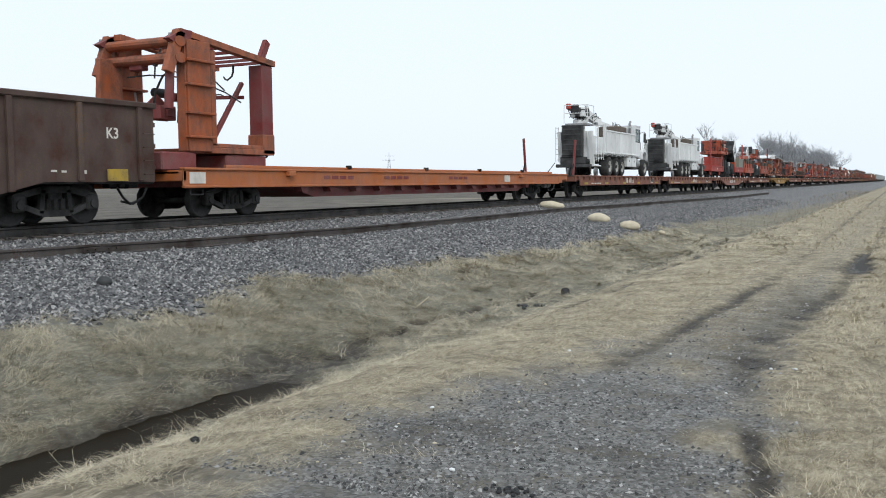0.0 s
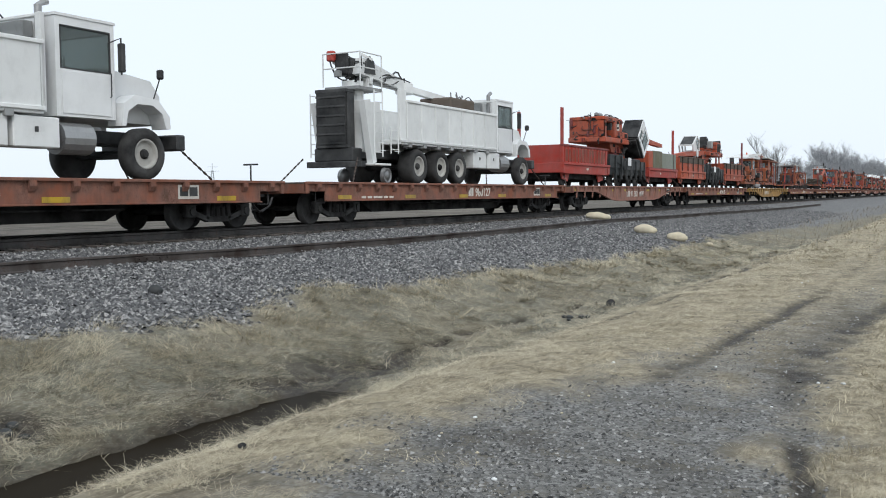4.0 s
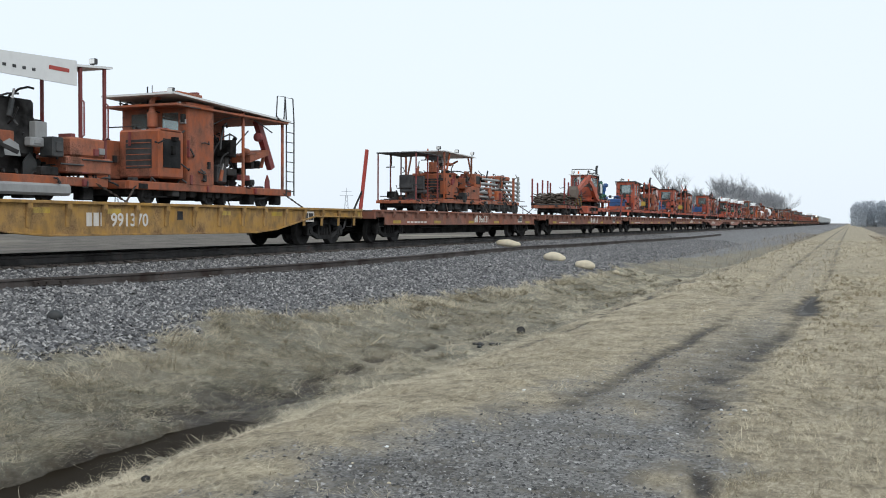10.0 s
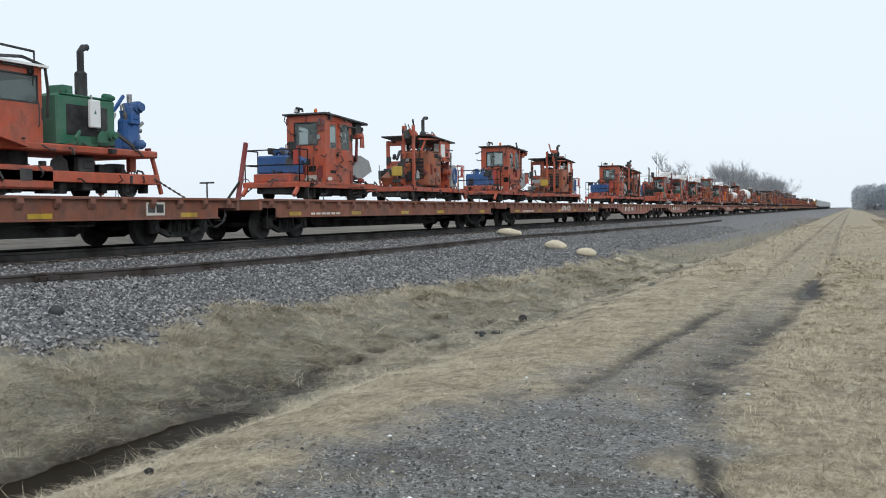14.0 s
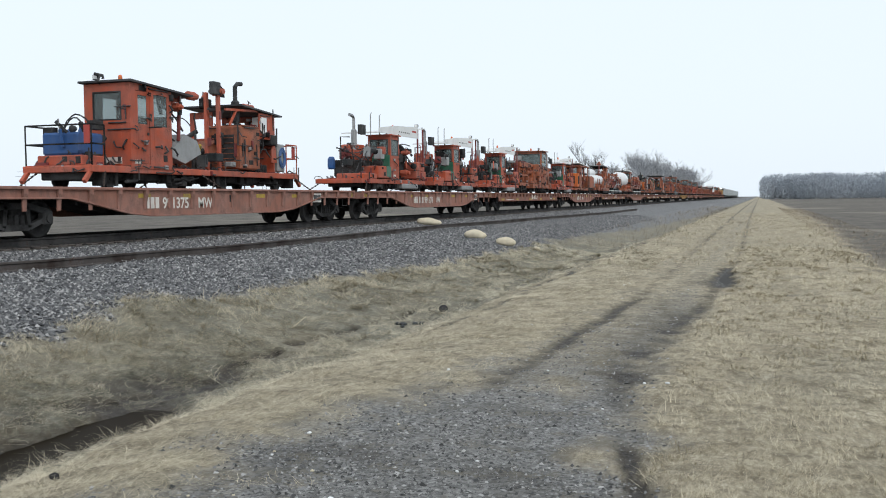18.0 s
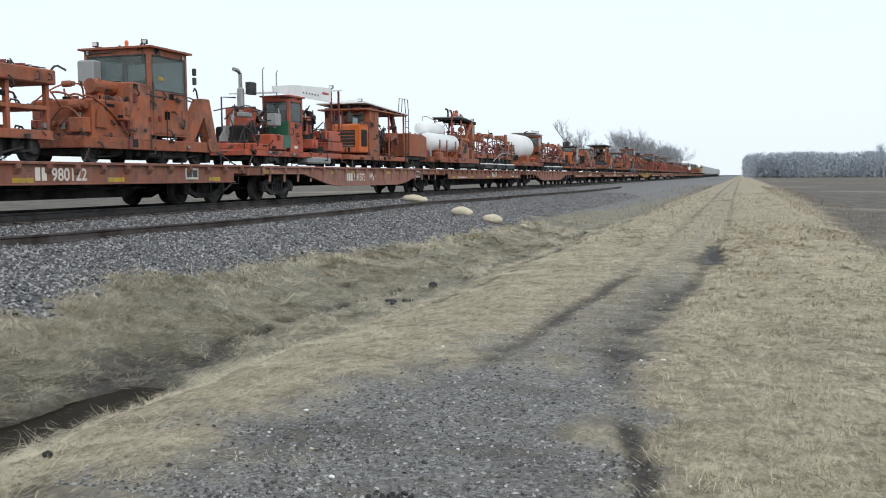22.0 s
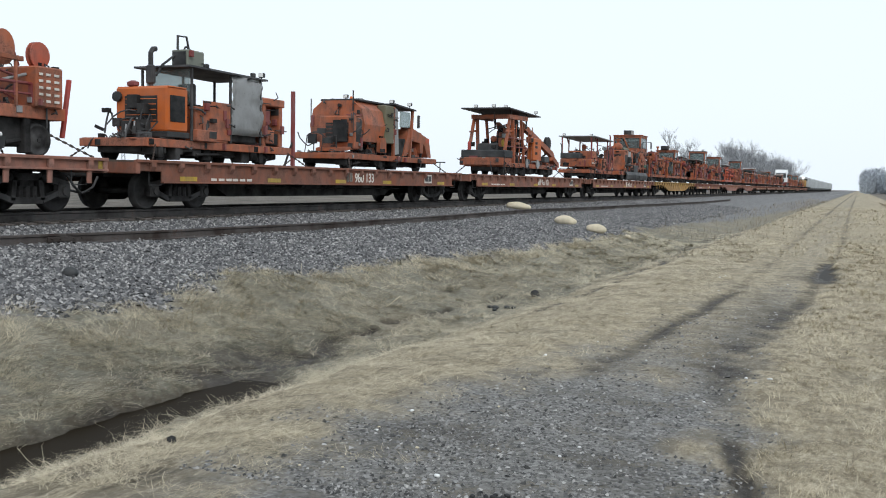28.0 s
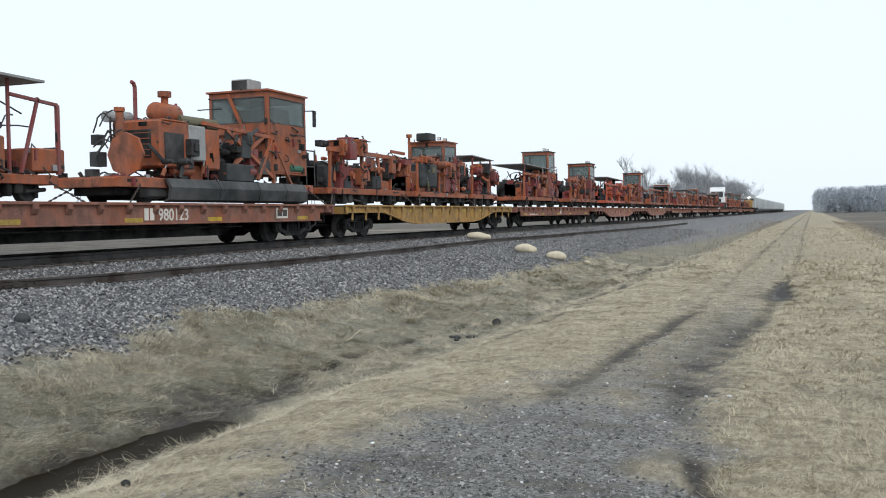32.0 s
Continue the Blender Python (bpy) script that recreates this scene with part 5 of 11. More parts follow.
flat("belly", CARPINK, 427.3, 446.7, "", 0.49, SOL)
flat("belly", CARPINK, 446.7, 466.1, "", 0.49, SOL)
flat("plain", CARRED, 466.1, 485.5, "", 0.49, OXIDE)
flat("plain", CARRED, 485.5, 504.9, "", 0.49, OXIDE)
flat("plain", CARRED, 504.9, 524.3, "", 0.49, OXIDE)
flat("plain", CARRED, 524.3, 543.7, "", 0.49, OXIDE)
flat("plain", CARRED, 543.7, 563.1, "", 0.49, OXIDE)
flat("belly", CARPINK, 563.1, 582.5, "", 0.49, SOL)
flat("plain", CARRED, 582.5, 601.9, "", 0.49, OXIDE)
flat("belly", CARPINK, 601.9, 621.3, "", 0.49, SOL)


def hopper(s):
    car = thing("covered_hopper", "pale grey covered hopper car with ribbed sides", "rail car", "hopper cars at the tail")
    ln = 17.5
    sec = [(-1.5, 1.3), (-0.7, 0.7), (0.7, 0.7), (1.5, 1.3), (1.55, 4.0), (1.1, 4.35), (-1.1, 4.35), (-1.55, 4.0)]
    b = Shape().prism(sec, "y", 0.8, ln - 0.8)
    for i in range(9):
        y = 1.0 + (ln - 2.0) * i / 8
        b.box(1.52, 1.6, y - 0.06, y + 0.06, 1.3, 3.95)
    b.part("body", HOPPERGREY, car)
    Shape().box(-0.5, 0.5, 1.2, ln - 1.2, 4.33, 4.5).part("roof_walk", HOPPERGREY, car)
    Shape().box(-1.4, 1.4, 0.1, 1.2, 1.0, 1.15).box(-1.4, 1.4, ln - 1.2, ln - 0.1, 1.0, 1.15).box(-0.3, 0.3, 0, ln, 0.7, 1.0).part("frame", UNDER, car)
    far_truck(car, 2.0)
    far_truck(car, ln - 2.0)
    MOVERS.append((car, s, TRACK_X, RAIL_Z, 0))
    return car


def tail_locomotive(s):
    """Pale high-nosed engine, cab towards the head of the train, headlight lit."""
    car = thing("locomotive", "pale cream diesel locomotive with a lit headlight", "locomotive")
    Shape().box(-1.5, 1.5, 0.2, 18.2, 1.1, 1.5, 0.03).part("frame", UNDER, car)
    Shape().box(-0.95, 0.95, 0.9, 2.9, 1.5, 3.5, 0.15).part("nose", CARYELLOW, car)
    Shape().prism([(-1.55, 1.5), (-1.55, 3.9), (-1.0, 4.5), (1.0, 4.5), (1.55, 3.9), (1.55, 1.5)], "y", 2.9, 5.2).part("cab_body", HOPPERGREY, car)
    Shape().box(-0.95, 0.95, 5.2, 17.2, 1.5, 4.2, 0.1).part("long_hood", HOPPERGREY, car)
    for side in (1, -1):
        Shape().box(side * 0.3, side * 1.2, 2.86, 2.9, 3.3, 3.9, 0.01).part("windscreen", CHARCOAL, car)
    for x in (-0.14, 0.14):
        Shape().tube([(x, 2.9, 4.22), (x, 2.8, 4.22)], 0.13, 10).part("headlight", HEADLIGHT, car, "lit round headlight")
    far_truck(car, 3.2)
    far_truck(car, 15.0)
    MOVERS.append((car, s, TRACK_X, RAIL_Z, 0))


tail_locomotive(622.2)
first_hopper = hopper(641.2)
for i in range(1, 15):
    c_ = copy_thing(first_hopper, pose(0, 0, 0))
    MOVERS.append((c_, 641.2 + 17.6 * i, TRACK_X, RAIL_Z, 0))

# ---- parts that the track machines share ----
SMALL_WHEEL = {}


def deck_wheel(th, x, y, r=0.2, mat=UNDER):
    key = (round(r, 3), mat.name)
    if key not in SMALL_WHEEL:
        SMALL_WHEEL[key] = Shape().lathe([(0.02, -0.06), (r * 0.45, -0.06), (r * 0.5, -0.03), (r * 0.8, -0.03), (r * 0.85, -0.05), (r, -0.05), (r, 0.05), (r * 1.1, 0.055), (r * 1.1, 0.075), (0.02, 0.075)], Matrix.Rotation(-math.pi / 2, 4, "Y"), 16).mesh("wheel", mat, True)
    o = new("wheel", SMALL_WHEEL[key])
    o.parent = th
    o.matrix_basis = pose(x, y, r, 0, 0, 0 if x > 0 else 180)


def chassis(th, y0, y1, w=1.0, z=0.42, h=0.16, mat=ORANGE, wheels=None, r=0.2):
    b = Shape()
    for side in (1, -1):
        b.box(side * w, side * (w - 0.10), y0, y1, z - h / 2, z + h / 2)
    n = max(2, int((y1 - y0) / 1.3))
    for i in range(n + 1):
        y = y0 + (y1 - y0 - 0.1) * i / n
        b.box(-w + 0.1, w - 0.1, y, y + 0.1, z - h / 2, z + h / 2 - 0.02)
    b.box(-w + 0.06, w - 0.06, y0 + 0.05, y1 - 0.05, z + h / 2 - 0.03, z + h / 2 + 0.012, 0.004)
    b.part("chassis", mat, th)
    for y in wheels or (y0 + 0.7, y1 - 0.7):
        for side in (1, -1):
            deck_wheel(th, side * 0.72, y, r)
        Shape().tube([(-0.8, y, r), (0.8, y, r)], 0.05, 6).part("axle", UNDER, th)
    # near-black filler gear hung below the frame
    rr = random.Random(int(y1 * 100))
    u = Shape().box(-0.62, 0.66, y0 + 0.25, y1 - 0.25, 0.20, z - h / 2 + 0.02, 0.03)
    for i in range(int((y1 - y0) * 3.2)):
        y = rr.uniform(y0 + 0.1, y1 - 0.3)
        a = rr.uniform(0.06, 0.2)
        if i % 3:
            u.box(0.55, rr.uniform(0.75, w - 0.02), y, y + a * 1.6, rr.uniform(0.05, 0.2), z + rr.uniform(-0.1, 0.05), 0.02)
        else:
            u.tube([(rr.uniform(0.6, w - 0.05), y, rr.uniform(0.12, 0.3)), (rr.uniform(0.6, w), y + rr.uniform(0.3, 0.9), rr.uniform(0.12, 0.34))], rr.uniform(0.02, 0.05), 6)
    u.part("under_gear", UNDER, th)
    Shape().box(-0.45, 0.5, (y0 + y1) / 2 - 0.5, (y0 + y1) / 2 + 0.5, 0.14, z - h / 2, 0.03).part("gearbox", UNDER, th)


def panel_frame(b, axis, at, thick, u0, u1, z0, z1, holes):
    """A wall in the plane axis = at, with rectangular holes (u0, u1, z0, z1), from strips."""
    us = sorted({u0, u1, *[h[0] for h in holes], *[h[1] for h in holes]})
    for a, c in zip(us[:-1], us[1:]):
        cuts = sorted((h[2], h[3]) for h in holes if h[0] <= a + 1e-6 and h[1] >= c - 1e-6)
        z = z0
        for lo, hi in cuts + [(z1, z1)]:
            if lo - z > 0.004:
                if axis == "y":
                    b.box(a, c, at, at + thick, z, lo, 0.004)
                else:
                    b.box(at, at + thick, a, c, z, lo, 0.004)
            z = hi


def cab(th, x0, x1, y0, y1, z0, z1, mat, sill=0.5, front=True, side=True, rear=True, door=None, roof=None, over=0.07, slope=0.0):
    """A boxy operator's cab with real window openings, panes and a thin roof. sill: share of the height below the glass."""
    zs, zt = z0 + (z1 - z0) * sill, z1 - 0.16
    m = 0.10
    b = Shape()
    hf = [(x0 + m, x1 - m, zs, zt)] if front else []
    panel_frame(b, "y", y0, 0.035, x0, x1, z0, z1, hf)
    hr = [(x0 + m, x1 - m, zs, zt)] if rear else []
    panel_frame(b, "y", y1 - 0.035, 0.035, x0, x1, z0, z1, hr)
    hs = [(y0 + m, y1 - m, zs, zt)] if side else []
    for xx in (x1 - 0.035, x0):
        panel_frame(b, "x", xx, 0.035, y0 + 0.036, y1 - 0.036, z0, z1, hs)
    b.box(x0 + 0.03, x1 - 0.03, y0 + 0.03, y1 - 0.03, z0, z0 + 0.03)
    b.part("cab_body", mat, th)
    for holes, ax in ((hf, ("y", y0 + 0.014)), (hr, ("y", y1 - 0.02)), (hs, ("x", x1 - 0.02)), (hs, ("x", x0 + 0.014))):
        for a, c, lo, hi in holes:
            s_ = Shape()
            s_.box(a, c, ax[1], ax[1] + 0.006, lo, hi, 0.001) if ax[0] == "y" else s_.box(ax[1], ax[1] + 0.006, a, c, lo, hi, 0.001)
            s_.part("window_pane", GLASS, th)
            f_ = Shape()
            k = 0.028
            for p, q, r_, t_ in ((a, c, lo - 0.004, lo + k), (a, c, hi - k, hi + 0.004), (a - 0.004, a + k, lo + k, hi - k), (c - k, c + 0.004, lo + k, hi - k)):
                f_.box(p, q, ax[1] - 0.017, ax[1] + 0.023, r_, t_, 0.003) if ax[0] == "y" else f_.box(ax[1] - 0.017, ax[1] + 0.023, p, q, r_, t_, 0.003)
            f_.part("window_frame", BLACK, th)
    if door is not None:
        Shape().box(x1 + 0.002, x1 + 0.02, y0 + 0.12, y1 - 0.12, z0 + 0.06, zs - 0.04).part("door_panel", door, th)
    Shape().tube([(x1 + 0.03, y1 - 0.14, zs - 0.45), (x1 + 0.06, y1 - 0.14, zs - 0.42), (x1 + 0.06, y1 - 0.14, zs), (x1 + 0.03, y1 - 0.14, zs + 0.03)], 0.012, 5).part("grab_rail", BLACK, th)
    b = Shape().prism([(y0 - over, z1), (y1 + over, z1 - slope), (y1 + over, z1 - slope + 0.05), (y0 - over, z1 + 0.05)], "x", x0 - over, x1 + over)
    b.part("cab_roof", roof or mat, th)
    # seat inside
    cx, cy = (x0 + x1) / 2, (y0 + y1) / 2
    Shape().box(cx - 0.22, cx + 0.22, cy - 0.2, cy + 0.2, z0 + 0.03, zs - 0.05, 0.03).box(cx - 0.2, cx + 0.2, cy + 0.14, cy + 0.24, zs - 0.1, zs + 0.38, 0.04).part("seat", SEATBLACK, th)


def engine_box(th, x0, x1, y0, y1, z0, z1, mat, grille_front=True, grille_side=False, name="engine_housing"):
    Shape().box(x0, x1, y0, y1, z0, z1, 0.04).part(name, mat, th)
    w, h = x1 - x0, z1 - z0
    if grille_front:
        Shape().box(x0 + 0.18 * w, x1 - 0.18 * w, y0 - 0.012, y0 + 0.02, z0 + 0.2 * h, z1 - 0.2 * h, 0.006).part("radiator_grille", GRILLE, th)
        for i in range(5):
            z = z0 + 0.24 * h + i * 0.12 * h
            Shape().box(x0 + 0.2 * w, x1 - 0.2 * w, y0 - 0.022, y0 - 0.010, z, z + 0.02, 0.003).part("grille_slat", mat, th)
    if grille_side:
        Shape().box(x1 - 0.02, x1 + 0.012, y0 + 0.15 * (y1 - y0), y1 - 0.15 * (y1 - y0), z0 + 0.22 * h, z1 - 0.18 * h, 0.006).part("side_grille", GRILLE, th)
    Shape().box(x0 - 0.01, x1 + 0.01, y0 + 0.1, y1 - 0.1, z1 - 0.01, z1 + 0.025, 0.01).part("hood_lid", mat, th)


def exhaust(th, x, y, z0, z1, r=0.06, mat=BLACK, bend=0.3, muffler=True):
    b = Shape().tube([(x, y, z0), (x, y, z1), (x, y + bend * 0.4, z1 + 0.10), (x, y + bend, z1 + 0.12)], r, 8)
    b.part("exhaust_pipe", mat, th)
    if muffler:
        Shape().lathe([(r, 0), (r * 1.8, 0.04), (r * 1.8, (z1 - z0) * 0.5), (r, (z1 - z0) * 0.55)], Matrix.Translation((x, y, z0 + (z1 - z0) * 0.12)), 12).part("muffler", mat, th)


def tank(th, x, y0, y1, z, r, mat, name="tank", label=""):
    b = Shape().lathe([(0.03, 0), (r * 0.5, r * 0.10), (r * 0.85, r * 0.28), (r, r * 0.55), (r, y1 - y0 - r * 0.55), (r * 0.85, y1 - y0 - r * 0.28), (r * 0.5, y1 - y0 - r * 0.1), (0.03, y1 - y0)], Matrix.Translation((x, y0, z)) @ TURN_Y, 24)
    return b.part(name, mat, th, label, True)


def canopy(th, x0, x1, y0, y1, z0, z1, mat, posts=(), post_mat=None, thick=0.06, skirt=0.0):
    """A sheet roof that slopes from z0 at y0 to z1 at y1, on posts (x, y, base)."""
    b = Shape().prism([(y0, z0), (y1, z1), (y1, z1 + thick), (y0, z0 + thick)], "x", x0, x1)
    if skirt:
        for xx in (x0, x1 - 0.02):
            b.prism([(y0 + 0.02, z0 + 0.01), (y1 - 0.02, z1 + 0.01), (y1 - 0.02, z1 - skirt), (y0 + 0.02, z0 - skirt * 0.4)], "x", xx + 0.002, xx + 0.018)
    b.part("canopy", mat, th)
    for x, y, base in posts:
        top = z0 + (z1 - z0) * (y - y0) / (y1 - y0)
        Shape().box(x - 0.035, x + 0.035, y - 0.035, y + 0.035, base, top).part("canopy_post", post_mat or DEEPRED, th)


def ladder(th, x, y, z0, z1, w=0.38, mat=BLACK, hoop=0.0, across="y"):
    u = Vector((0, 1, 0)) if across == "y" else Vector((1, 0, 0))
    p = Vector((x, y, 0))
    b = Shape()
    for k in (-0.5, 0.5):
        q = p + u * w * k
        pts = [(q.x, q.y, z0), (q.x, q.y, z1)]
        if hoop:
            pts += [(q.x - 0.04, q.y, z1 + hoop), (q.x - 0.3, q.y, z1 + hoop + 0.04), (q.x - 0.34, q.y, z1 + 0.02)]
        b.tube(pts, 0.02, 6)
    b.part("ladder_frame", mat, th)
    for i in range(int((z1 - z0) / 0.28) + 1):
        z = z0 + 0.12 + i * 0.28
        if z < z1:
            a, c = p - u * w / 2, p + u * w / 2
            Shape().tube([(a.x, a.y, z), (c.x, c.y, z)], 0.014, 5).part("rung", mat, th)


def handrail(th, pts, z0, z1, mat=ORANGE, r=0.022):
    for i, (x, y) in enumerate(pts):
        Shape().tube([(x, y, z0), (x, y, z1)], r, 6).part("rail_post", mat, th)
    for z in (z1, (z0 + z1) / 2 + 0.05):
        Shape().tube([(x, y, z) for x, y in pts], r, 6).part("hand_rail", mat, th)


def hoses(th, n, x0, x1, y0, y1, z0, z1, seed, mat=HOSE, r=0.02, sag=0.35):
    rr = random.Random(seed)
    for i in range(n):
        p = Vector((rr.uniform(x0, x1), rr.uniform(y0, y1), rr.uniform(z0, z1)))
        q = Vector((rr.uniform(x0, x1), rr.uniform(y0, y1), rr.uniform(z0, z1)))
        up = rr.choice((1, 1, -1)) * sag * rr.uniform(0.4, 1.0)
        pts = [p.lerp(q, t) + Vector((rr.uniform(-0.03, 0.03), 0, up * 4 * t * (1 - t))) for t in (0, 0.17, 0.33, 0.5, 0.67, 0.83, 1)]
        Shape().tube(pts, r * rr.uniform(0.8, 1.3), 6).part("hydraulic_hose", mat, th)


def gear(th, n, x0, x1, y0, y1, z0, z1, seed, mats, big=1.0):
    """Machinery packed into a volume: rams, pumps, valve blocks, brackets, links."""
    rr = random.Random(seed)
    for i in range(n):
        m = rr.choice(mats)
        x, y, z = rr.uniform(x0, x1), rr.uniform(y0, y1), rr.uniform(z0, z1)
        k = rr.random()
        if k < 0.26:
            h = rr.uniform(0.3, 0.7) * big
            lean = Vector((rr.uniform(-0.15, 0.15), rr.uniform(-0.4, 0.4), 1)).normalized()
            p = Vector((x, y, max(z0, z - h / 2)))
            q = p + lean * h
            Shape().tube([p, p.lerp(q, 0.62)], 0.05 * big, 8).part("hydraulic_ram", m, th)
            Shape().tube([p.lerp(q, 0.6), q], 0.022 * big, 6).part("ram_rod", STEEL, th)
        elif k < 0.52:
            a, b_, c = (rr.uniform(0.07, 0.24) * big for _ in range(3))
            s_ = Shape().box(x - a, x + a, y - b_, y + b_, z - c, z + c, 0.02)
            if rr.random() < 0.6:
                s_.box(x - a * 0.5, x + a * 1.25, y - b_ * 0.5, y + b_ * 0.5, z - c * 0.5, z + c * 0.5, 0.015)
            s_.part("valve_block", m, th)
        elif k < 0.72:
            r = rr.uniform(0.06, 0.14) * big
            ln = rr.uniform(0.18, 0.45) * big
            turn = TURN_Y if rr.random() < 0.6 else TURN_X
            Shape().lathe([(r * 0.4, 0), (r, 0.03), (r, ln * 0.7), (r * 0.7, ln * 0.74), (r * 0.7, ln), (0.02, ln)], Matrix.Translation((x, y, z)) @ turn, 12).part("pump", m, th)
        elif k < 0.88:
            p = Vector((x, y, z))
            q = p + Vector((rr.uniform(-0.3, 0.3), rr.uniform(-0.6, 0.6), rr.uniform(-0.5, 0.5))) * big
            q.z = max(z0, q.z)
            Shape().bar(p, q, 0.05 * big, 0.08 * big).part("link_arm", m, th)
        else:
            a, c = rr.uniform(0.12, 0.3) * big, rr.uniform(0.12, 0.32) * big
            Shape().prism([(y - a, z - c), (y + a, z - c), (y + a * 0.8, z + c * 0.4), (y, z + c), (y - a * 0.8, z + c * 0.3)], "x", x - 0.02, x + 0.02).part("bracket_plate", m, th)


def beacon(th, x, y, z, mat=AMBER):
    Shape().lathe([(0.06, 0), (0.06, 0.03), (0.05, 0.04), (0.055, 0.14), (0.03, 0.18), (0.01, 0.185)], Matrix.Translation((x, y, z)), 12).part("beacon", mat, th, "amber warning beacon")


def work_light(th, x, y, z):
    b = Shape().box(x - 0.09, x + 0.09, y - 0.05, y + 0.05, z + 0.04, z + 0.17, 0.02).tube([(x, y, z - 0.02), (x, y, z + 0.05)], 0.018, 5)
    o = b.part("work_light", BLACK, th)
    Shape().box(x - 0.075, x + 0.075, y - 0.06, y - 0.05, z + 0.055, z + 0.155, 0.004).part("lens", CLEARLENS, o)


def chains(th, y0, y1, x=1.1, z=0.45):
    """Tie-down chains from the frame to the deck edge."""
    for y, w in ((y0, -1), (y1, 1)):
        for side in (1, -1):
            p, q = Vector((side * (x - 0.15), y, z)), Vector((side * 1.28, y + w * 0.75, -0.02))
            b = Shape()
            n = 14
            for i in range(n):
                a, c = p.lerp(q, i / n), p.lerp(q, (i + 1.15) / n)
                if i % 2:
                    b.bar(a, c, 0.05, 0.018)
                else:
                    b.bar(a, c, 0.018, 0.05)
            b.part("tie_down_chain", CHAIN, th)


def disc(th, x, y, z, r, w, mat, name="reel", axis="x"):
    turn = TURN_X if axis == "x" else TURN_Y
    Shape().lathe([(0.03, 0), (r, 0), (r, 0.03), (r * 0.6, 0.035), (r * 0.6, w - 0.035), (r, w - 0.03), (r, w), (0.03, w)], Matrix.Translation((x, y, z)) @ turn, 22).part(name, mat, th)


def plates(th, x, y0, y1, z, n, mat=LETTER, name="label_plate"):
    for i in range(n):
        y = y0 + (y1 - y0) * (i + 0.3) / n
        Shape().box(x, x + 0.006, y, y + 0.26, z, z + 0.1, 0.001).part(name, mat, th, "small white decal plate")


def dress(th, seed, density=9.0):
    """Small fittings, pipes and hoses bolted onto the painted faces of a machine, flat dark plates for recesses, and
    dark infill.
    """
    rr = random.Random(seed)
    faces = []
    for o in th.children:
        if o.type != "MESH" or not o.data.materials or o.data.materials[0].name not in DRESSED or o.name.split(".")[0] in PLAIN_PARTS:
            continue
        m = o.matrix_basis
        co = [m @ v.co for v in o.data.vertices]
        for p in o.data.polygons:
            if p.area < 0.03:
                continue
            n = (m.to_3x3() @ p.normal).normalized()
            if n.x > 0.6 or n.y < -0.7 or n.z > 0.7:
                vs = [co[i] for i in p.vertices]
                lo = Vector(min(v[k] for v in vs) for k in range(3))
                hi = Vector(max(v[k] for v in vs) for k in range(3))
                ext = sorted(hi - lo)
                if ext[0] > 0.03 or ext[1] * ext[2] > 1.25 * p.area:
                    continue
                faces.append((p.area, n, lo, hi))
    if not faces:
        return
    total = sum(q[0] for q in faces)
    dark, mid, col, pipe = Shape(), Shape(), Shape(), Shape()
    for i in range(min(220, int(total * density))):
        area, n, lo, hi = rr.choices(faces, [q[0] for q in faces])[0]
        p = Vector(rr.uniform(lo[k], hi[k]) for k in range(3))
        if n.x > 0.6:
            u, w, out = Vector((0, 1, 0)), Vector((0, 0, 1)), Vector((1, 0, 0))
        elif n.y < -0.7:
            u, w, out = Vector((1, 0, 0)), Vector((0, 0, 1)), Vector((0, -1, 0))
        else:
            u, w, out = Vector((0, 1, 0)), Vector((1, 0, 0)), Vector((0, 0, 1))
        room_u = (hi - lo).dot(Vector(abs(c) for c in u))
        room_w = (hi - lo).dot(Vector(abs(c) for c in w))
        k = rr.random()

        def slab(s_, a, b, t):
            a, b = min(a, room_u * 0.45), min(b, room_w * 0.45)
            q = Vector((min(max(p[c], lo[c] + a * abs(u[c]) + b * abs(w[c])), hi[c] - a * abs(u[c]) - b * abs(w[c])) if hi[c] > lo[c] + 0.01 else p[c]) for c in range(3))
            e = Vector(abs(u[c]) * a + abs(w[c]) * b for c in range(3))
            f, g = q - e - out * 0.01, q + e + out * t
            s_.box(f.x, g.x, f.y, g.y, f.z, g.z, 0.006)

        # flat dark plates stand in for shaded recesses
        if k < 0.12:
            slab(dark, rr.uniform(0.04, 0.20), rr.uniform(0.03, 0.12), rr.uniform(0.006, 0.012))
        elif k < 0.22:
            slab(dark, rr.uniform(0.03, 0.10), rr.uniform(0.03, 0.10), rr.uniform(0.03, 0.12))
        elif k < 0.36:
            slab(col, rr.uniform(0.02, 0.07), rr.uniform(0.06, 0.22), rr.uniform(0.03, 0.09))
        elif k < 0.44:
            slab(mid, rr.uniform(0.03, 0.09), rr.uniform(0.03, 0.07), rr.uniform(0.02, 0.08))
        elif k < 0.60:
            d = (u if rr.random() < 0.6 else w) * rr.uniform(0.15, 0.45)
            q = p + out * 0.03
            pipe.tube([q - d, q + d], rr.uniform(0.010, 0.024), 5)
        else:
            d = u * rr.uniform(-0.35, 0.35) + w * rr.uniform(-0.25, 0.25)
            q = p + out * 0.01
            pipe.tube([q, q + d * 0.2 + out * 0.07, q + d * 0.6 + out * 0.10 - w * 0.06, q + d], rr.uniform(0.014, 0.026), 5)
    for s_, mat, name in ((dark, UNDER, "dark_ironwork"), (mid, STEEL, "steelwork"), (col, faces and DEEPRED, "bracketry"), (pipe, HOSE, "pipework")):
        if s_.v:
            s_.part(name, mat, th)["kind"] = "stuff"
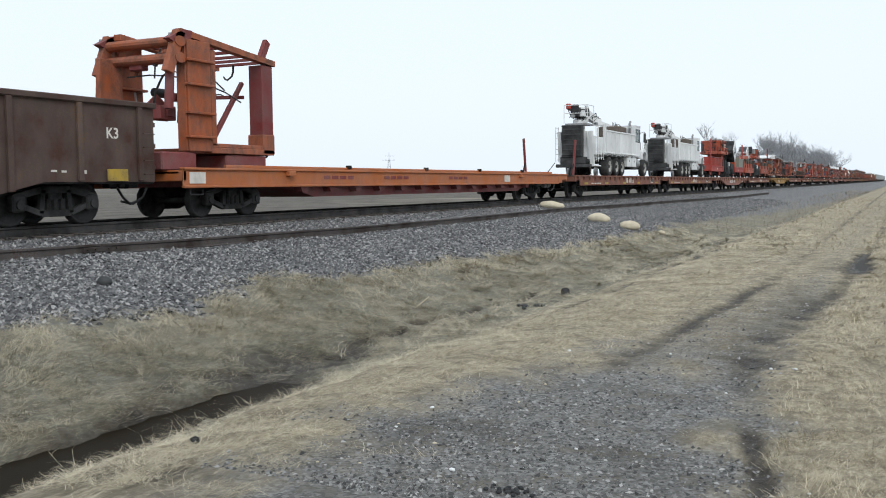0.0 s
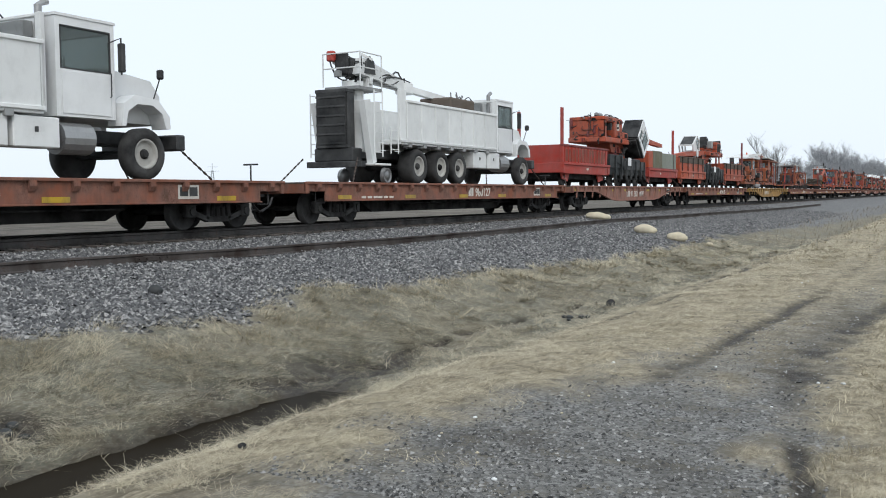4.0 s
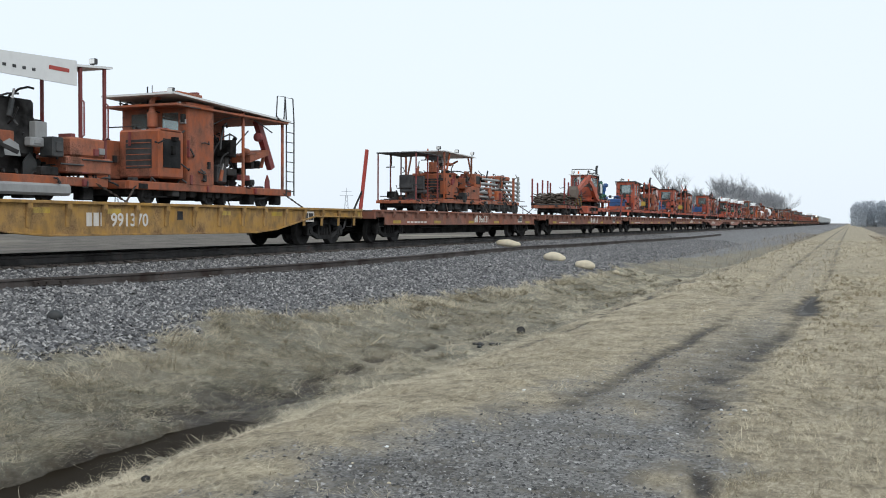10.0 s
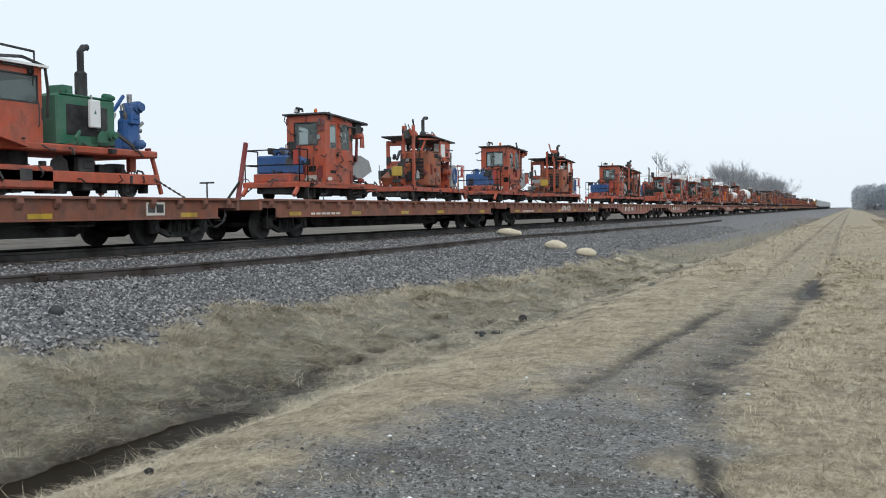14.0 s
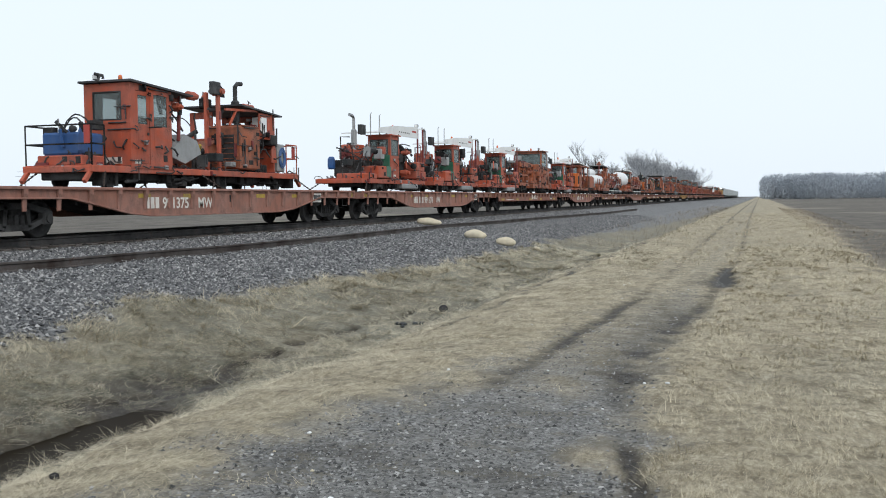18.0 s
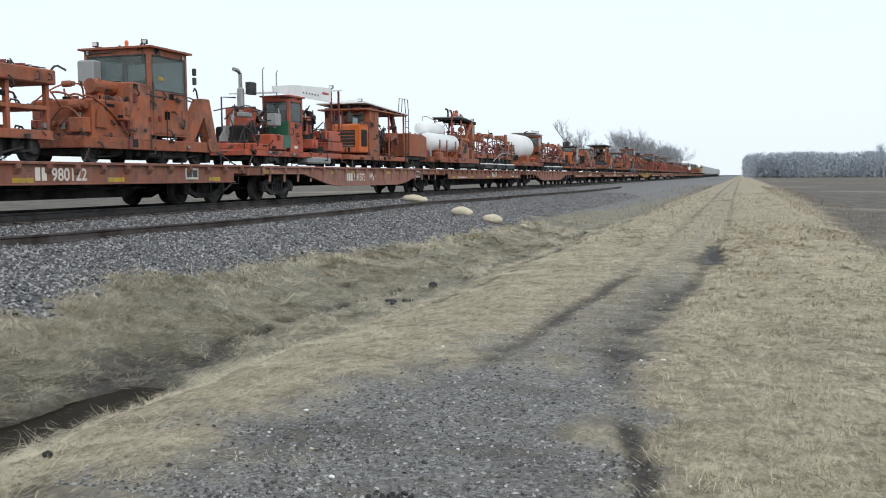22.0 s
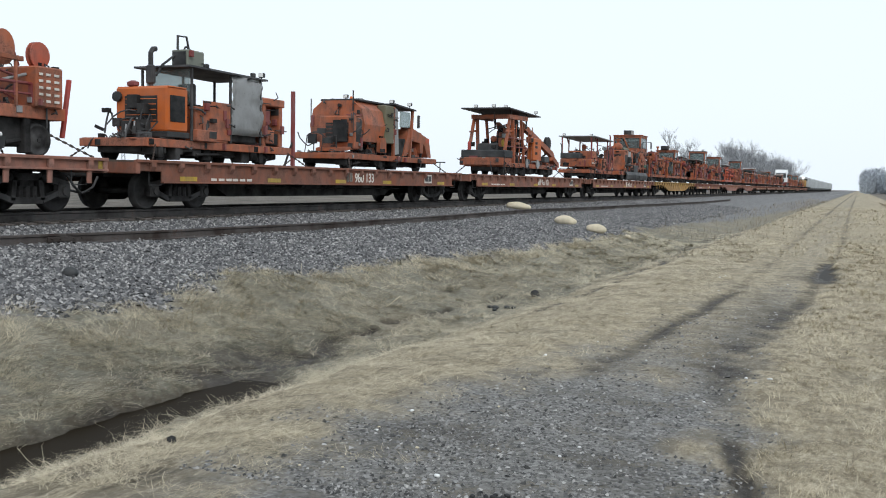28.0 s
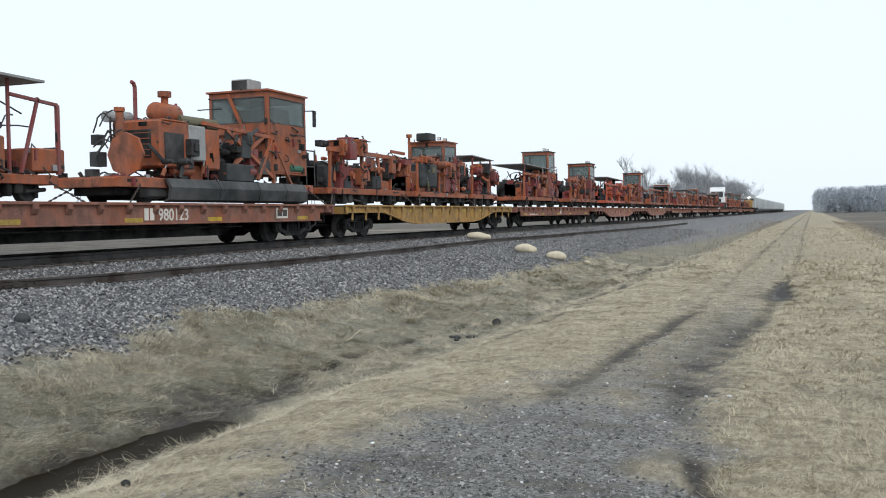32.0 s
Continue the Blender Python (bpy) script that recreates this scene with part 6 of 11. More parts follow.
    if th["category"] == "track machine":
        y0, y1 = min(q[2].y for q in faces) + 0.5, max(q[3].y for q in faces) - 0.5
        top = min(1.7, max(q[3].z for q in faces) * 0.62)
        # dark boxes and tubes added so the inside looks dense and unlit
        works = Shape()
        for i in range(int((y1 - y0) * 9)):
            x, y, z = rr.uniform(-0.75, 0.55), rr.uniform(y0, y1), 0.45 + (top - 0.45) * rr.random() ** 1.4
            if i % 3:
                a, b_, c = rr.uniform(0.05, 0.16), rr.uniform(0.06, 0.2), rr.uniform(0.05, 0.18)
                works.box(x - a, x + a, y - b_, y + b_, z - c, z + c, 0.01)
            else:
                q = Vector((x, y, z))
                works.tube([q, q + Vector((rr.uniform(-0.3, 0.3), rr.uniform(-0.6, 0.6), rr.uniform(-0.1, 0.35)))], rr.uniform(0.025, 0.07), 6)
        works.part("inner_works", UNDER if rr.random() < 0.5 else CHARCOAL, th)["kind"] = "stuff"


DRESSED = {m.name for m in (ORANGE, REDOR, RED, DEEPRED, OLIVE, GREYGREEN)}
PLAIN_PARTS = {"canopy", "cab_roof", "canopy_post", "ladder_frame", "rung", "hand_rail", "rail_post", "label_plate", "hydraulic_hose", "grille_slat", "post", "brace"}


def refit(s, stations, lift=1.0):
    """Warp a machine to fit the camera's view: each pair takes a length from its head to its fitted place."""
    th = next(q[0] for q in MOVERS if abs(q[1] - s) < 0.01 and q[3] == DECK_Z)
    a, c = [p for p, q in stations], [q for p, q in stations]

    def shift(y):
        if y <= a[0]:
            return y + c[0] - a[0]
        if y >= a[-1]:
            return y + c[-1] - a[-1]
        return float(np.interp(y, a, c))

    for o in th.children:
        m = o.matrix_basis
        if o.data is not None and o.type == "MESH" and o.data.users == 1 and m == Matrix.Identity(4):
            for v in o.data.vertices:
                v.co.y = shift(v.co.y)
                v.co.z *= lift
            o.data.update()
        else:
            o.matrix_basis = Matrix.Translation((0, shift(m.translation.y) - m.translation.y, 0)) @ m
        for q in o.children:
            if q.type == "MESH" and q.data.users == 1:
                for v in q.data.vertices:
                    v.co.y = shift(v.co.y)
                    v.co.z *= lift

# ---- loads, from the head of the train to its tail ----
def gantry(s):
    """Tall orange portal frame: two ladder-backed side plates, cross beams on top, a folded dark wing."""
    th = thing("gantry_frame", "tall orange steel gantry frame with ladder rungs and folded arms", "machine frame")
    for side in (1, -1):
        x = side * 1.05
        b = Shape().box(x - 0.05, x + 0.0, 0.6, 1.15, 0.45, 3.0).box(x - 0.32, x - 0.05, 1.10, 1.16, 0.45, 3.0).box(x - 0.32, x - 0.05, 0.58, 0.64, 0.45, 3.0)
        b.part("side_column", ORANGE, th)
        for z in (0.75, 1.3, 1.95, 2.5):
            Shape().box(x - 0.06, x + 0.10, 0.55, 1.2, z, z + 0.06).part("step_rung", ORANGE, th)
        Shape().bar((x - 0.1, 0.2, 2.2), (x - 0.1, 0.5, 3.15), 0.16, 0.2).part("lift_arm", ORANGE, th)
        Shape().tube([(x - 0.2, 0.30, 1.4), (x - 0.2, 0.35, 2.3)], 0.085, 10).part("lift_ram", DEEPRED, th)
        Shape().tube([(x - 0.2, 0.35, 2.3), (x - 0.2, 0.38, 3.1)], 0.04, 8).part("ram_rod", STEEL, th)
        Shape().prism([(0.2, 2.95), (0.55, 3.2), (0.75, 3.2), (0.7, 3.0), (0.4, 2.85)], "x", x - 0.2, x - 0.02).part("hook_plate", DEEPRED, th)
    for z in (2.92, 2.55):
        Shape().tube([(-1.1, 0.45, z), (1.05, 0.45, z)], 0.12, 12).part("cross_tube", ORANGE, th)
    Shape().prism([(0.5, 3.08), (3.4, 2.72), (3.4, 2.86), (0.5, 3.22)], "x", 0.80, 1.02).part("top_beam", ORANGE, th)
    Shape().prism([(0.5, 3.08), (3.4, 2.72), (3.4, 2.86), (0.5, 3.22)], "x", -1.02, -0.80).part("top_beam", ORANGE, th)
    for i in range(7):
        y = 0.9 + i * 0.36
        Shape().bar((-0.8, y, 3.12 - 0.124 * (y - 0.5)), (0.8, y, 3.12 - 0.124 * (y - 0.5)), 0.07).part("top_rung", DEEPRED, th)
    Shape().box(-1.02, 1.0, 1.16, 3.3, 0.42, 0.56).part("base_beam", ORANGE, th)
    Shape().box(0.82, 0.98, 1.16, 3.3, 0.56, 0.66).part("base_beam", ORANGE, th)
    Shape().box(0.86, 0.98, 1.2, 1.34, 0.6, 2.86).part("inner_post", ORANGE, th)
    Shape().box(0.55, 0.98, 2.85, 3.32, 0.50, 2.72, 0.02).part("rear_column", DEEPRED, th, "dark red rear column with orange foot")
    Shape().box(0.5, 1.0, 2.83, 3.34, 0.44, 0.95, 0.02).part("column_foot", ORANGE, th)
    Shape().prism([(1.5, 1.9), (1.9, 2.1), (2.6, 1.0), (2.0, 1.0)], "x", -0.5, -0.42).part("folded_wing", DEEPRED, th, "folded dark red wing plate")
    Shape().bar((-0.8, 1.6, 1.85), (0.2, 3.1, 1.95), 0.09).bar((0.2, 1.8, 0.6), (0.3, 2.9, 2.3), 0.1).part("brace", DEEPRED, th)
    Shape().bar((-0.95, 3.1, 0.5), (-0.95, 3.1, 2.75), 0.2).part("rear_post", DEEPRED, th)
    Shape().bar((0.9, 2.9, 2.85), (0.9, 3.2, 3.35), 0.12, 0.2).part("top_hook", DEEPRED, th)
    Shape().box(-1.0, -0.86, 0.0, 0.55, 1.1, 2.6).part("panel", ORANGE, th)
    Shape().box(-0.7, 0.4, 0.45, 0.55, 1.2, 1.5).part("cross_plate", DEEPRED, th)
    Shape().box(-1.0, 1.0, -0.1, 0.8, 0.0, 0.42, 0.03).part("support_block", DEEPRED, th)
    Shape().box(-0.95, 0.95, 1.6, 3.0, 0.0, 0.40, 0.03).part("support_block", DEEPRED, th)
    gear(th, 12, -0.8, 0.5, 0.4, 0.9, 1.2, 2.7, 5, (DEEPRED, CHARCOAL, ORANGE))
    hoses(th, 9, -0.8, 0.8, 0.3, 3.1, 0.7, 2.9, 6, HOSE, 0.018, 0.3)
    hoses(th, 4, 0.8, 1.0, 2.9, 3.4, 0.6, 0.9, 7, HOSE, 0.02, 0.3)
    return load(th, s)


gantry(16.5)


def tyre(th, x, y, r, w):
    side = 1 if x > 0 else -1
    ring = [(r * 0.58, -w / 2), (r * 0.92, -w / 2), (r, -w * 0.34), (r, w * 0.34), (r * 0.92, w / 2), (r * 0.60, w / 2), (r * 0.58, w / 2 - 0.14), (0.02, w / 2 - 0.14)]
    turn = TURN_X if side > 0 else Matrix.Rotation(-math.pi / 2, 4, "Y")
    o = Shape().lathe(ring, Matrix.Translation((x, y, r)) @ turn, 28).part("tyre", RUBBER, th, "", True)
    m = Matrix.Translation((x + side * w * 0.5, y, r)) @ (TURN_X if side > 0 else Matrix.Rotation(-math.pi / 2, 4, "Y"))
    rim = Shape().lathe([(0.02, -0.11), (r * 0.34, -0.11), (r * 0.44, -0.12), (r * 0.50, -0.03), (r * 0.58, -0.005), (r * 0.60, -0.03), (r * 0.60, -0.09)], m, 24).part("wheel_rim", GREYRIM, o, "dusty grey dished steel rim", True)
    Shape().lathe([(0.02, -0.02), (r * 0.13, -0.02), (r * 0.19, -0.06), (r * 0.2, -0.11)], m, 14).part("hub", UNDER, o, "dark greasy hub")


def boom_truck(s):
    """White conventional truck, cab towards the tail, stake-side body, knuckle boom and black cage at the rear."""
    th = thing("boom_truck", "white six-wheel boom truck with high steel side body, chained down", "truck", "boom trucks on flat cars")
    R = 0.52
    for y in (3.1, 4.47, 5.75):
        for side in (1, -1):
            tyre(th, side * 1.0, y, R, 0.30) if y > 5 else tyre(th, side * 0.95, y, R, 0.5)
    for side in (1, -1):
        tyre(th, side * 1.02, 10.75, R, 0.30)
    b = Shape()
    for side in (1, -1):
        b.box(side * 0.36, side * 0.46, 0.6, 11.6, 0.72, 0.98)
    for y in (1.2, 3.1, 4.47, 5.75, 8, 10.75):
        b.box(-0.36, 0.36, y - 0.06, y + 0.06, 0.76, 0.94)
    b.part("ladder_frame", BLACK, th)
    for y in (3.1, 4.47, 5.75, 10.75):
        Shape().tube([(-0.85, y, R), (0.85, y, R)], 0.09, 8).part("axle", BLACK, th)
    # body
    y0, y1, z0, z1 = 2.0, 8.35, 1.28, 2.42
    Shape().box(-1.22, 1.22, y0, y1, z0 - 0.14, z0).part("body_floor", WHITE, th)
    for side in (1, -1):
        n = 7
        for i in range(n):
            a, c = y0 + 0.35 + (y1 - y0 - 0.4) * i / n, y0 + 0.35 + (y1 - y0 - 0.4) * (i + 1) / n
            Shape().box(side * 1.20, side * 1.23, a + 0.015, c - 0.015, z0, z1 - 0.02, 0.004).part("side_panel", WHITE, th)
            Shape().box(side * 1.22, side * 1.26, a - 0.025, a + 0.025, z0 - 0.1, z1).part("side_stake", WHITE, th)
            Shape().box(side * 1.0, side * 1.25, a + 0.1, a + 0.28, z0 - 0.22, z0 - 0.10).part("stake_bracket", GREY, th)
        Shape().box(side * 1.20, side * 1.27, y0 + 0.3, y1, z1 - 0.05, z1 + 0.03).part("top_rail", WHITE, th)
        Shape().box(side * 1.20, side * 1.27, y0, y1, z0 - 0.08, z0 - 0.0).part("rub_rail", WHITE, th)
        Shape().box(side * 1.12, side * 1.22, y0, y0 + 0.35, z0 - 0.1, 2.75).part("rear_post", WHITE, th)
        Shape().box(side * 1.05, side * 1.20, y1 - 0.02, y1 + 0.08, z0 - 0.1, 2.95).part("headboard_post", WHITE, th)
    Shape().box(-1.2, 1.2, y1, y1 + 0.05, z0, 2.5).part("headboard", WHITE, th)
    Shape().box(-1.1, 1.1, y1 + 0.0, y1 + 0.06, 2.88, 2.94).part("headboard_bar", WHITE, th)
    Shape().box(-0.2, 1.0, y1 - 2.9, y1 - 1.2, 2.25, 2.82, 0.05).part("clamshell_bucket", SCRAP, th, "rusty brown clamshell bucket lying in the body")
    # rear pedestal, cage and boom
    Shape().box(-0.6, 0.6, 0.9, 1.9, 0.9, 2.35).part("pedestal", WHITE, th)
    Shape().box(-0.62, 0.40, 0.40, 0.46, 1.05, 2.6).part("rear_grille", GRILLE, th, "black mesh guard at the rear")
    for i in range(6):
        Shape().box(-0.62, 0.40, 0.38, 0.40, 1.1 + 0.26 * i, 1.15 + 0.26 * i, 0.004).part("grille_bar", BLACK, th)
    Shape().box(-0.66, 0.44, 0.40, 0.8, 1.0, 1.1).box(-0.66, 0.44, 0.40, 0.8, 2.55, 2.65).box(-0.66, -0.61, 0.46, 0.8, 1.1, 2.55).box(0.39, 0.44, 0.46, 0.8, 1.1, 2.55).part("cage_frame", BLACK, th)
    Shape().box(-0.6, 0.38, 0.47, 0.8, 1.11, 2.5).part("oil_tank", BLACK, th)
    Shape().box(-0.95, 0.95, 0.35, 0.6, 0.45, 0.62).part("rear_bumper", BLACK, th)
    Shape().box(-0.75, 0.6, 0.45, 0.95, 0.62, 1.0, 0.03).part("rear_block", BLACK, th)
    for side in (1, -1):
        ladder(th, side * 1.12, 1.0, 0.75, 2.6, 0.42, WHITE)
        Shape().prism([(0.55, 2.3), (0.85, 2.35), (1.15, 0.6), (0.95, 0.55)], "x", side * 0.75, side * 0.95).part("outrigger_leg", WHITE, th)
        Shape().box(side * 0.6, side * 1.15, 0.8, 1.6, 0.5, 0.56).part("step_plate", WHITE, th)
        ladder(th, side * 1.18, 1.75, 0.85, 1.6, 0.4, WHITE)
    deck_wheel(th, 0.78, 1.9, 0.23, STEEL)
    deck_wheel(th, -0.78, 1.9, 0.23, STEEL)
    Shape().tube([(0, 1.35, 2.3), (0, 1.35, 2.95)], 0.32, 14).part("slew_post", WHITE, th)
    Shape().box(-0.6, 0.6, 0.8, 2.0, 2.66, 2.76).part("operator_platform", GREY, th)
    handrail(th, [(-0.65, 0.8), (0.65, 0.8), (0.65, 1.9)], 2.76, 3.7, WHITE, 0.02)
    Shape().box(-0.35, 0.1, 0.95, 1.4, 3.1, 3.3, 0.05).box(-0.35, 0.1, 0.95, 1.05, 3.3, 3.75, 0.05).part("operator_seat", SEATBLACK, th)
    Shape().box(-0.55, -0.3, 0.8, 1.0, 3.5, 3.8, 0.04).part("control_box", RED, th)
    gear(th, 14, -0.5, 0.45, 0.85, 1.8, 2.85, 3.6, 31, (CHARCOAL, BLACK, WHITE, GREY))
    hoses(th, 8, -0.5, 0.5, 0.8, 2.0, 2.8, 3.7, 32, HOSE, 0.022)
    Shape().prism([(1.2, 3.15), (1.4, 3.62), (3.9, 3.12), (3.9, 2.86)], "x", 0.05, 0.37).part("main_boom", WHITE, th)
    Shape().box(0.0, 0.42, 3.6, 4.1, 2.78, 3.18, 0.05).part("knuckle", WHITE, th)
    Shape().bar((0.2, 4.0, 2.98), (0.2, 7.6, 2.78), 0.2, 0.2).part("jib_boom", WHITE, th)
    Shape().tube([(0.2, 1.7, 3.0), (0.2, 3.7, 2.92)], 0.07, 8).part("boom_ram", STEEL, th)
    hoses(th, 6, 0.3, 0.42, 2.2, 4.4, 3.0, 3.3, 33, HOSE, 0.02, 0.25)
    gear(th, 5, 0.1, 0.4, 6.9, 7.9, 2.7, 2.95, 34, (GREY, CHARCOAL, STEEL))
    hoses(th, 4, 0.0, 0.5, 6.6, 8.2, 2.75, 3.0, 35, HOSE, 0.02, 0.25)
    # tool boxes, cab and hood
    for y in (6.7, 7.75):
        o = Shape().box(0.65, 1.18, y, y + 0.95, 0.55, 1.1, 0.02).part("tool_box", WHITE, th)
        Shape().box(1.18, 1.19, y + 0.42, y + 0.5, 0.82, 0.92).part("latch", BLACK, o)
    Shape().tube([(0.9, 8.8, 0.75), (0.9, 9.5, 0.75)], 0.3, 16).part("fuel_tank", STEEL, th)
    cab(th, -1.05, 1.05, 8.75, 10.1, 1.15, 2.98, CLEANWHITE, 0.48, False, True, True, CLEANWHITE, None, 0.02)
    Shape().prism([(10.1, 1.15), (11.55, 1.15), (11.55, 1.75), (11.3, 2.05), (10.1, 2.2)], "x", -0.72, 0.72).part("hood", CLEANWHITE, th)
    for side in (1, -1):
        Shape().prism([(10.15, 1.05), (10.22, 1.5), (10.5, 1.68), (11.1, 1.62), (11.4, 1.3), (11.42, 1.05), (11.3, 1.05), (11.2, 1.35), (10.95, 1.5), (10.55, 1.5), (10.32, 1.35), (10.25, 1.05)], "x", side * 0.75, side * 1.16).part("front_fender", CLEANWHITE, th)
        Shape().tube([(side * 1.08, 9.9, 2.6), (side * 1.35, 10.0, 2.7), (side * 1.35, 10.0, 2.0)], 0.018, 5).box(side * 1.28, side * 1.42, 9.96, 10.06, 2.05, 2.6, 0.02).part("wing_mirror", BLACK, th)
        Shape().tube([(side * 1.0, 11.1, 1.6), (side * 1.12, 11.2, 2.1)], 0.014, 5).box(side * 1.04, side * 1.2, 11.15, 11.25, 2.05, 2.25, 0.03).part("fender_mirror", BLACK, th)
    Shape().box(-1.15, 1.15, 11.6, 11.85, 0.62, 0.95, 0.03).part("front_bumper", BLACK, th)
    Shape().tube([(0.78, 8.62, 1.2), (0.78, 8.62, 3.15), (0.78, 8.8, 3.25)], 0.07, 10).part("exhaust_stack", STEEL, th)
    Shape().box(-0.5, 0.5, 8.5, 8.72, 1.3, 2.9).part("air_cleaner", GREY, th)
    chains(th, 0.2, 11.8, 1.1, 0.7)
    return load(th, s)


first_truck = boom_truck(48.8)
# stretched and raised to fit the camera's view
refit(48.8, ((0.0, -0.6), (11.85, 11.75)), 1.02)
second = copy_thing(first_truck, pose(0, 0, 0))
load(second, 67.9)


def tall_cab_truck(s):
    """White tall-cab road truck facing the head of the train, on rubber tyres."""
    th = thing("truck", "white tall-cab truck on a rusty chassis facing the head end", "truck")
    for y in (1.2, 5.2, 6.4):
        for side in (1, -1):
            tyre(th, side * 1.0, y, 0.52, 0.3)
    Shape().box(-0.45, 0.45, 0.2, 7.4, 0.75, 1.05).part("ladder_frame", DEEPRED, th)
    Shape().box(-1.2, 1.2, 0.0, 0.25, 0.5, 0.95, 0.04).part("front_bumper", DEEPRED, th)
    Shape().prism([(0.15, 1.15), (0.15, 2.0), (0.35, 3.2), (0.75, 3.75), (2.5, 3.85), (2.5, 1.15)], "x", -1.22, 1.22).part("cab_body", CLEANWHITE, th)
    Shape().prism([(0.11, 2.05), (0.29, 3.05), (0.36, 3.05), (0.18, 2.05)], "x", -1.02, 1.02).part("windscreen", CHARCOAL, th)
    for side in (1, -1):
        Shape().box(side * 1.2, side * 1.24, 0.75, 1.6, 2.1, 2.95, 0.01).part("side_window", CHARCOAL, th)
        Shape().box(side * 1.28, side * 1.42, 0.3, 0.4, 2.1, 2.7, 0.02).tube([(side * 1.2, 0.5, 2.6), (side * 1.35, 0.35, 2.6)], 0.02, 5).part("wing_mirror", BLACK, th)
    Shape().box(-0.7, 0.7, 0.11, 0.15, 1.2, 1.8).part("grille", BLACK, th)
    Shape().box(-1.1, 1.1, 2.7, 7.4, 1.1, 2.3, 0.03).part("body", ORANGE, th)
    return load(th, s)


tall_cab_truck(535.0)


def tub(s, ln, mat, rim_mat, label, posts=(), ribs=True, box=False, h=1.75):
    """Steel tub cart on rail wheels: flared tub with a ribbed side over a deep frame."""
    th = thing("tub_cart", label, "rail cart", "tub carts")
    z1 = h
    for side in (1, -1):
        Shape().prism([(0.12, 0.95), (ln - 0.12, 0.95), (ln, z1), (0.0, z1)], "x", side * 0.98, side * 1.02).part("side_wall", mat, th)
        Shape().box(side * 0.95, side * 1.07, -0.03, ln + 0.03, z1 - 0.06, z1 + 0.02).part("rim", rim_mat, th)
        Shape().box(side * 0.9, side * 1.08, 0.0, ln, 0.52, 0.98, 0.015).part("frame_beam", mat, th)
        Shape().box(side * 1.0, side * 1.14, -0.06, ln + 0.06, 0.90, 1.0, 0.01).part("frame_lip", mat, th)
        if rim_mat is SCRAP:
            Shape().box(side * 1.02, side * 1.05, 0.06, ln - 0.06, z1 - 0.36, z1 - 0.05, 0.006).part("side_board", SCRAP, th, "rusty brown side board")
            for i in range(5):
                y = 0.55 + (ln - 1.1) * i / 4
                Shape().box(side * 1.05, side * 1.09, y - 0.04, y + 0.04, 0.62, z1, 0.008).part("strap", UNDER, th, "dark binding strap")
        elif not box:
            Shape().prism([(0.35, 1.06), (ln - 0.5, 1.04), (ln - 0.4, z1 - 0.16), (ln * 0.5, z1 - 0.12), (0.3, z1 - 0.2)], "x", side * 1.02, side * 1.028).part("rusted_panel", RUSTRED, th, "side plate rusted through its red paint")
        if ribs and rim_mat is not SCRAP and not box:
            n = int(ln / 0.42)
            for i in range(n):
                y = 0.3 + (ln - 0.6) * i / (n - 1)
                Shape().box(side * 1.02, side * 1.055, y - 0.02, y + 0.02, 0.98, z1 - 0.05, 0.008).part("rib", mat, th)
        Shape().prism([(0.2, 0.55), (1.2, 0.55), (0.95, 0.2), (0.35, 0.3)], "x", side * 0.84, side * 0.9).part("axle_guard", mat, th)
        Shape().prism([(ln - 1.2, 0.55), (ln - 0.2, 0.55), (ln - 0.35, 0.3), (ln - 0.95, 0.2)], "x", side * 0.84, side * 0.9).part("axle_guard", mat, th)
    for y in (0.05, ln - 0.1):
        Shape().box(-1.0, 1.0, y, y + 0.04, 0.95, z1).part("end_wall", mat, th)
        Shape().box(-1.12, 1.12, y - 0.1, y + 0.12, 0.56, 0.98, 0.015).part("end_beam", mat, th)
    Shape().box(-0.97, 0.97, 0.1, ln - 0.1, 0.9, 0.96).part("tub_floor", UNDER, th)
    Shape().box(-0.7, 0.7, 0.3, ln - 0.3, 0.3, 0.6, 0.03).part("underframe", UNDER, th)
    for y in (0.75, ln - 0.75):
        for side in (1, -1):
            deck_wheel(th, side * 0.72, y, 0.26)
        Shape().tube([(-0.85, y, 0.26), (0.85, y, 0.26)], 0.06, 8).part("axle", UNDER, th)
    for x, y, z in posts:
        Shape().box(x - 0.06, x + 0.06, y - 0.06, y + 0.06, 0.9, z, 0.01).part("stake_post", RED if mat is RED else DEEPRED, th)
    if box:
        Shape().box(0.55, 1.06, ln * 0.20, ln * 0.58, 1.02, 1.98, 0.015).part("tool_chest", OLIVE, th, "olive-drab steel chest")
        Shape().box(0.55, 1.06, ln * 0.585, ln - 0.05, 1.02, 1.90, 0.015).part("tool_chest", GREYGREEN, th, "grey-green steel chest")
        Shape().box(-0.98, 0.5, 0.06, ln - 0.2, 1.0, 1.96, 0.02).part("inner_bin", REDOR, th)
        for x in (-0.8, -0.4, 0.0, 0.4, 0.8):
            Shape().box(x - 0.03, x + 0.03, 0.02, 0.06, 1.0, 1.95, 0.006).part("bin_rib", REDOR, th)
        Shape().box(0.5, 1.05, 0.1, ln * 0.19, 1.02, 1.94, 0.015).part("bin_end", REDOR, th)
    plates(th, 1.082, ln * 0.45, ln * 0.55, 0.7, 1)
    chains(th, 0.6, ln - 0.6, 1.0, 0.6)
    return load(th, s)


tub(82.9, 5.9, RED, DEEPRED, "red ribbed steel tub cart with two tall posts", [(1.0, 0.05, 3.3), (-0.98, 0.05, 3.2)])


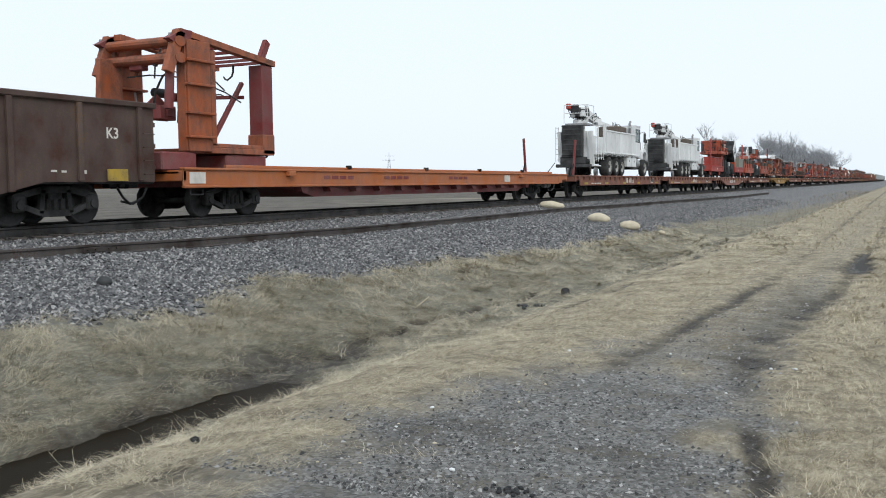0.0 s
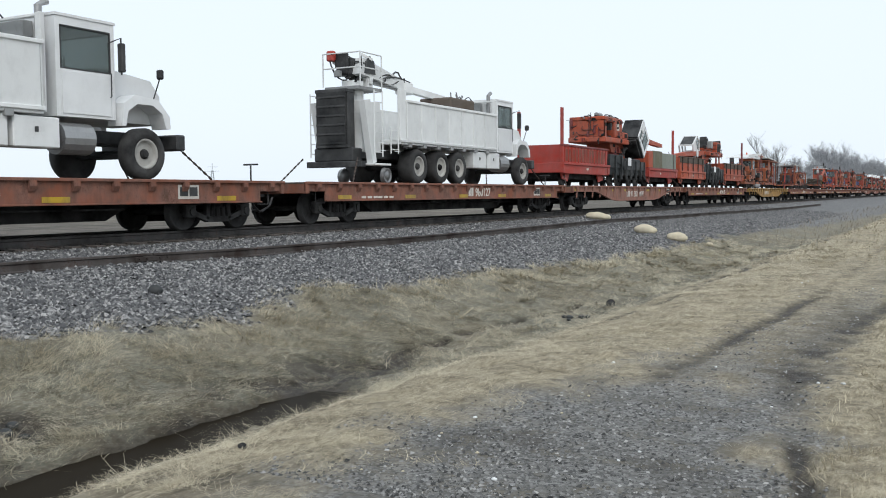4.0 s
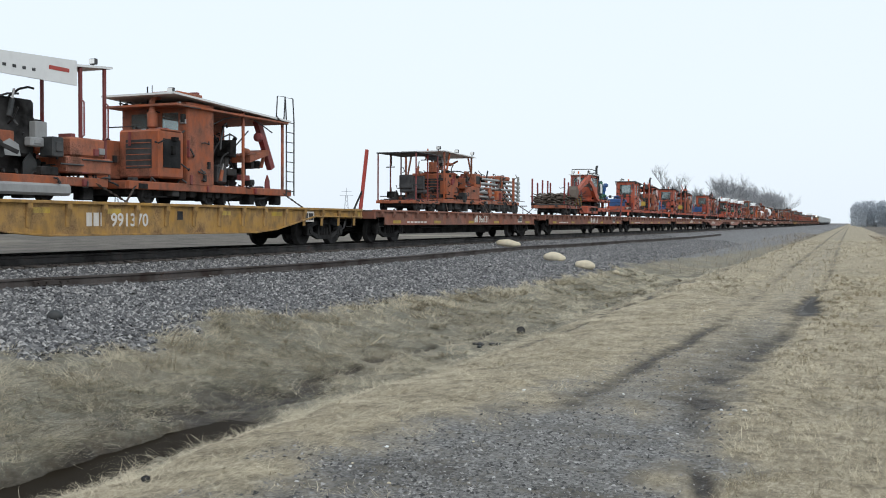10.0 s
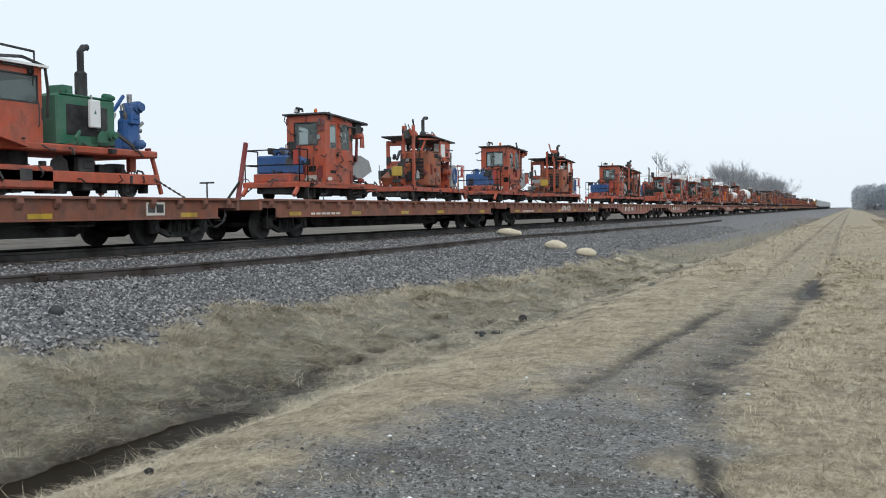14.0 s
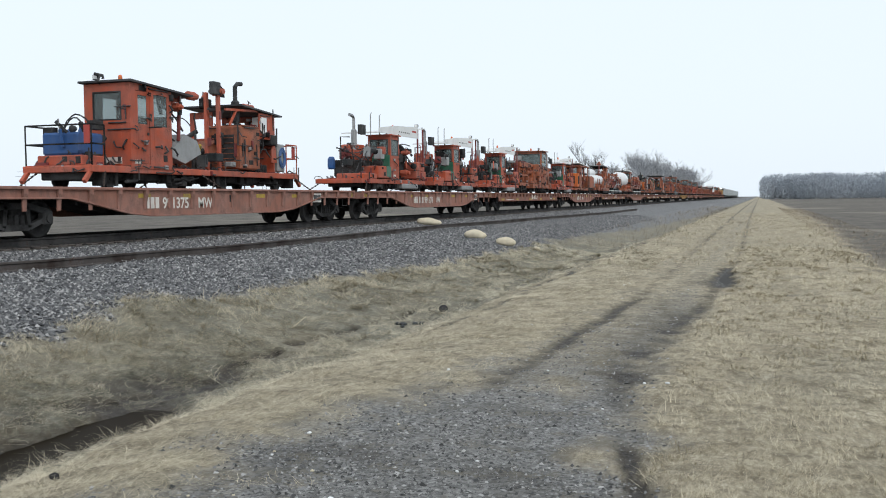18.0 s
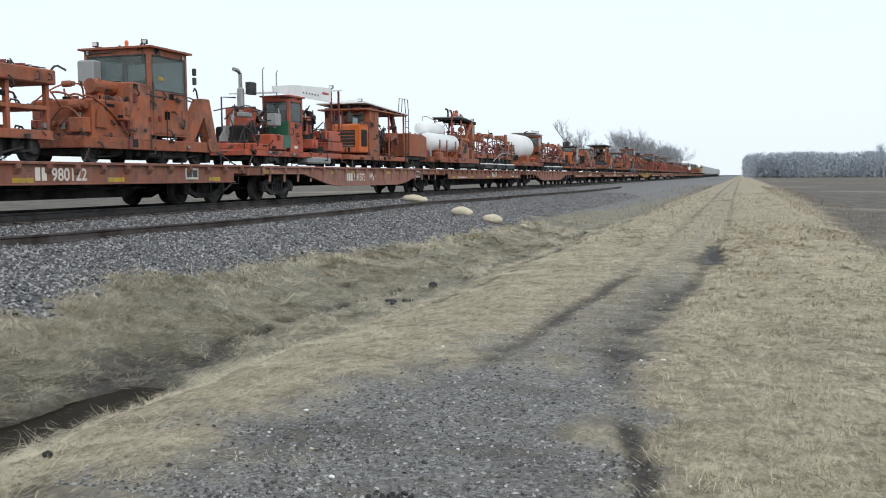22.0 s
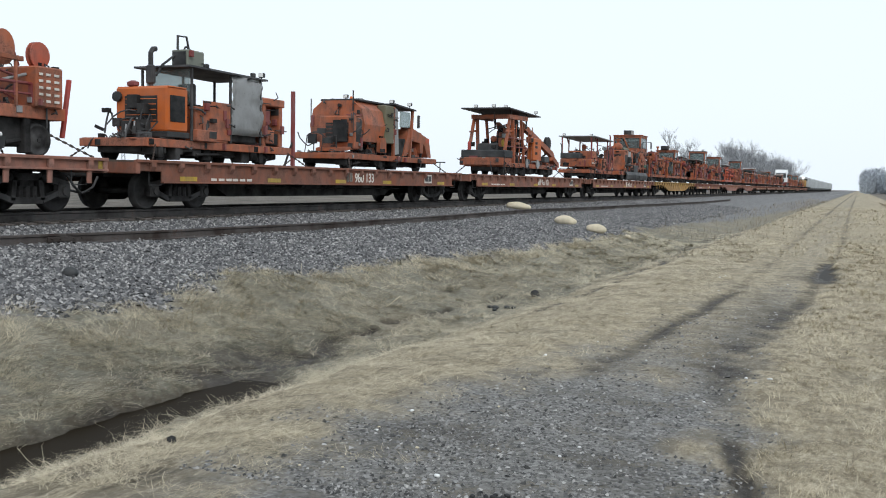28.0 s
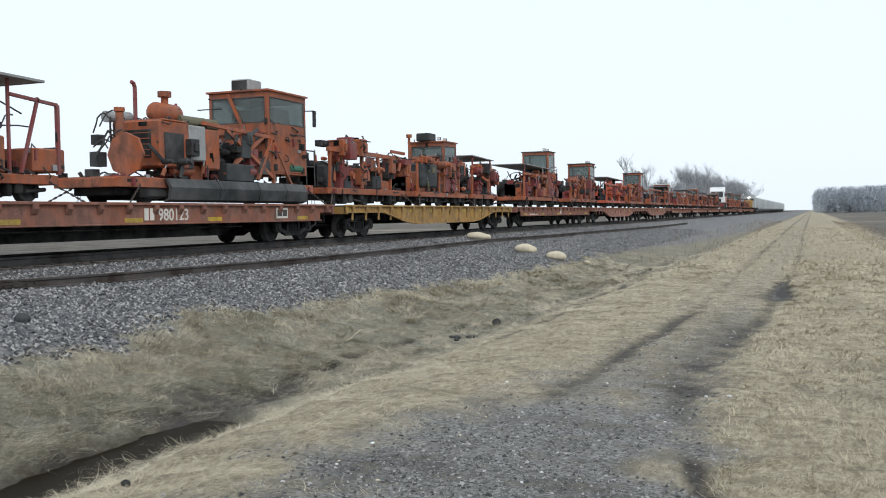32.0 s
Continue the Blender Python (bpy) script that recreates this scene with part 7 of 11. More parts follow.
def tipped_cab(th, at):
    """White operator's cab tipped on its back: glazed side plates, black roof pan and dark floor pan."""
    turn = Matrix.Translation(at) @ Matrix.Rotation(radians(-45), 4, "X")

    def put(sh, name, mat, label=""):
        sh.v = [tuple(turn @ Vector(p)) for p in sh.v]
        return sh.part(name, mat, th, label)

    a, c, w = 0.74, 0.66, 0.50
    for side in (1, -1):
        sh = Shape()
        panel_frame(sh, "x", side * w - 0.02, 0.04, -a, a, -c, c, [(-0.60, -0.34, -0.50, 0.05), (-0.16, 0.58, -0.40, 0.46)])
        put(sh, "cab_side", CLEANWHITE, "white glazed side plate of the tipped cab")
        put(Shape().box(side * w - 0.006, side * w + 0.006, -0.16, 0.58, -0.40, 0.46, 0.001), "window_pane", CABGLASS)
        put(Shape().box(side * w - 0.006, side * w + 0.006, -0.60, -0.34, -0.50, 0.05, 0.001), "window_pane", CABGLASS)
        put(Shape().box(side * w + 0.021, side * w + 0.028, -0.27, -0.24, -c + 0.03, c - 0.03, 0.001), "door_seam", BLACK)
        put(Shape().box(side * w + 0.021, side * w + 0.03, -0.15, 0.02, -0.38, -0.26, 0.002), "door_handle", BLACK)
    put(Shape().box(-w + 0.02, w - 0.02, -a, -a + 0.05, -c, c, 0.01), "roof_pan", GRILLE, "black inside of the roof pan")
    put(Shape().box(-w + 0.02, w - 0.02, -a + 0.06, a, -c - 0.06, -c, 0.01), "floor_pan", BLACK)
    put(Shape().box(-w + 0.1, w - 0.1, -a + 0.1, a - 0.2, -c - 0.2, -c - 0.07, 0.02), "floor_frame", UNDER)
    put(Shape().box(-w + 0.02, w - 0.02, a - 0.05, a, -c, c, 0.01), "cab_end", CLEANWHITE)
    put(Shape().box(-w + 0.02, w - 0.02, -a + 0.06, a - 0.06, c - 0.05, c, 0.01), "cab_end", CLEANWHITE)
    put(Shape().box(-0.25, 0.25, 0.0, 0.4, -0.6, -0.3, 0.05).box(-0.25, 0.25, -0.15, 0.0, -0.6, 0.2, 0.05), "operator_seat", SEATBLACK)


def open_cab(th, at, tilt):
    """White cab frame laid down behind the boom."""
    m = Matrix.Translation(at) @ Matrix.Rotation(radians(tilt), 4, "X") @ Matrix.Scale(1.0, 4)
    b = Shape()
    for x in (-0.45, 0.45):
        for p, q in (((-0.45, -0.75), (-0.45, 0.55)), ((-0.45, 0.55), (0.05, 0.85)), ((0.05, 0.85), (0.6, 0.55)), ((0.6, 0.55), (0.5, -0.75)), ((0.5, -0.75), (-0.45, -0.75)), ((-0.45, -0.05), (0.58, -0.05))):
            b.bar(m @ Vector((x, *p)), m @ Vector((x, *q)), 0.09, 0.10)
    for p in ((-0.45, -0.75), (-0.45, 0.55), (0.6, 0.55), (0.5, -0.75), (0.05, 0.85)):
        b.bar(m @ Vector((-0.45, *p)), m @ Vector((0.45, *p)), 0.09)
    b.part("cab_shell", CLEANWHITE, th, "white cab shell tipped over")
    sh = Shape().prism([(-0.42, -0.7), (0.48, -0.7), (0.52, -0.08), (-0.42, -0.08)], "x", 0.44, 0.47)
    sh.v = [tuple(m @ Vector(p)) for p in sh.v]
    sh.part("cab_door", CLEANWHITE, th)
    sh = Shape().prism([(-0.4, -0.02), (0.55, -0.02), (0.56, 0.5), (0.05, 0.78), (-0.4, 0.5)], "x", 0.45, 0.46)
    sh.v = [tuple(m @ Vector(p)) for p in sh.v]
    sh.part("window_pane", GLASS, th)
    sh = Shape().box(-0.43, 0.43, -0.47, -0.43, -0.75, 0.55)
    sh.v = [tuple(m @ Vector(p)) for p in sh.v]
    sh.part("cab_back", BLACK, th)


def crane(s, body, cab_front, label, seat=False):
    """Rail crane: black carrier, slewing house with an open engine bay, folded white cab, boom laid over the next cart."""
    th = thing("rail_crane", label, "crane", "rail cranes")
    Shape().box(-0.95, 0.95, 0.1, 6.1, 0.55, 0.95, 0.03).part("carrier_frame", CHARCOAL, th)
    for side in (1, -1):
        b = Shape().box(side * 0.85, side * 1.0, 0.2, 2.3, 0.9, 1.55).box(side * 0.85, side * 1.02, 2.4, 5.9, 0.85, 1.3)
        b.part("carrier_side", CHARCOAL, th)
        for y in (0.9, 1.8, 2.6, 3.4, 4.2, 5.0, 5.7):
            Shape().box(side * 0.98, side * 1.08, y, y + 0.1, 0.35, 1.5 if y < 2 else 1.3).part("carrier_post", CHARCOAL, th)
    for y in (1.0, 2.2, 4.0, 5.2):
        for side in (1, -1):
            deck_wheel(th, side * 0.72, y, 0.28)
        Shape().tube([(-0.85, y, 0.28), (0.85, y, 0.28)], 0.06, 8).part("axle", UNDER, th)
    Shape().box(-0.8, 0.8, 0.4, 5.8, 0.95, 1.45, 0.05).part("carrier_deck", CHARCOAL, th)
    Shape().box(1.083, 1.09, 2.75, 3.3, 1.05, 1.45, 0.002).part("notice_plate", CLEANWHITE, th, "white notice plate")
    Shape().tube([(1.0, 1.2, 1.2), (1.05, 2.2, 1.0), (1.0, 2.5, 0.7)], 0.03, 6).part("air_pipe", CHARCOAL, th)
    tx, ty = 0.0, 2.3
    Shape().tube([(tx, ty, 1.4), (tx, ty, 1.95)], 0.62, 20).part("slew_ring", DEEPRED, th)
    Shape().prism([(ty - 0.7, 1.7), (ty + 0.9, 1.7), (ty + 1.3, 2.15), (ty - 1.0, 2.15)], "x", -0.6, 0.6).part("turret_base", body, th)
    if not seat:
        # engine house towards the head
        Shape().box(-0.95, 0.95, -0.3, 3.4, 2.12, 2.38, 0.04).part("house_floor", body, th)
        b = Shape().box(-0.9, 0.9, 1.2, 2.4, 2.38, 3.35, 0.05).box(-0.9, 0.9, -0.25, 1.2, 3.12, 3.35, 0.03).box(-0.9, 0.9, -0.25, -0.19, 2.38, 3.2).box(-0.9, -0.84, -0.2, 1.2, 2.38, 3.2).box(0.84, 0.9, -0.25, 0.0, 2.38, 3.2)
        b.part("engine_house", body, th)
        gear(th, 9, -0.6, 0.7, 0.0, 1.1, 2.5, 2.95, 41, (CHARCOAL, UNDER, GREY))
        Shape().box(0.9, 0.908, 1.5, 1.9, 2.75, 3.1, 0.002).part("notice_plate", LETTER, th)
        Shape().box(-0.9, 0.9, 2.4, 3.3, 2.38, 2.72, 0.04).part("side_locker", body, th)
        Shape().box(0.9, 0.906, 2.75, 3.15, 2.45, 2.65, 0.002).part("vent", GRILLE, th)
        Shape().box(0.9, 0.906, 1.7, 2.0, 2.42, 2.6, 0.002).part("vent", GRILLE, th)
        Shape().tube([(0.3, 0.2, 3.48), (0.3, 0.9, 3.48)], 0.1, 10).part("muffler", STEEL, th)
        Shape().tube([(0.0, 1.6, 3.35), (0.0, 1.6, 3.5)], 0.1, 10).part("filler_cap", DEEPRED, th)
        Shape().tube([(0.3, 2.3, 3.5), (0.3, 2.8, 3.4)], 0.11, 10).part("air_cleaner", GREY, th)
        for y in (2.6, 2.85):
            Shape().tube([(0.2, y, 2.7), (0.25, y + 0.05, 3.6)], 0.012, 5).part("aerial", BLACK, th)
        for x in (-0.2, 0.4):
            Shape().bar((x, 3.0, 1.4), (x + 0.3, 3.8, 2.0), 0.08).part("cab_prop", BLACK, th)
        tilt, at = -131, Vector((0.85, 4.7, 2.5))
    else:
        Shape().box(-0.95, 0.95, 2.2, 6.0, 2.15, 2.45, 0.05).part("house_floor", body, th)
        b = Shape().box(-0.8, 0.9, 4.3, 5.6, 2.45, 3.15, 0.04)
        b.part("engine_house", body, th)
        Shape().box(-0.5, 0.85, 5.6, 5.75, 2.4, 3.3, 0.02).part("radiator", GRILLE, th)
        Shape().box(0.9, 0.906, 4.5, 5.4, 2.5, 3.05, 0.002).part("vent", GRILLE, th)
        gear(th, 12, -0.6, 0.8, 3.2, 5.3, 2.5, 3.3, 43, (body, UNDER, GREY, CHARCOAL))
        Shape().box(0.0, 0.5, 2.7, 3.2, 2.75, 2.95, 0.06).box(0.0, 0.5, 3.1, 3.25, 2.9, 3.5, 0.08).part("operator_seat", SEATBLACK, th)
        Shape().box(0.2, 0.75, 3.4, 3.9, 2.7, 3.2, 0.03).part("control_cabinet", GREY, th)
        Shape().tube([(0.3, 2.5, 2.7), (0.35, 2.4, 3.4)], 0.015, 5).part("aerial", BLACK, th)
        tilt, at = -62, Vector((-0.1, 0.7, 2.75))
        for x in (0.75, -0.6):
            Shape().bar((x, 5.7, 2.15), (x, 6.05, 0.3), 0.09).part("support_leg", body, th)
    if not seat:
        tipped_cab(th, Vector((0.85, 4.55, 2.48)))
    else:
        open_cab(th, at, tilt)
    # boom
    if not seat:
        Shape().prism([(3.0, 2.3), (7.0, 2.95), (9.0, 2.93), (10.3, 2.82), (13.4, 2.62), (13.4, 2.42), (10.3, 2.55), (9.0, 2.62), (7.0, 2.6), (3.0, 1.9)], "x", -0.45, -0.15).part("boom", REDOR, th)
        gear(th, 4, -0.4, -0.1, 9.0, 10.6, 2.6, 2.9, 44, (REDOR, CHARCOAL))
    else:
        Shape().prism([(3.0, 2.05), (3.0, 2.55), (0.6, 2.42), (-2.2, 2.28), (-5.5, 1.98), (-5.5, 1.8), (-2.2, 2.02), (0.6, 2.1)], "x", 0.2, 0.55).part("boom", body, th)
        disc(th, 0.55, 0.2, 2.25, 0.26, 0.04, CLEANWHITE, "sheave_cover")
        hoses(th, 6, 0.3, 0.7, 0.6, 2.6, 1.8, 2.4, 45, HOSE, 0.025)
    hoses(th, 7, 0.2, 0.9, 2.4, 4.2, 1.4, 2.4, 46, HOSE, 0.025)
    gear(th, 6, -0.6, 0.9, 3.0, 4.0, 1.5, 2.1, 47, (CHARCOAL, UNDER, DEEPRED))
    chains(th, 0.9, 5.4, 1.05, 0.8)
    return load(th, s)


crane(89.0, REDOR, True, "orange rail crane on a black carrier, white cab tipped over")
tub(94.1, 6.4, RED, DEEPRED, "red tub cart carrying olive and grey steel chests and posts", [(1.0, 5.9, 3.3), (-0.9, 5.9, 3.2), (-0.6, 3.6, 3.2), (-0.6, 2.5, 3.0)], True, True, 1.04)
tub(102.0, 6.2, REDOR, SCRAP, "orange steel tub cart with rusty side boards", [], True, False, 1.85)
crane(108.0, REDOR, False, "red-orange rail crane with its white cab laid down", True)
tub(114.2, 6.3, REDOR, SCRAP, "orange tub cart with rusty boards and two tall posts", [(1.0, 6.2, 3.45), (-0.95, 6.2, 3.4)], True, False, 1.75)


# ---- spike machine: engine, narrow cab, workhead under a white canopy, pedestal at the rear ----
def spike_machine(s, body, label, green=True, roof=WHITE):
    th = thing("spike_machine", label, "track machine", "spike machines")
    chassis(th, 0.0, 7.0, 1.0, 0.42, 0.18, body, (1.0, 2.9, 5.6), 0.22)
    Shape().box(0.3, 1.05, 1.3, 2.5, 0.55, 1.05, 0.03).part("tool_locker", body, th)
    Shape().box(-0.2, 1.0, 0.2, 1.3, 0.5, 0.72, 0.03).part("front_step", body, th)
    Shape().box(-0.75, 0.3, 0.9, 2.5, 0.6, 1.3, 0.06).part("engine_block", UNDER, th)
    Shape().box(-0.6, 0.1, 1.3, 2.3, 1.3, 1.95, 0.05).part("engine_cover", body, th)
    Shape().tube([(0.1, 1.2, 1.45), (0.1, 2.1, 1.45)], 0.2, 14).part("air_cleaner", body, th)
    gear(th, 22, -0.5, 1.0, 0.4, 2.6, 0.8, 1.95, int(s * 7), (body, DEEPRED, CHARCOAL, UNDER, UNDER, GREY))
    hoses(th, 14, -0.3, 1.05, 0.1, 2.6, 0.6, 1.9, int(s * 3))
    if green:
        exhaust(th, 0.0, 1.3, 1.7, 3.0, 0.065, STEEL, -0.4)
        Shape().box(0.15, 0.35, 1.35, 1.75, 2.35, 2.75).part("intake_box", BLACK, th)
        for y in (1.9, 2.9):
            Shape().tube([(0.5, y, 2.3), (0.5, y, 3.2), (0.5, y + 0.12, 3.26)], 0.022, 6).part("vent_pipe", GREY, th)
        Shape().box(0.62, 0.95, 1.9, 2.3, 1.35, 1.75, 0.02).part("junction_box", GREY, th)
        Shape().box(0.99, 1.06, 2.25, 2.78, 0.62, 1.05, 0.01).part("green_panel", GREEN, th, "green painted panel")
        Shape().box(0.2, 1.0, 2.74, 2.79, 0.62, 1.55, 0.01).part("green_panel", GREEN, th, "green painted cab front panel")
    else:
        Shape().box(-0.4, -0.1, 0.85, 1.1, 1.9, 2.45, 0.03).part("intake_duct", BLACK, th)
        Shape().tube([(0.2, 1.4, 1.8), (0.2, 2.2, 1.85)], 0.18, 12).part("muffler", body, th)
    Shape().tube([(-0.2, 0.55, 0.5), (-0.2, 0.55, 2.2), (-0.2, 1.3, 2.25)], 0.025, 6).part("guard_rail", BLACK, th)
    Shape().tube([(0.95, 0.05, 0.5), (0.95, 0.05, 1.2), (0.95, 0.25, 1.3)], 0.022, 6).part("hand_rail", BLACK, th)
    if green:
        Shape().lathe([(0.1, 0), (0.14, 0.05), (0.14, 0.4), (0.08, 0.5)], Matrix.Translation((-0.5, 0.35, 0.9)), 12).part("blue_pump", BLUE, th, "blue pump motor")
    cab(th, 0.0, 1.02, 2.8, 3.85, 0.5, 2.36, body, 0.55, True, True, True, None, body)
    plates(th, 1.025, 3.0, 3.4, 0.62, 1)
    z1 = 2.92
    canopy(th, -1.0, 0.95, 2.3, 7.2, 2.45, z1, roof, [(0.9, 6.35, 0.9), (0.9, 7.0, 0.9), (-0.9, 7.0, 0.9)], DEEPRED, 0.05)
    Shape().prism([(1.7, 2.44), (3.7, 2.42), (6.2, 2.42), (6.2, 2.94), (3.4, 2.80), (1.7, 2.62)], "x", 0.93, 0.97).part("canopy_fascia", roof, th)
    Shape().box(0.972, 0.976, 5.5, 6.0, 2.66, 2.74, 0.001).part("red_stripe", RED, th)
    # black slabs on the fascia paint the dark of open slots
    for i in range(6):
        Shape().box(0.972, 0.976, 4.0 + 0.22 * i, 4.08 + 0.22 * i, 2.56, 2.62, 0.001).part("vent_slot", BLACK, th)
    # near-black filler boxes added to close see-through gaps in the workhead
    Shape().box(-0.7, 0.35, 4.1, 5.8, 0.5, 1.75, 0.08).box(-0.5, 0.6, 4.5, 5.5, 0.9, 2.05, 0.06).part("workhead_core", UNDER, th, "greasy black spiking head")
    gear(th, 26, 0.0, 0.98, 4.0, 6.0, 0.55, 2.1, int(s * 5), (UNDER, CHARCOAL, UNDER, body, GREY))
    hoses(th, 12, -0.4, 1.0, 3.9, 6.1, 0.8, 2.3, int(s * 11))
    Shape().box(0.3, 1.05, 4.2, 6.0, 0.12, 0.36, 0.05).part("clamp_head", GREY, th)
    Shape().box(-0.8, 1.0, 5.9, 7.1, 0.6, 0.95, 0.03).part("rear_pedestal", body, th)
    Shape().box(0.2, 1.02, 6.0, 6.9, 0.95, 1.35, 0.04).part("pedestal_box", body, th)
    for y in (6.3, 6.95):
        Shape().tube([(0.97, y, 1.35), (1.05, y, 1.4), (1.05, y, 2.1), (0.97, y, 2.15)], 0.018, 5).part("grab_rail", DEEPRED, th)
    beacon(th, 0.0, 5.6, z1 - 0.08)
    work_light(th, 0.6, 7.0, z1 + 0.05)
    chains(th, 0.5, 6.6)
    return load(th, s)


spike_machine(121.5, ORANGE, "faded orange spike machine with a white sheet canopy", False, WHITE)


def shelter_machine(s, body, label, stack=True):
    """Machine with an engine box, half walls and a flat roof over an open operator's bay, ladder at the rear."""
    th = thing("shelter_machine", label, "track machine")
    chassis(th, 0.2, 6.9, 1.0, 0.42, 0.18, body, (1.1, 3.4, 5.8), 0.22)
    engine_box(th, -0.2, 1.0, 1.2, 2.1, 0.62, 1.75, BRIGHT if stack else body, True, True)
    Shape().box(-0.9, -0.2, 0.8, 2.1, 0.6, 1.5).part("battery_box", body, th)
    b = Shape()
    panel_frame(b, "y", 2.2, 0.04, -0.98, 1.0, 0.5, 2.5, [(-0.7, -0.2, 1.7, 2.25), (0.25, 0.75, 1.75, 2.25)])
    panel_frame(b, "x", 0.97, 0.04, 2.24, 3.25, 0.5, 2.5, [])
    panel_frame(b, "x", -1.0, 0.04, 2.24, 6.4, 0.5, 2.5, [(3.6, 4.4, 1.5, 2.3), (4.9, 5.8, 1.5, 2.3)])
    b.part("bay_wall", body, th)
    for x in (-0.45, 0.5):
        Shape().box(x - 0.25, x + 0.25, 2.215, 2.222, 1.72, 2.25, 0.001).part("window_pane", GLASS, th)
    canopy(th, -1.1, 1.12, 1.6, 6.7, 2.62, 2.42, WHITE, [(0.95, 4.6, 0.5), (0.95, 6.5, 0.5)], body, 0.05)
    Shape().box(-1.08, 1.1, 1.7, 6.6, 2.36, 2.42).part("roof_frame", body, th)
    Shape().box(-0.4, 0.4, 2.6, 3.6, 2.62, 2.85).part("roof_box", WHITE if stack else body, th)
    exhaust(th, 0.3, 1.8, 1.75, 2.5, 0.07, BLACK if stack else body, 0.25)
    gear(th, 22, -0.6, 0.9, 3.4, 6.3, 0.6, 2.0, int(s * 5), (body, UNDER, CHARCOAL, DEEPRED))
    hoses(th, 8, -0.4, 0.95, 3.4, 6.2, 0.9, 2.2, int(s * 3))
    Shape().box(0.1, 0.6, 4.0, 4.4, 0.6, 1.1, 0.05).box(0.1, 0.6, 4.35, 4.5, 1.05, 1.7, 0.05).part("seat", SEATBLACK, th)
    Shape().prism([(5.0, 1.2), (5.9, 1.45), (5.9, 1.6), (5.0, 1.4)], "x", 0.3, 0.9).part("control_desk", body, th)
    Shape().bar((0.7, 5.6, 2.4), (0.7, 6.3, 1.1), 0.16, 0.2).part("boom_arm", DEEPRED, th)
    ladder(th, 1.02, 6.8, 0.35, 2.5, 0.4, BLACK, 0.65)
    work_light(th, 0.7, 2.0, 2.66)
    chains(th, 0.5, 6.4)
    return load(th, s)


shelter_machine(129.5, ORANGE, "faded orange shelter-roofed track machine with a rear ladder", False)


# ---- seat cart, canopy machine and pipe rack ----
def seat_cart(s):
    th = thing("seat_cart", "small orange cart with two black seats under a frame roof", "rail cart")
    chassis(th, 0.0, 3.0, 0.85, 0.38, 0.12, ORANGE, (0.5, 2.4), 0.2)
    for y in (0.25, 1.75):
        Shape().box(0.05, 0.6, y, y + 0.5, 0.75, 0.9, 0.05).box(0.05, 0.6, y - 0.05, y + 0.08, 0.9, 1.45, 0.05).part("seat", SEATBLACK, th)
        Shape().tube([(0.32, y + 0.25, 0.44), (0.32, y + 0.25, 0.76)], 0.05, 8).part("seat_post", UNDER, th)
        Shape().bar((0.62, y + 0.1, 1.0), (0.62, y + 0.6, 1.0), 0.04).part("arm_rest", BLACK, th)
    for x in (-0.8, 0.8):
        for y in (0.1, 1.55, 2.85):
            Shape().bar((x, y, 0.4), (x, y, 2.3), 0.05).part("roof_post", DEEPRED, th)
    Shape().box(-0.85, 0.85, 0.0, 2.95, 2.3, 2.34).part("frame_roof", DARKROOF, th)
    gear(th, 8, -0.7, 0.8, 0.2, 2.7, 0.45, 0.7, 61, (ORANGE, UNDER, CHARCOAL))
    return load(th, s)


seat_cart(145.3)


def canopy_machine(s):
    th = thing("canopy_machine", "orange track machine with a tattered white canopy and mesh engine", "track machine")
    chassis(th, 0.0, 4.6, 0.95, 0.45, 0.16, ORANGE, (0.5, 2.3, 4.1), 0.26)
    engine_box(th, -0.6, 0.95, 0.35, 1.6, 0.55, 1.55, ORANGE, True, False)
    Shape().box(-0.7, 0.9, 2.4, 4.2, 0.55, 1.15, 0.04).part("fuel_box", ORANGE, th)
    Shape().box(0.2, 0.92, 3.6, 4.3, 1.1, 1.7, 0.04).part("rear_hood", ORANGE, th)
    Shape().box(0.3, 0.93, 3.7, 4.2, 1.25, 1.6, 0.01).part("side_grille", GRILLE, th)
    canopy(th, -0.95, 0.95, 0.1, 3.6, 2.42, 2.36, WHITE, [(0.85, 0.35, 0.5), (0.85, 3.3, 1.5), (-0.85, 0.35, 0.5), (-0.85, 3.3, 0.5)], ORANGE, 0.04)
    for x in (0.85, -0.85):
        Shape().bar((x, 0.4, 1.2), (x, 0.9, 2.4), 0.06).bar((x, 3.3, 1.6), (x, 2.9, 2.35), 0.06).part("brace", ORANGE, th)
    Shape().prism([(2.0, 2.35), (3.4, 2.35), (3.2, 2.05), (2.7, 2.15), (2.3, 2.0)], "x", -0.2, -0.19).part("torn_sheet", BURLAP, th, "torn pale plastic sheet")
    gear(th, 18, -0.6, 0.9, 0.4, 3.4, 1.2, 2.2, 63, (ORANGE, UNDER, CHARCOAL, ORANGE))
    gear(th, 10, -0.6, 0.95, 0.2, 4.4, 0.3, 0.8, 64, (UNDER, CHARCOAL, ORANGE))
    hoses(th, 10, -0.5, 0.95, 0.5, 4.2, 0.8, 2.0, 65)
    for x, y in ((0.7, 0.1), (0.7, 2.0), (0.8, 3.5)):
        work_light(th, x, y, 2.45)
    chains(th, 0.5, 4.2, 1.0)
    return load(th, s)


canopy_machine(147.6)


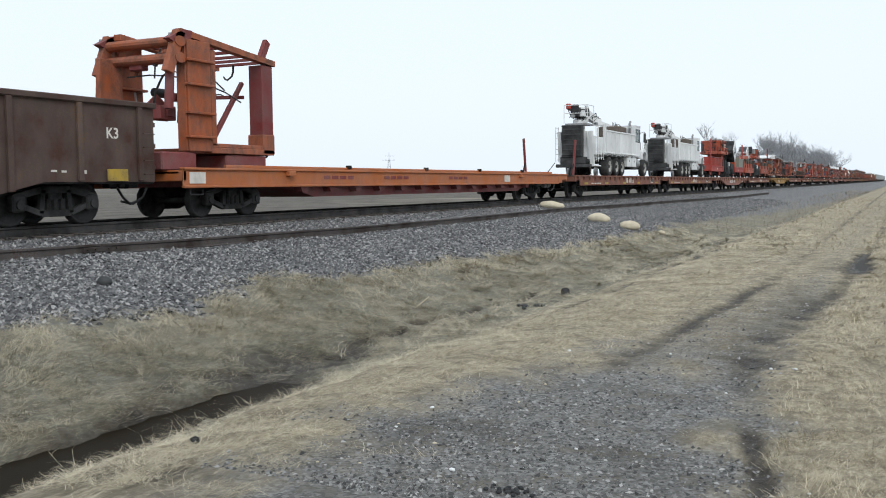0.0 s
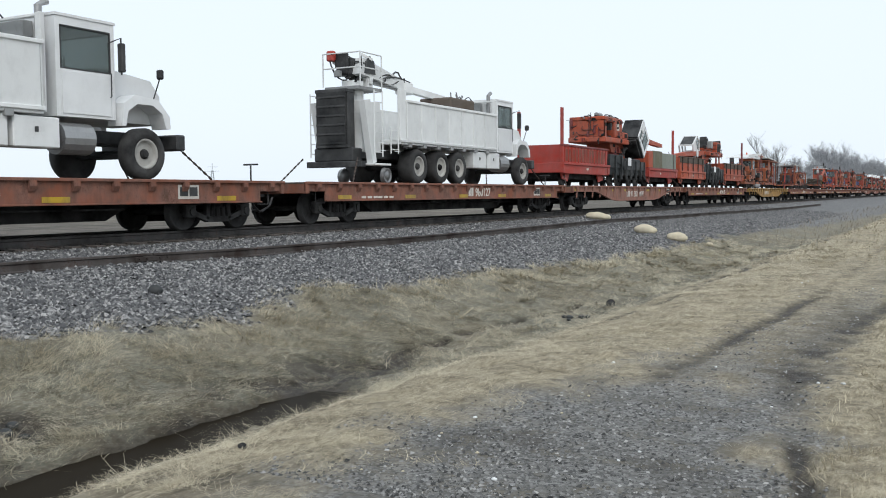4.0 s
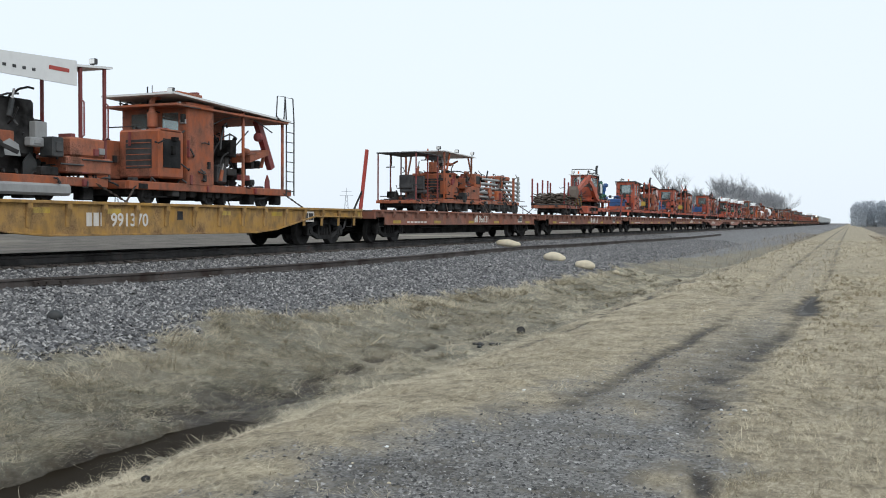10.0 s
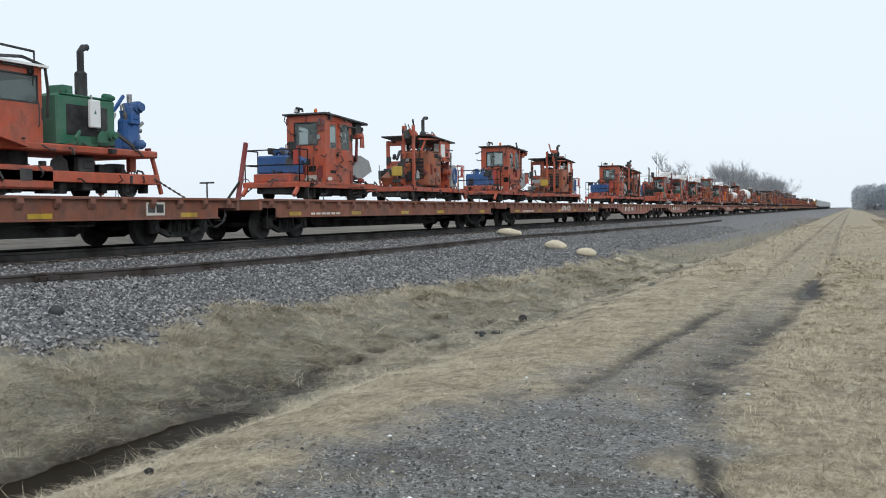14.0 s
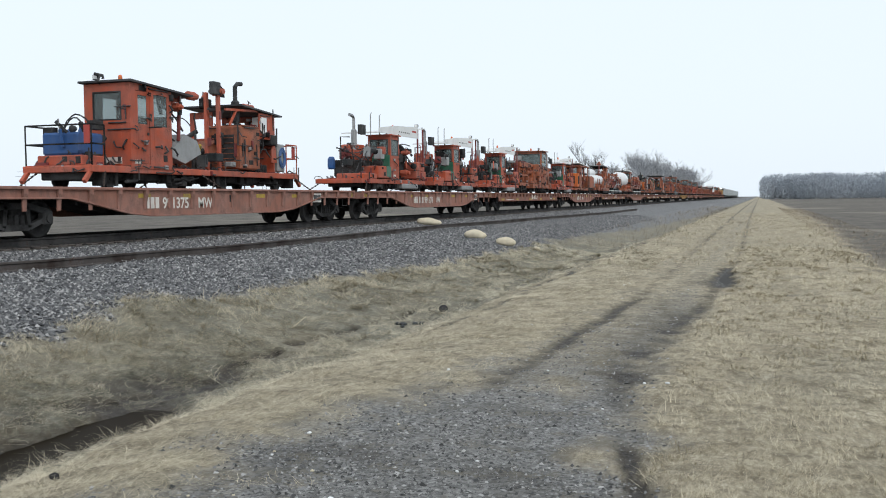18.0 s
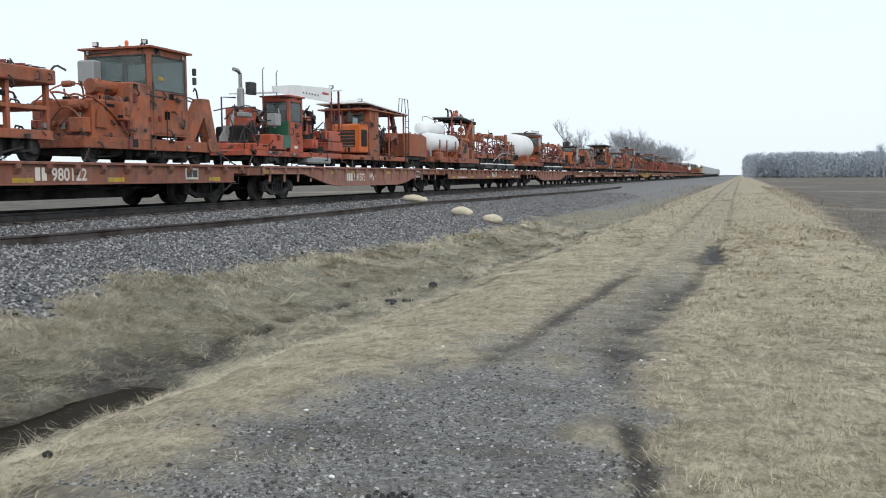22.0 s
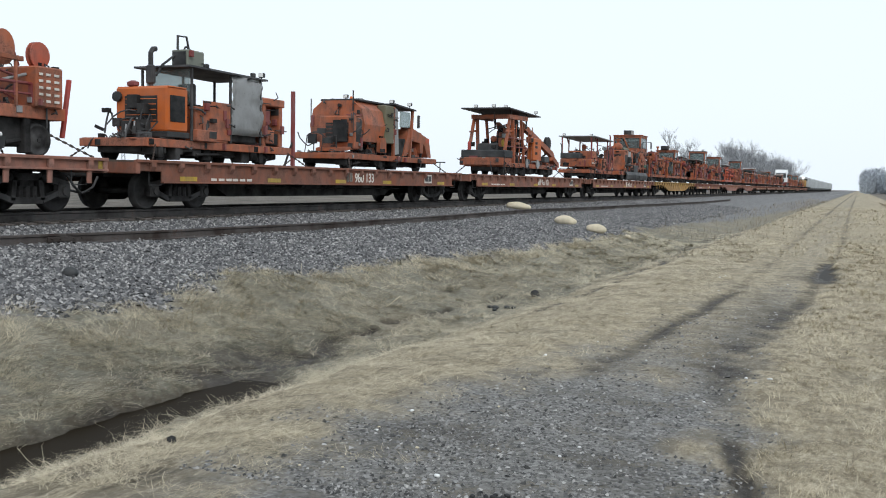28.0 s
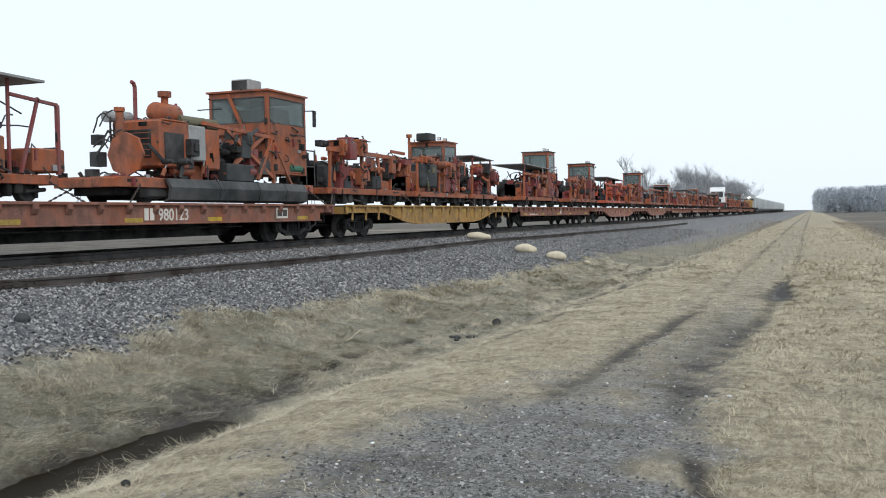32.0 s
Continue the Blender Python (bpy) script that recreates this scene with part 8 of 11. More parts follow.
def pipe_rack(s):
    th = thing("pipe_rack_cart", "orange cart with stacked grey pipes and folded lifting arms", "rail cart")
    chassis(th, 0.0, 5.4, 0.75, 0.5, 0.16, ORANGE, (0.6, 3.4, 4.9), 0.27)
    for i in range(5):
        z = 0.75 + 0.2 * i
        Shape().tube([(0.55, -0.6 + 0.1 * i, z), (0.55, 5.6, z)], 0.055, 8).part("pipe", TUBE, th)
        Shape().tube([(0.55, 5.6, z - 0.02), (0.62, 5.75, z - 0.02)], 0.085, 8).part("pipe_end", TUBE, th)
    for i in range(4):
        Shape().tube([(-0.4, -0.4 + 0.1 * i, 0.8 + 0.2 * i), (-0.4, 5.5, 0.8 + 0.2 * i)], 0.055, 8).part("pipe", TUBE, th)
    for y in (3.0, 3.7, 4.3):
        Shape().bar((0.4, y, 0.6), (0.3, y - 0.3, 1.75), 0.09, 0.12).bar((0.3, y - 0.3, 1.75), (0.5, y + 0.9, 0.7), 0.07, 0.1).part("lifting_arm", ORANGE, th)
    for x in (-0.7, 0.7):
        Shape().box(x - 0.05, x + 0.05, 4.6, 4.72, 0.55, 1.75).part("rack_post", ORANGE, th)
    Shape().box(-0.6, 0.65, 3.0, 4.3, 1.6, 1.78, 0.04).part("top_beam", ORANGE, th)
    Shape().box(-0.5, 0.74, 2.3, 3.4, 0.6, 1.05, 0.03).part("tool_box", ORANGE, th)
    disc(th, 0.6, 1.6, 0.95, 0.22, 0.05, ORANGE, "hand_wheel")
    gear(th, 16, -0.5, 0.7, 0.4, 4.8, 0.6, 1.7, 67, (ORANGE, UNDER, GREY))
    hoses(th, 6, -0.3, 0.7, 2.4, 4.8, 0.8, 1.7, 68)
    Shape().box(0.55, 0.65, 5.62, 5.72, 0.7, 1.85).part("pipe_stop", TUBE, th)
    chains(th, 0.4, 5.2, 0.9)
    return load(th, s)


pipe_rack(152.2)


# ---- scrap cart with stakes, and the loader that fills it ----
def scrap_cart(s):
    th = thing("scrap_cart", "orange stake cart heaped with rusty tie plates", "rail cart")
    chassis(th, 0.0, 5.0, 0.98, 0.5, 0.2, ORANGE, (0.9, 2.5, 4.1), 0.22)
    rr = random.Random(9)
    b = Shape()
    for k in range(5):
        for i in range(17):
            for j in range(7):
                x = -0.88 + 1.76 * j / 6 + rr.uniform(-0.06, 0.06)
                y = 0.25 + 4.5 * i / 16 + rr.uniform(-0.08, 0.08)
                z = 0.66 + 0.13 * k + rr.uniform(-0.03, 0.05)
                m = Matrix.Translation((x, y, z)) @ Euler((rr.uniform(-0.5, 0.5), rr.uniform(-0.4, 0.4), rr.uniform(0, 3.1))).to_matrix().to_4x4()
                if k == 4 and rr.random() < 0.4:
                    continue
                b.box(-0.16, 0.16, -0.09, 0.09, -0.02, 0.02, 0.004, m)
    b.part("plate_heap", SCRAP, th, "heap of rusty tie plates")["kind"] = "stuff"
    for x, y, h, l_ in ((0.95, 0.1, 2.1, 0), (-0.95, 0.1, 2.1, 0), (0.95, 1.3, 1.9, -0.12), (-0.95, 1.5, 1.9, -0.1), (0.95, 2.4, 2.25, 0.08), (-0.95, 2.6, 2.1, 0.1), (0.95, 3.3, 2.0, 0.1), (0.95, 3.9, 2.15, 0.12), (-0.95, 4.0, 2.1, 0.08), (0.95, 4.8, 2.05, 0.0), (-0.95, 4.8, 2.0, 0)):
        Shape().bar((x, y, 0.4), (x, y + l_, h), 0.085).part("stake", DEEPRED, th)
    for y in (2.6, 3.5, 4.4):
        Shape().bar((0.99, y, 1.15), (1.02, y + 0.25, 0.6), 0.06, 0.02).part("yellow_strap", YELLOW, th)
    Shape().box(-1.0, 1.0, -0.02, 5.02, 0.58, 0.64).part("cart_deck", UNDER, th)
    for y in (0.3, 4.6):
        Shape().bar((0.8, y, 0.45), (0.95, y, 0.02), 0.07).part("jack_leg", UNDER, th)
    chains(th, 0.5, 4.5)
    return load(th, s)


scrap_cart(163.5)


def loader(s):
    th = thing("loader_crane", "orange cab loader with a long boom and green and blue engine", "crane")
    chassis(th, 1.2, 6.4, 0.95, 0.42, 0.22, REDOR, (2.0, 5.6), 0.24)
    Shape().box(-0.8, 0.95, 0.6, 3.2, 0.15, 0.62, 0.04).part("outrigger_box", REDOR, th)
    Shape().tube([(0, 2.6, 0.5), (0, 2.6, 0.95)], 0.6, 18).part("slew_ring", UNDER, th)
    Shape().box(-0.95, 1.0, 1.2, 6.3, 0.92, 1.08, 0.03).part("house_deck", REDOR, th)
    cab(th, -0.35, 0.98, 1.3, 2.9, 1.05, 2.56, REDOR, 0.52, True, True, True, None, WHITE, 0.1)
    for x, y in ((0.9, 1.26), (0.2, 1.26)):
        Shape().box(x - 0.1, x + 0.1, y - 0.02, y, 1.95, 2.45, 0.005).part("chevron_board", CLEANWHITE, th, "white chevron board")
    Shape().tube([(-0.3, 1.4, 2.6), (-0.3, 1.4, 2.92), (0.9, 1.4, 2.92), (0.9, 2.8, 2.88), (0.9, 2.8, 2.6)], 0.025, 6).part("roof_rail", BLACK, th)
    beacon(th, 0.1, 1.5, 2.64)
    work_light(th, 0.8, 1.35, 2.64)
    work_light(th, -0.2, 1.35, 2.64)
    Shape().tube([(0.8, 1.6, 2.66), (0.9, 2.5, 2.74), (1.02, 2.95, 2.6), (1.04, 3.0, 2.1), (0.9, 3.1, 1.6)], 0.035, 6).part("roof_hose", HOSE, th)
    Shape().prism([(1.6, 1.12), (2.3, 0.95), (2.3, 1.25), (1.9, 1.42), (0.6, 2.10), (0.2, 2.2), (0.1, 1.95), (0.5, 1.85)], "x", 1.0, 1.22).part("main_boom", REDOR, th)
    Shape().prism([(0.6, 2.5), (0.1, 2.5), (-3.0, 1.4), (-3.3, 1.5), (-3.2, 1.2), (0.2, 2.15)], "x", 1.02, 1.2).part("stick_boom", REDOR, th)
    Shape().tube([(1.1, 2.0, 1.3), (1.1, -0.4, 2.0)], 0.06, 8).part("boom_ram", STEEL, th)
    Shape().prism([(-3.3, 1.5), (-3.0, 1.7), (-2.6, 1.4), (-2.9, 1.0), (-3.5, 1.05)], "x", 0.75, 1.25).part("grapple", SCRAP, th)
    hoses(th, 7, 1.0, 1.25, -0.6, 1.0, 1.9, 2.6, 71, HOSE, 0.022)
    engine_box(th, -0.3, 0.75, 3.5, 5.2, 1.08, 2.15, GREEN, False, True, "green_engine")
    gear(th, 12, 0.3, 0.95, 3.9, 5.2, 1.15, 2.25, 72, (GREEN, GREEN, CHARCOAL))
    Shape().box(0.76, 0.86, 4.35, 4.65, 1.5, 2.1, 0.02).part("radiator_box", CLEANWHITE, th)
    gear(th, 22, -0.3, 0.95, 5.3, 6.4, 1.15, 2.1, 73, (BLUE, BLUE, BLUE, STEEL))
    Shape().lathe([(0.2, 0), (0.24, 0.1), (0.24, 0.7), (0.12, 0.85), (0.12, 1.1)], Matrix.Translation((0.5, 5.9, 1.08)), 14).part("blue_pump", BLUE, th, "blue compressor")
    exhaust(th, 0.5, 4.45, 1.9, 3.15, 0.075, BLACK, 0.2)
    Shape().tube([(0.45, 6.0, 2.1), (0.45, 6.0, 2.4)], 0.06, 10).part("pump_outlet", STEEL, th)
    hoses(th, 8, -0.3, 0.95, 3.4, 6.0, 1.2, 2.1, 74)
    Shape().bar((0.9, 6.2, 0.95), (0.9, 6.5, 0.1), 0.08).bar((-0.9, 6.2, 0.95), (-0.9, 6.5, 0.1), 0.08).part("leg", REDOR, th)
    gear(th, 8, -0.7, 0.9, 3.4, 6.0, 0.4, 0.85, 75, (REDOR, UNDER, CHARCOAL))
    chains(th, 1.5, 6.2)
    return load(th, s)


loader(169.6)


# ---- spikers: cab half and engine half coupled in pairs ----
def spiker_cab(s):
    th = thing("spiker_cab_unit", "orange spiker with a tall cab, blue engine and front railing", "track machine", "spiker pairs")
    chassis(th, 0.1, 5.6, 1.0, 0.46, 0.16, REDOR, (1.4, 4.2), 0.24)
    handrail(th, [(-0.95, 1.2), (-0.95, 0.2), (0.95, 0.2), (0.95, 0.9)], 0.5, 1.5, UNDER)
    Shape().box(0.75, 0.92, 0.17, 0.21, 1.05, 1.48, 0.005).part("red_flag_board", RED, th)
    Shape().bar((0.9, 0.2, 0.4), (0.9, -0.1, 0.15), 0.1).bar((-0.9, 0.2, 0.4), (-0.9, -0.1, 0.15), 0.1).part("rail_sweep", REDOR, th)
    Shape().box(-0.8, 0.5, 0.5, 1.6, 0.55, 0.8, 0.03).part("engine_bed", REDOR, th)
    Shape().box(-0.7, 0.4, 0.6, 1.7, 0.8, 1.35, 0.05).part("blue_engine", BLUE, th, "blue diesel engine")
    gear(th, 9, -0.6, 0.5, 0.5, 1.7, 1.0, 1.5, int(s), (BLUE, BLUE, CHARCOAL))
    hoses(th, 5, -0.6, 0.5, 0.6, 1.8, 1.1, 1.6, int(s) + 3)
    x0, x1, y0, y1, z0, z1 = -0.35, 1.02, 1.95, 3.75, 0.5, 2.62
    b = Shape()
    panel_frame(b, "y", y0, 0.04, x0, x1, z0, z1, [(x0 + 0.28, x1 - 0.28, 1.72, 2.4)])
    panel_frame(b, "x", x1 - 0.04, 0.04, y0 + 0.04, y1, z0, z1, [(y0 + 0.22, y0 + 0.82, 0.62, 2.45), (y0 + 1.0, y1 - 0.2, 1.6, 2.4)])
    panel_frame(b, "x", x0, 0.04, y0 + 0.04, y1, z0, z1, [(y0 + 0.7, y1 - 0.5, 1.75, 2.35)])
    b.part("cab_body", REDOR, th)
    d = Shape()
    panel_frame(d, "x", x1 - 0.035, 0.025, y0 + 0.23, y0 + 0.81, 0.63, 2.44, [(y0 + 0.33, y0 + 0.71, 1.62, 2.34)])
    d = d.part("cab_door", REDOR, th)
    Shape().box(x1 - 0.01, x1 + 0.02, y0 + 0.70, y0 + 0.76, 1.35, 1.42, 0.004).part("door_handle", BLACK, d)
    Shape().box(x1 - 0.028, x1 - 0.02, y0 + 0.33, y0 + 0.71, 1.62, 2.34, 0.001).part("window_pane", GLASS, d)
    Shape().box(x0 + 0.06, x1 - 0.1, y1 - 0.06, y1, 0.55, 1.9, 0.01).part("cab_back", REDOR, th)
    Shape().box(x0 + 0.28, x1 - 0.28, y0 + 0.015, y0 + 0.022, 1.72, 2.4, 0.001).part("window_pane", GLASS, th)
    Shape().box(x1 - 0.025, x1 - 0.018, y0 + 1.0, y1 - 0.2, 1.6, 2.4, 0.001).part("window_pane", GLASS, th)
    f_ = Shape()
    for a, c, lo, hi in ((x0 + 0.26, x1 - 0.26, 1.70, 1.735), (x0 + 0.26, x1 - 0.26, 2.385, 2.42), (x0 + 0.26, x0 + 0.295, 1.73, 2.39), (x1 - 0.295, x1 - 0.26, 1.73, 2.39)):
        f_.box(a, c, y0 - 0.01, y0 + 0.04, lo, hi, 0.004)
    f_.part("window_frame", BLACK, th)
    Shape().prism([(y0 - 0.1, z1 + 0.02), (y1 + 0.9, z1 - 0.12), (y1 + 0.9, z1 - 0.07), (y0 - 0.1, z1 + 0.07)], "x", x0 - 0.1, x1 + 0.1).part("cab_roof", DARKROOF, th)
    Shape().prism([(y1 + 0.3, z1 - 0.08), (y1 + 1.3, z1 - 0.1), (y1 + 1.3, z1 - 0.04), (y1 + 0.3, z1 + 0.02)], "x", -0.2, 0.9).part("roof_flap", DARKROOF, th)
    beacon(th, 0.5, 2.3, z1 + 0.06)
    work_light(th, 0.0, 2.0, z1 + 0.06)
    Shape().tube([(0.2, 2.0, z1 + 0.12), (0.2, 2.0, z1 + 0.2), (0.05, 1.85, z1 + 0.24)], 0.04, 8).part("horn", BLACK, th)
    plates(th, x1, 2.05, 2.2, 0.62, 1)
    Shape().box(0.2, 0.75, 1.93, 1.945, 0.62, 0.78, 0.002).part("label_plate", LETTER, th)
    Shape().box(0.1, 0.7, 2.6, 3.1, 0.6, 1.1, 0.05).box(0.1, 0.7, 3.05, 3.2, 1.05, 1.75, 0.06).part("seat", SEATBLACK, th)
    Shape().prism([(3.8, 0.9), (4.6, 1.5), (5.2, 1.35), (5.4, 1.0), (4.6, 0.7)], "x", -0.3, 0.85).part("spike_tray", GREY, th, "dull grey spike tray")
    gear(th, 12, -0.5, 0.95, 3.8, 5.2, 0.5, 1.3, int(s) + 5, (REDOR, UNDER, CHARCOAL, DEEPRED))
    for x in (0.5, 0.85):
        Shape().tube([(x, 4.3, 1.3), (x, 4.4, 2.5)], 0.05, 8).part("mast_tube", DEEPRED, th)
    gear(th, 8, 0.3, 0.95, 4.1, 4.8, 2.0, 2.65, int(s) + 9, (DEEPRED, CHARCOAL, REDOR))
    hoses(th, 8, 0.0, 0.95, 3.8, 5.2, 0.9, 2.3, int(s) + 11)
    chains(th, 0.9, 5.1)
    return load(th, s)


def spiker_engine(s):
    th = thing("spiker_engine_unit", "orange spiker with engine box, mast, blue tank and railing", "track machine", "spiker pairs")
    chassis(th, 0.0, 6.2, 1.0, 0.46, 0.16, REDOR, (1.5, 4.9), 0.24)
    engine_box(th, -0.2, 1.02, 2.1, 3.3, 0.62, 1.92, ORANGE, True, False)
    exhaust(th, 0.55, 2.6, 1.9, 3.15, 0.07, BLACK, 0.4)
    for x in (0.35, 0.75):
        Shape().box(x - 0.05, x + 0.05, 1.3, 1.42, 0.5, 2.85).part("mast", REDOR, th)
    gear(th, 9, 0.2, 0.85, 1.1, 1.7, 2.3, 2.95, int(s) + 1, (CHARCOAL, REDOR, UNDER))
    Shape().prism([(0.6, 0.9), (2.0, 1.5), (2.0, 1.2), (0.9, 0.55)], "x", -0.3, 0.3).part("spike_chute", ORANGE, th)
    Shape().box(0.2, 0.6, 0.3, 0.6, 0.95, 1.3, 0.03).part("yellow_bin", YELLOW, th)
    gear(th, 12, -0.6, 0.9, 0.3, 2.0, 0.5, 1.2, int(s) + 2, (REDOR, UNDER, CHARCOAL, GREY))
    b = Shape()
    panel_frame(b, "y", 2.5, 0.04, -1.0, -0.2, 0.5, 2.4, [(-0.85, -0.35, 1.6, 2.2)])
    panel_frame(b, "y", 4.5, 0.04, -1.0, 0.9, 0.5, 2.4, [(-0.85, -0.15, 1.6, 2.2), (0.1, 0.75, 1.6, 2.2)])
    panel_frame(b, "x", 0.9, 0.04, 3.4, 4.5, 1.6, 2.4, [(3.5, 4.0, 1.85, 2.25)])
    b.part("cab_body", REDOR, th)
    Shape().prism([(2.2, 2.52), (4.9, 2.36), (4.9, 2.41), (2.2, 2.57)], "x", -1.05, 1.02).part("cab_roof", DARKROOF, th)
    Shape().box(0.3, 0.7, 2.9, 3.6, 2.52, 2.66, 0.04).part("roof_vent", REDOR, th)
    Shape().bar((0.9, 1.5, 2.35), (0.9, 3.4, 2.45), 0.07).bar((0.9, 1.7, 1.9), (0.9, 2.1, 2.4), 0.06).part("roof_brace", REDOR, th)
    Shape().box(0.6, 0.95, 3.55, 3.95, 1.75, 2.3, 0.03).part("filter_box", CLEANWHITE, th)
    gear(th, 18, -0.3, 0.98, 3.4, 4.5, 0.6, 2.1, int(s) + 3, (CHARCOAL, UNDER, UNDER, REDOR))
    hoses(th, 8, 0.0, 1.0, 3.4, 4.7, 0.8, 2.2, int(s) + 4)
    Shape().box(-0.2, 0.95, 4.7, 5.2, 0.6, 1.5, 0.04).part("tank", GREY, th, "grey-blue oil tank")
    for r in (0.2, 0.26, 0.32):
        Shape().tube([(0.98, 4.95 + r * math.cos(a) * 0.7, 1.05 + r * math.sin(a)) for a in np.linspace(0, 6.3, 20)], 0.025, 5).part("blue_hose", BLUE, th, "coiled blue hose")
    Shape().tube([(0.9, 4.7, 1.4), (0.9, 4.72, 2.0)], 0.03, 6).part("pump_handle", BLACK, th)
    handrail(th, [(0.95, 5.3), (0.95, 6.1), (-0.95, 6.1), (-0.95, 5.3)], 0.5, 1.5, REDOR)
    Shape().box(0.93, 0.97, 5.75, 5.95, 1.05, 1.45, 0.005).part("red_flag_board", RED, th)
    Shape().bar((0.9, 6.1, 0.4), (0.9, 6.4, 0.15), 0.1).bar((-0.9, 6.1, 0.4), (-0.9, 6.4, 0.15), 0.1).part("rail_sweep", REDOR, th)
    chains(th, 0.4, 5.8)
    return load(th, s)


spiker_cab(181.5)
spiker_engine(188.5)
spiker_cab(198.4)
spiker_engine(206.8)
spiker_cab(221.4)
spiker_engine(225.9)

for s in (237.7, 246.4, 255.8):
    spike_machine(s, REDOR, "red-orange spike machine with green panels and a white canopy")


# ---- tender and big-cab machine ----
def tender(s):
    th = thing("tool_tender", "orange open-framed tool tender with a top beam", "rail cart")
    chassis(th, 0.0, 3.0, 0.95, 0.6, 0.2, ORANGE, (0.6, 2.4), 0.3)
    for x in (-0.85, 0.85):
        for y in (0.1, 1.5, 2.9):
            Shape().box(x - 0.06, x + 0.06, y - 0.06, y + 0.06, 0.6, 1.75).part("frame_post", ORANGE, th)
    Shape().box(-1.0, 1.0, -0.05, 3.1, 1.72, 2.05, 0.03).part("top_box", ORANGE, th)
    Shape().box(-0.9, 0.9, 0.0, 3.0, 1.15, 1.25).part("shelf", ORANGE, th)
    gear(th, 10, -0.7, 0.8, 0.3, 2.8, 0.8, 1.6, 81, (ORANGE, UNDER, CHARCOAL))
    return load(th, s)


def big_cab_machine(s):
    th = thing("tie_handler", "faded orange machine with a full-width cab and dusty engine", "track machine")
    chassis(th, 0.4, 6.9, 1.0, 0.5, 0.28, ORANGE, (1.0, 4.2, 6.0), 0.28)
    Shape().box(-0.9, 0.9, 0.9, 3.2, 0.6, 1.55, 0.05).part("engine_block", ORANGE, th)
    Shape().tube([(0.45, 1.4, 1.9), (0.45, 2.9, 1.9)], 0.18, 14).part("muffler", ORANGE, th)
    Shape().box(0.1, 1.0, 2.3, 3.2, 0.6, 2.05, 0.03).part("side_cover", ORANGE, th)
    gear(th, 26, -0.7, 0.95, 0.6, 2.4, 0.7, 2.05, 83, (ORANGE, ORANGE, ORANGE, UNDER))
    hoses(th, 16, -0.6, 1.0, 0.3, 2.5, 0.7, 2.0, 84, ORANGE, 0.022, 0.3)
    cab(th, -1.0, 1.0, 3.2, 5.2, 0.75, 3.0, ORANGE, 0.52, True, True, True, ORANGE, ORANGE, 0.12)
    plates(th, 1.005, 3.5, 3.9, 2.2, 1, YELLOW)
    beacon(th, 0.2, 3.4, 3.06)
    work_light(th, 0.8, 3.3, 3.06)
    work_light(th, -0.7, 3.3, 3.06)
    Shape().box(-0.9, -0.4, 2.7, 3.1, 2.05, 2.7, 0.04).part("air_intake", GREY, th)
    for z in (2.2, 2.45):
        Shape().box(1.1, 1.2, 5.3, 5.4, z, z + 0.2, 0.02).part("signal_lamp", BLACK, th)
    Shape().prism([(5.2, 0.6), (6.2, 1.9), (6.6, 1.9), (7.0, 0.6), (6.6, 0.6), (6.3, 1.4), (5.7, 0.6)], "x", 0.55, 0.85).part("lift_frame", ORANGE, th)
    gear(th, 8, -0.6, 0.8, 5.4, 6.8, 0.7, 1.5, 85, (ORANGE, UNDER, CHARCOAL))
    hoses(th, 8, -0.3, 0.9, 5.0, 6.6, 1.4, 2.1, 86)
    Shape().box(-0.8, 0.9, 3.2, 5.2, 0.15, 0.45, 0.04).part("belly_gear", UNDER, th)
    disc(th, 1.0, 6.4, 0.6, 0.22, 0.04, ORANGE, "hand_wheel")
    chains(th, 0.7, 6.6)
    return load(th, s)


tender(263.4)
big_cab_machine(266.6)
spike_machine(274.9, REDOR, "red-orange spike machine with green panels and a white canopy")
shelter_machine(283.1, ORANGE, "orange shelter-roofed machine with a bright engine box and ladder")


def tank_box(s):
    th = thing("water_box_cart", "plain orange steel box tank on a small cart", "rail cart")
    chassis(th, 0.0, 2.4, 0.9, 0.5, 0.14, UNDER, (0.5, 1.9), 0.26)
    Shape().prism([(0.0, 0.6), (2.35, 0.6), (2.35, 1.5), (1.9, 1.62), (0.0, 1.62)], "x", -0.95, 1.0).part("box_tank", ORANGE, th)
    Shape().box(1.0, 1.012, 0.2, 2.2, 1.0, 1.02, 0.002).box(1.0, 1.012, 0.2, 0.22, 0.65, 1.5, 0.002).part("seam", ORANGE, th)
    for y in (0.5, 1.1, 1.7):
        Shape().tube([(0.9, y, 1.62), (0.9, y, 1.70), (0.9, y + 0.12, 1.70), (0.9, y + 0.12, 1.62)], 0.014, 5).part("lift_eye", ORANGE, th)
    chains(th, 0.3, 2.1, 1.0)
    return load(th, s)


tank_box(289.3)


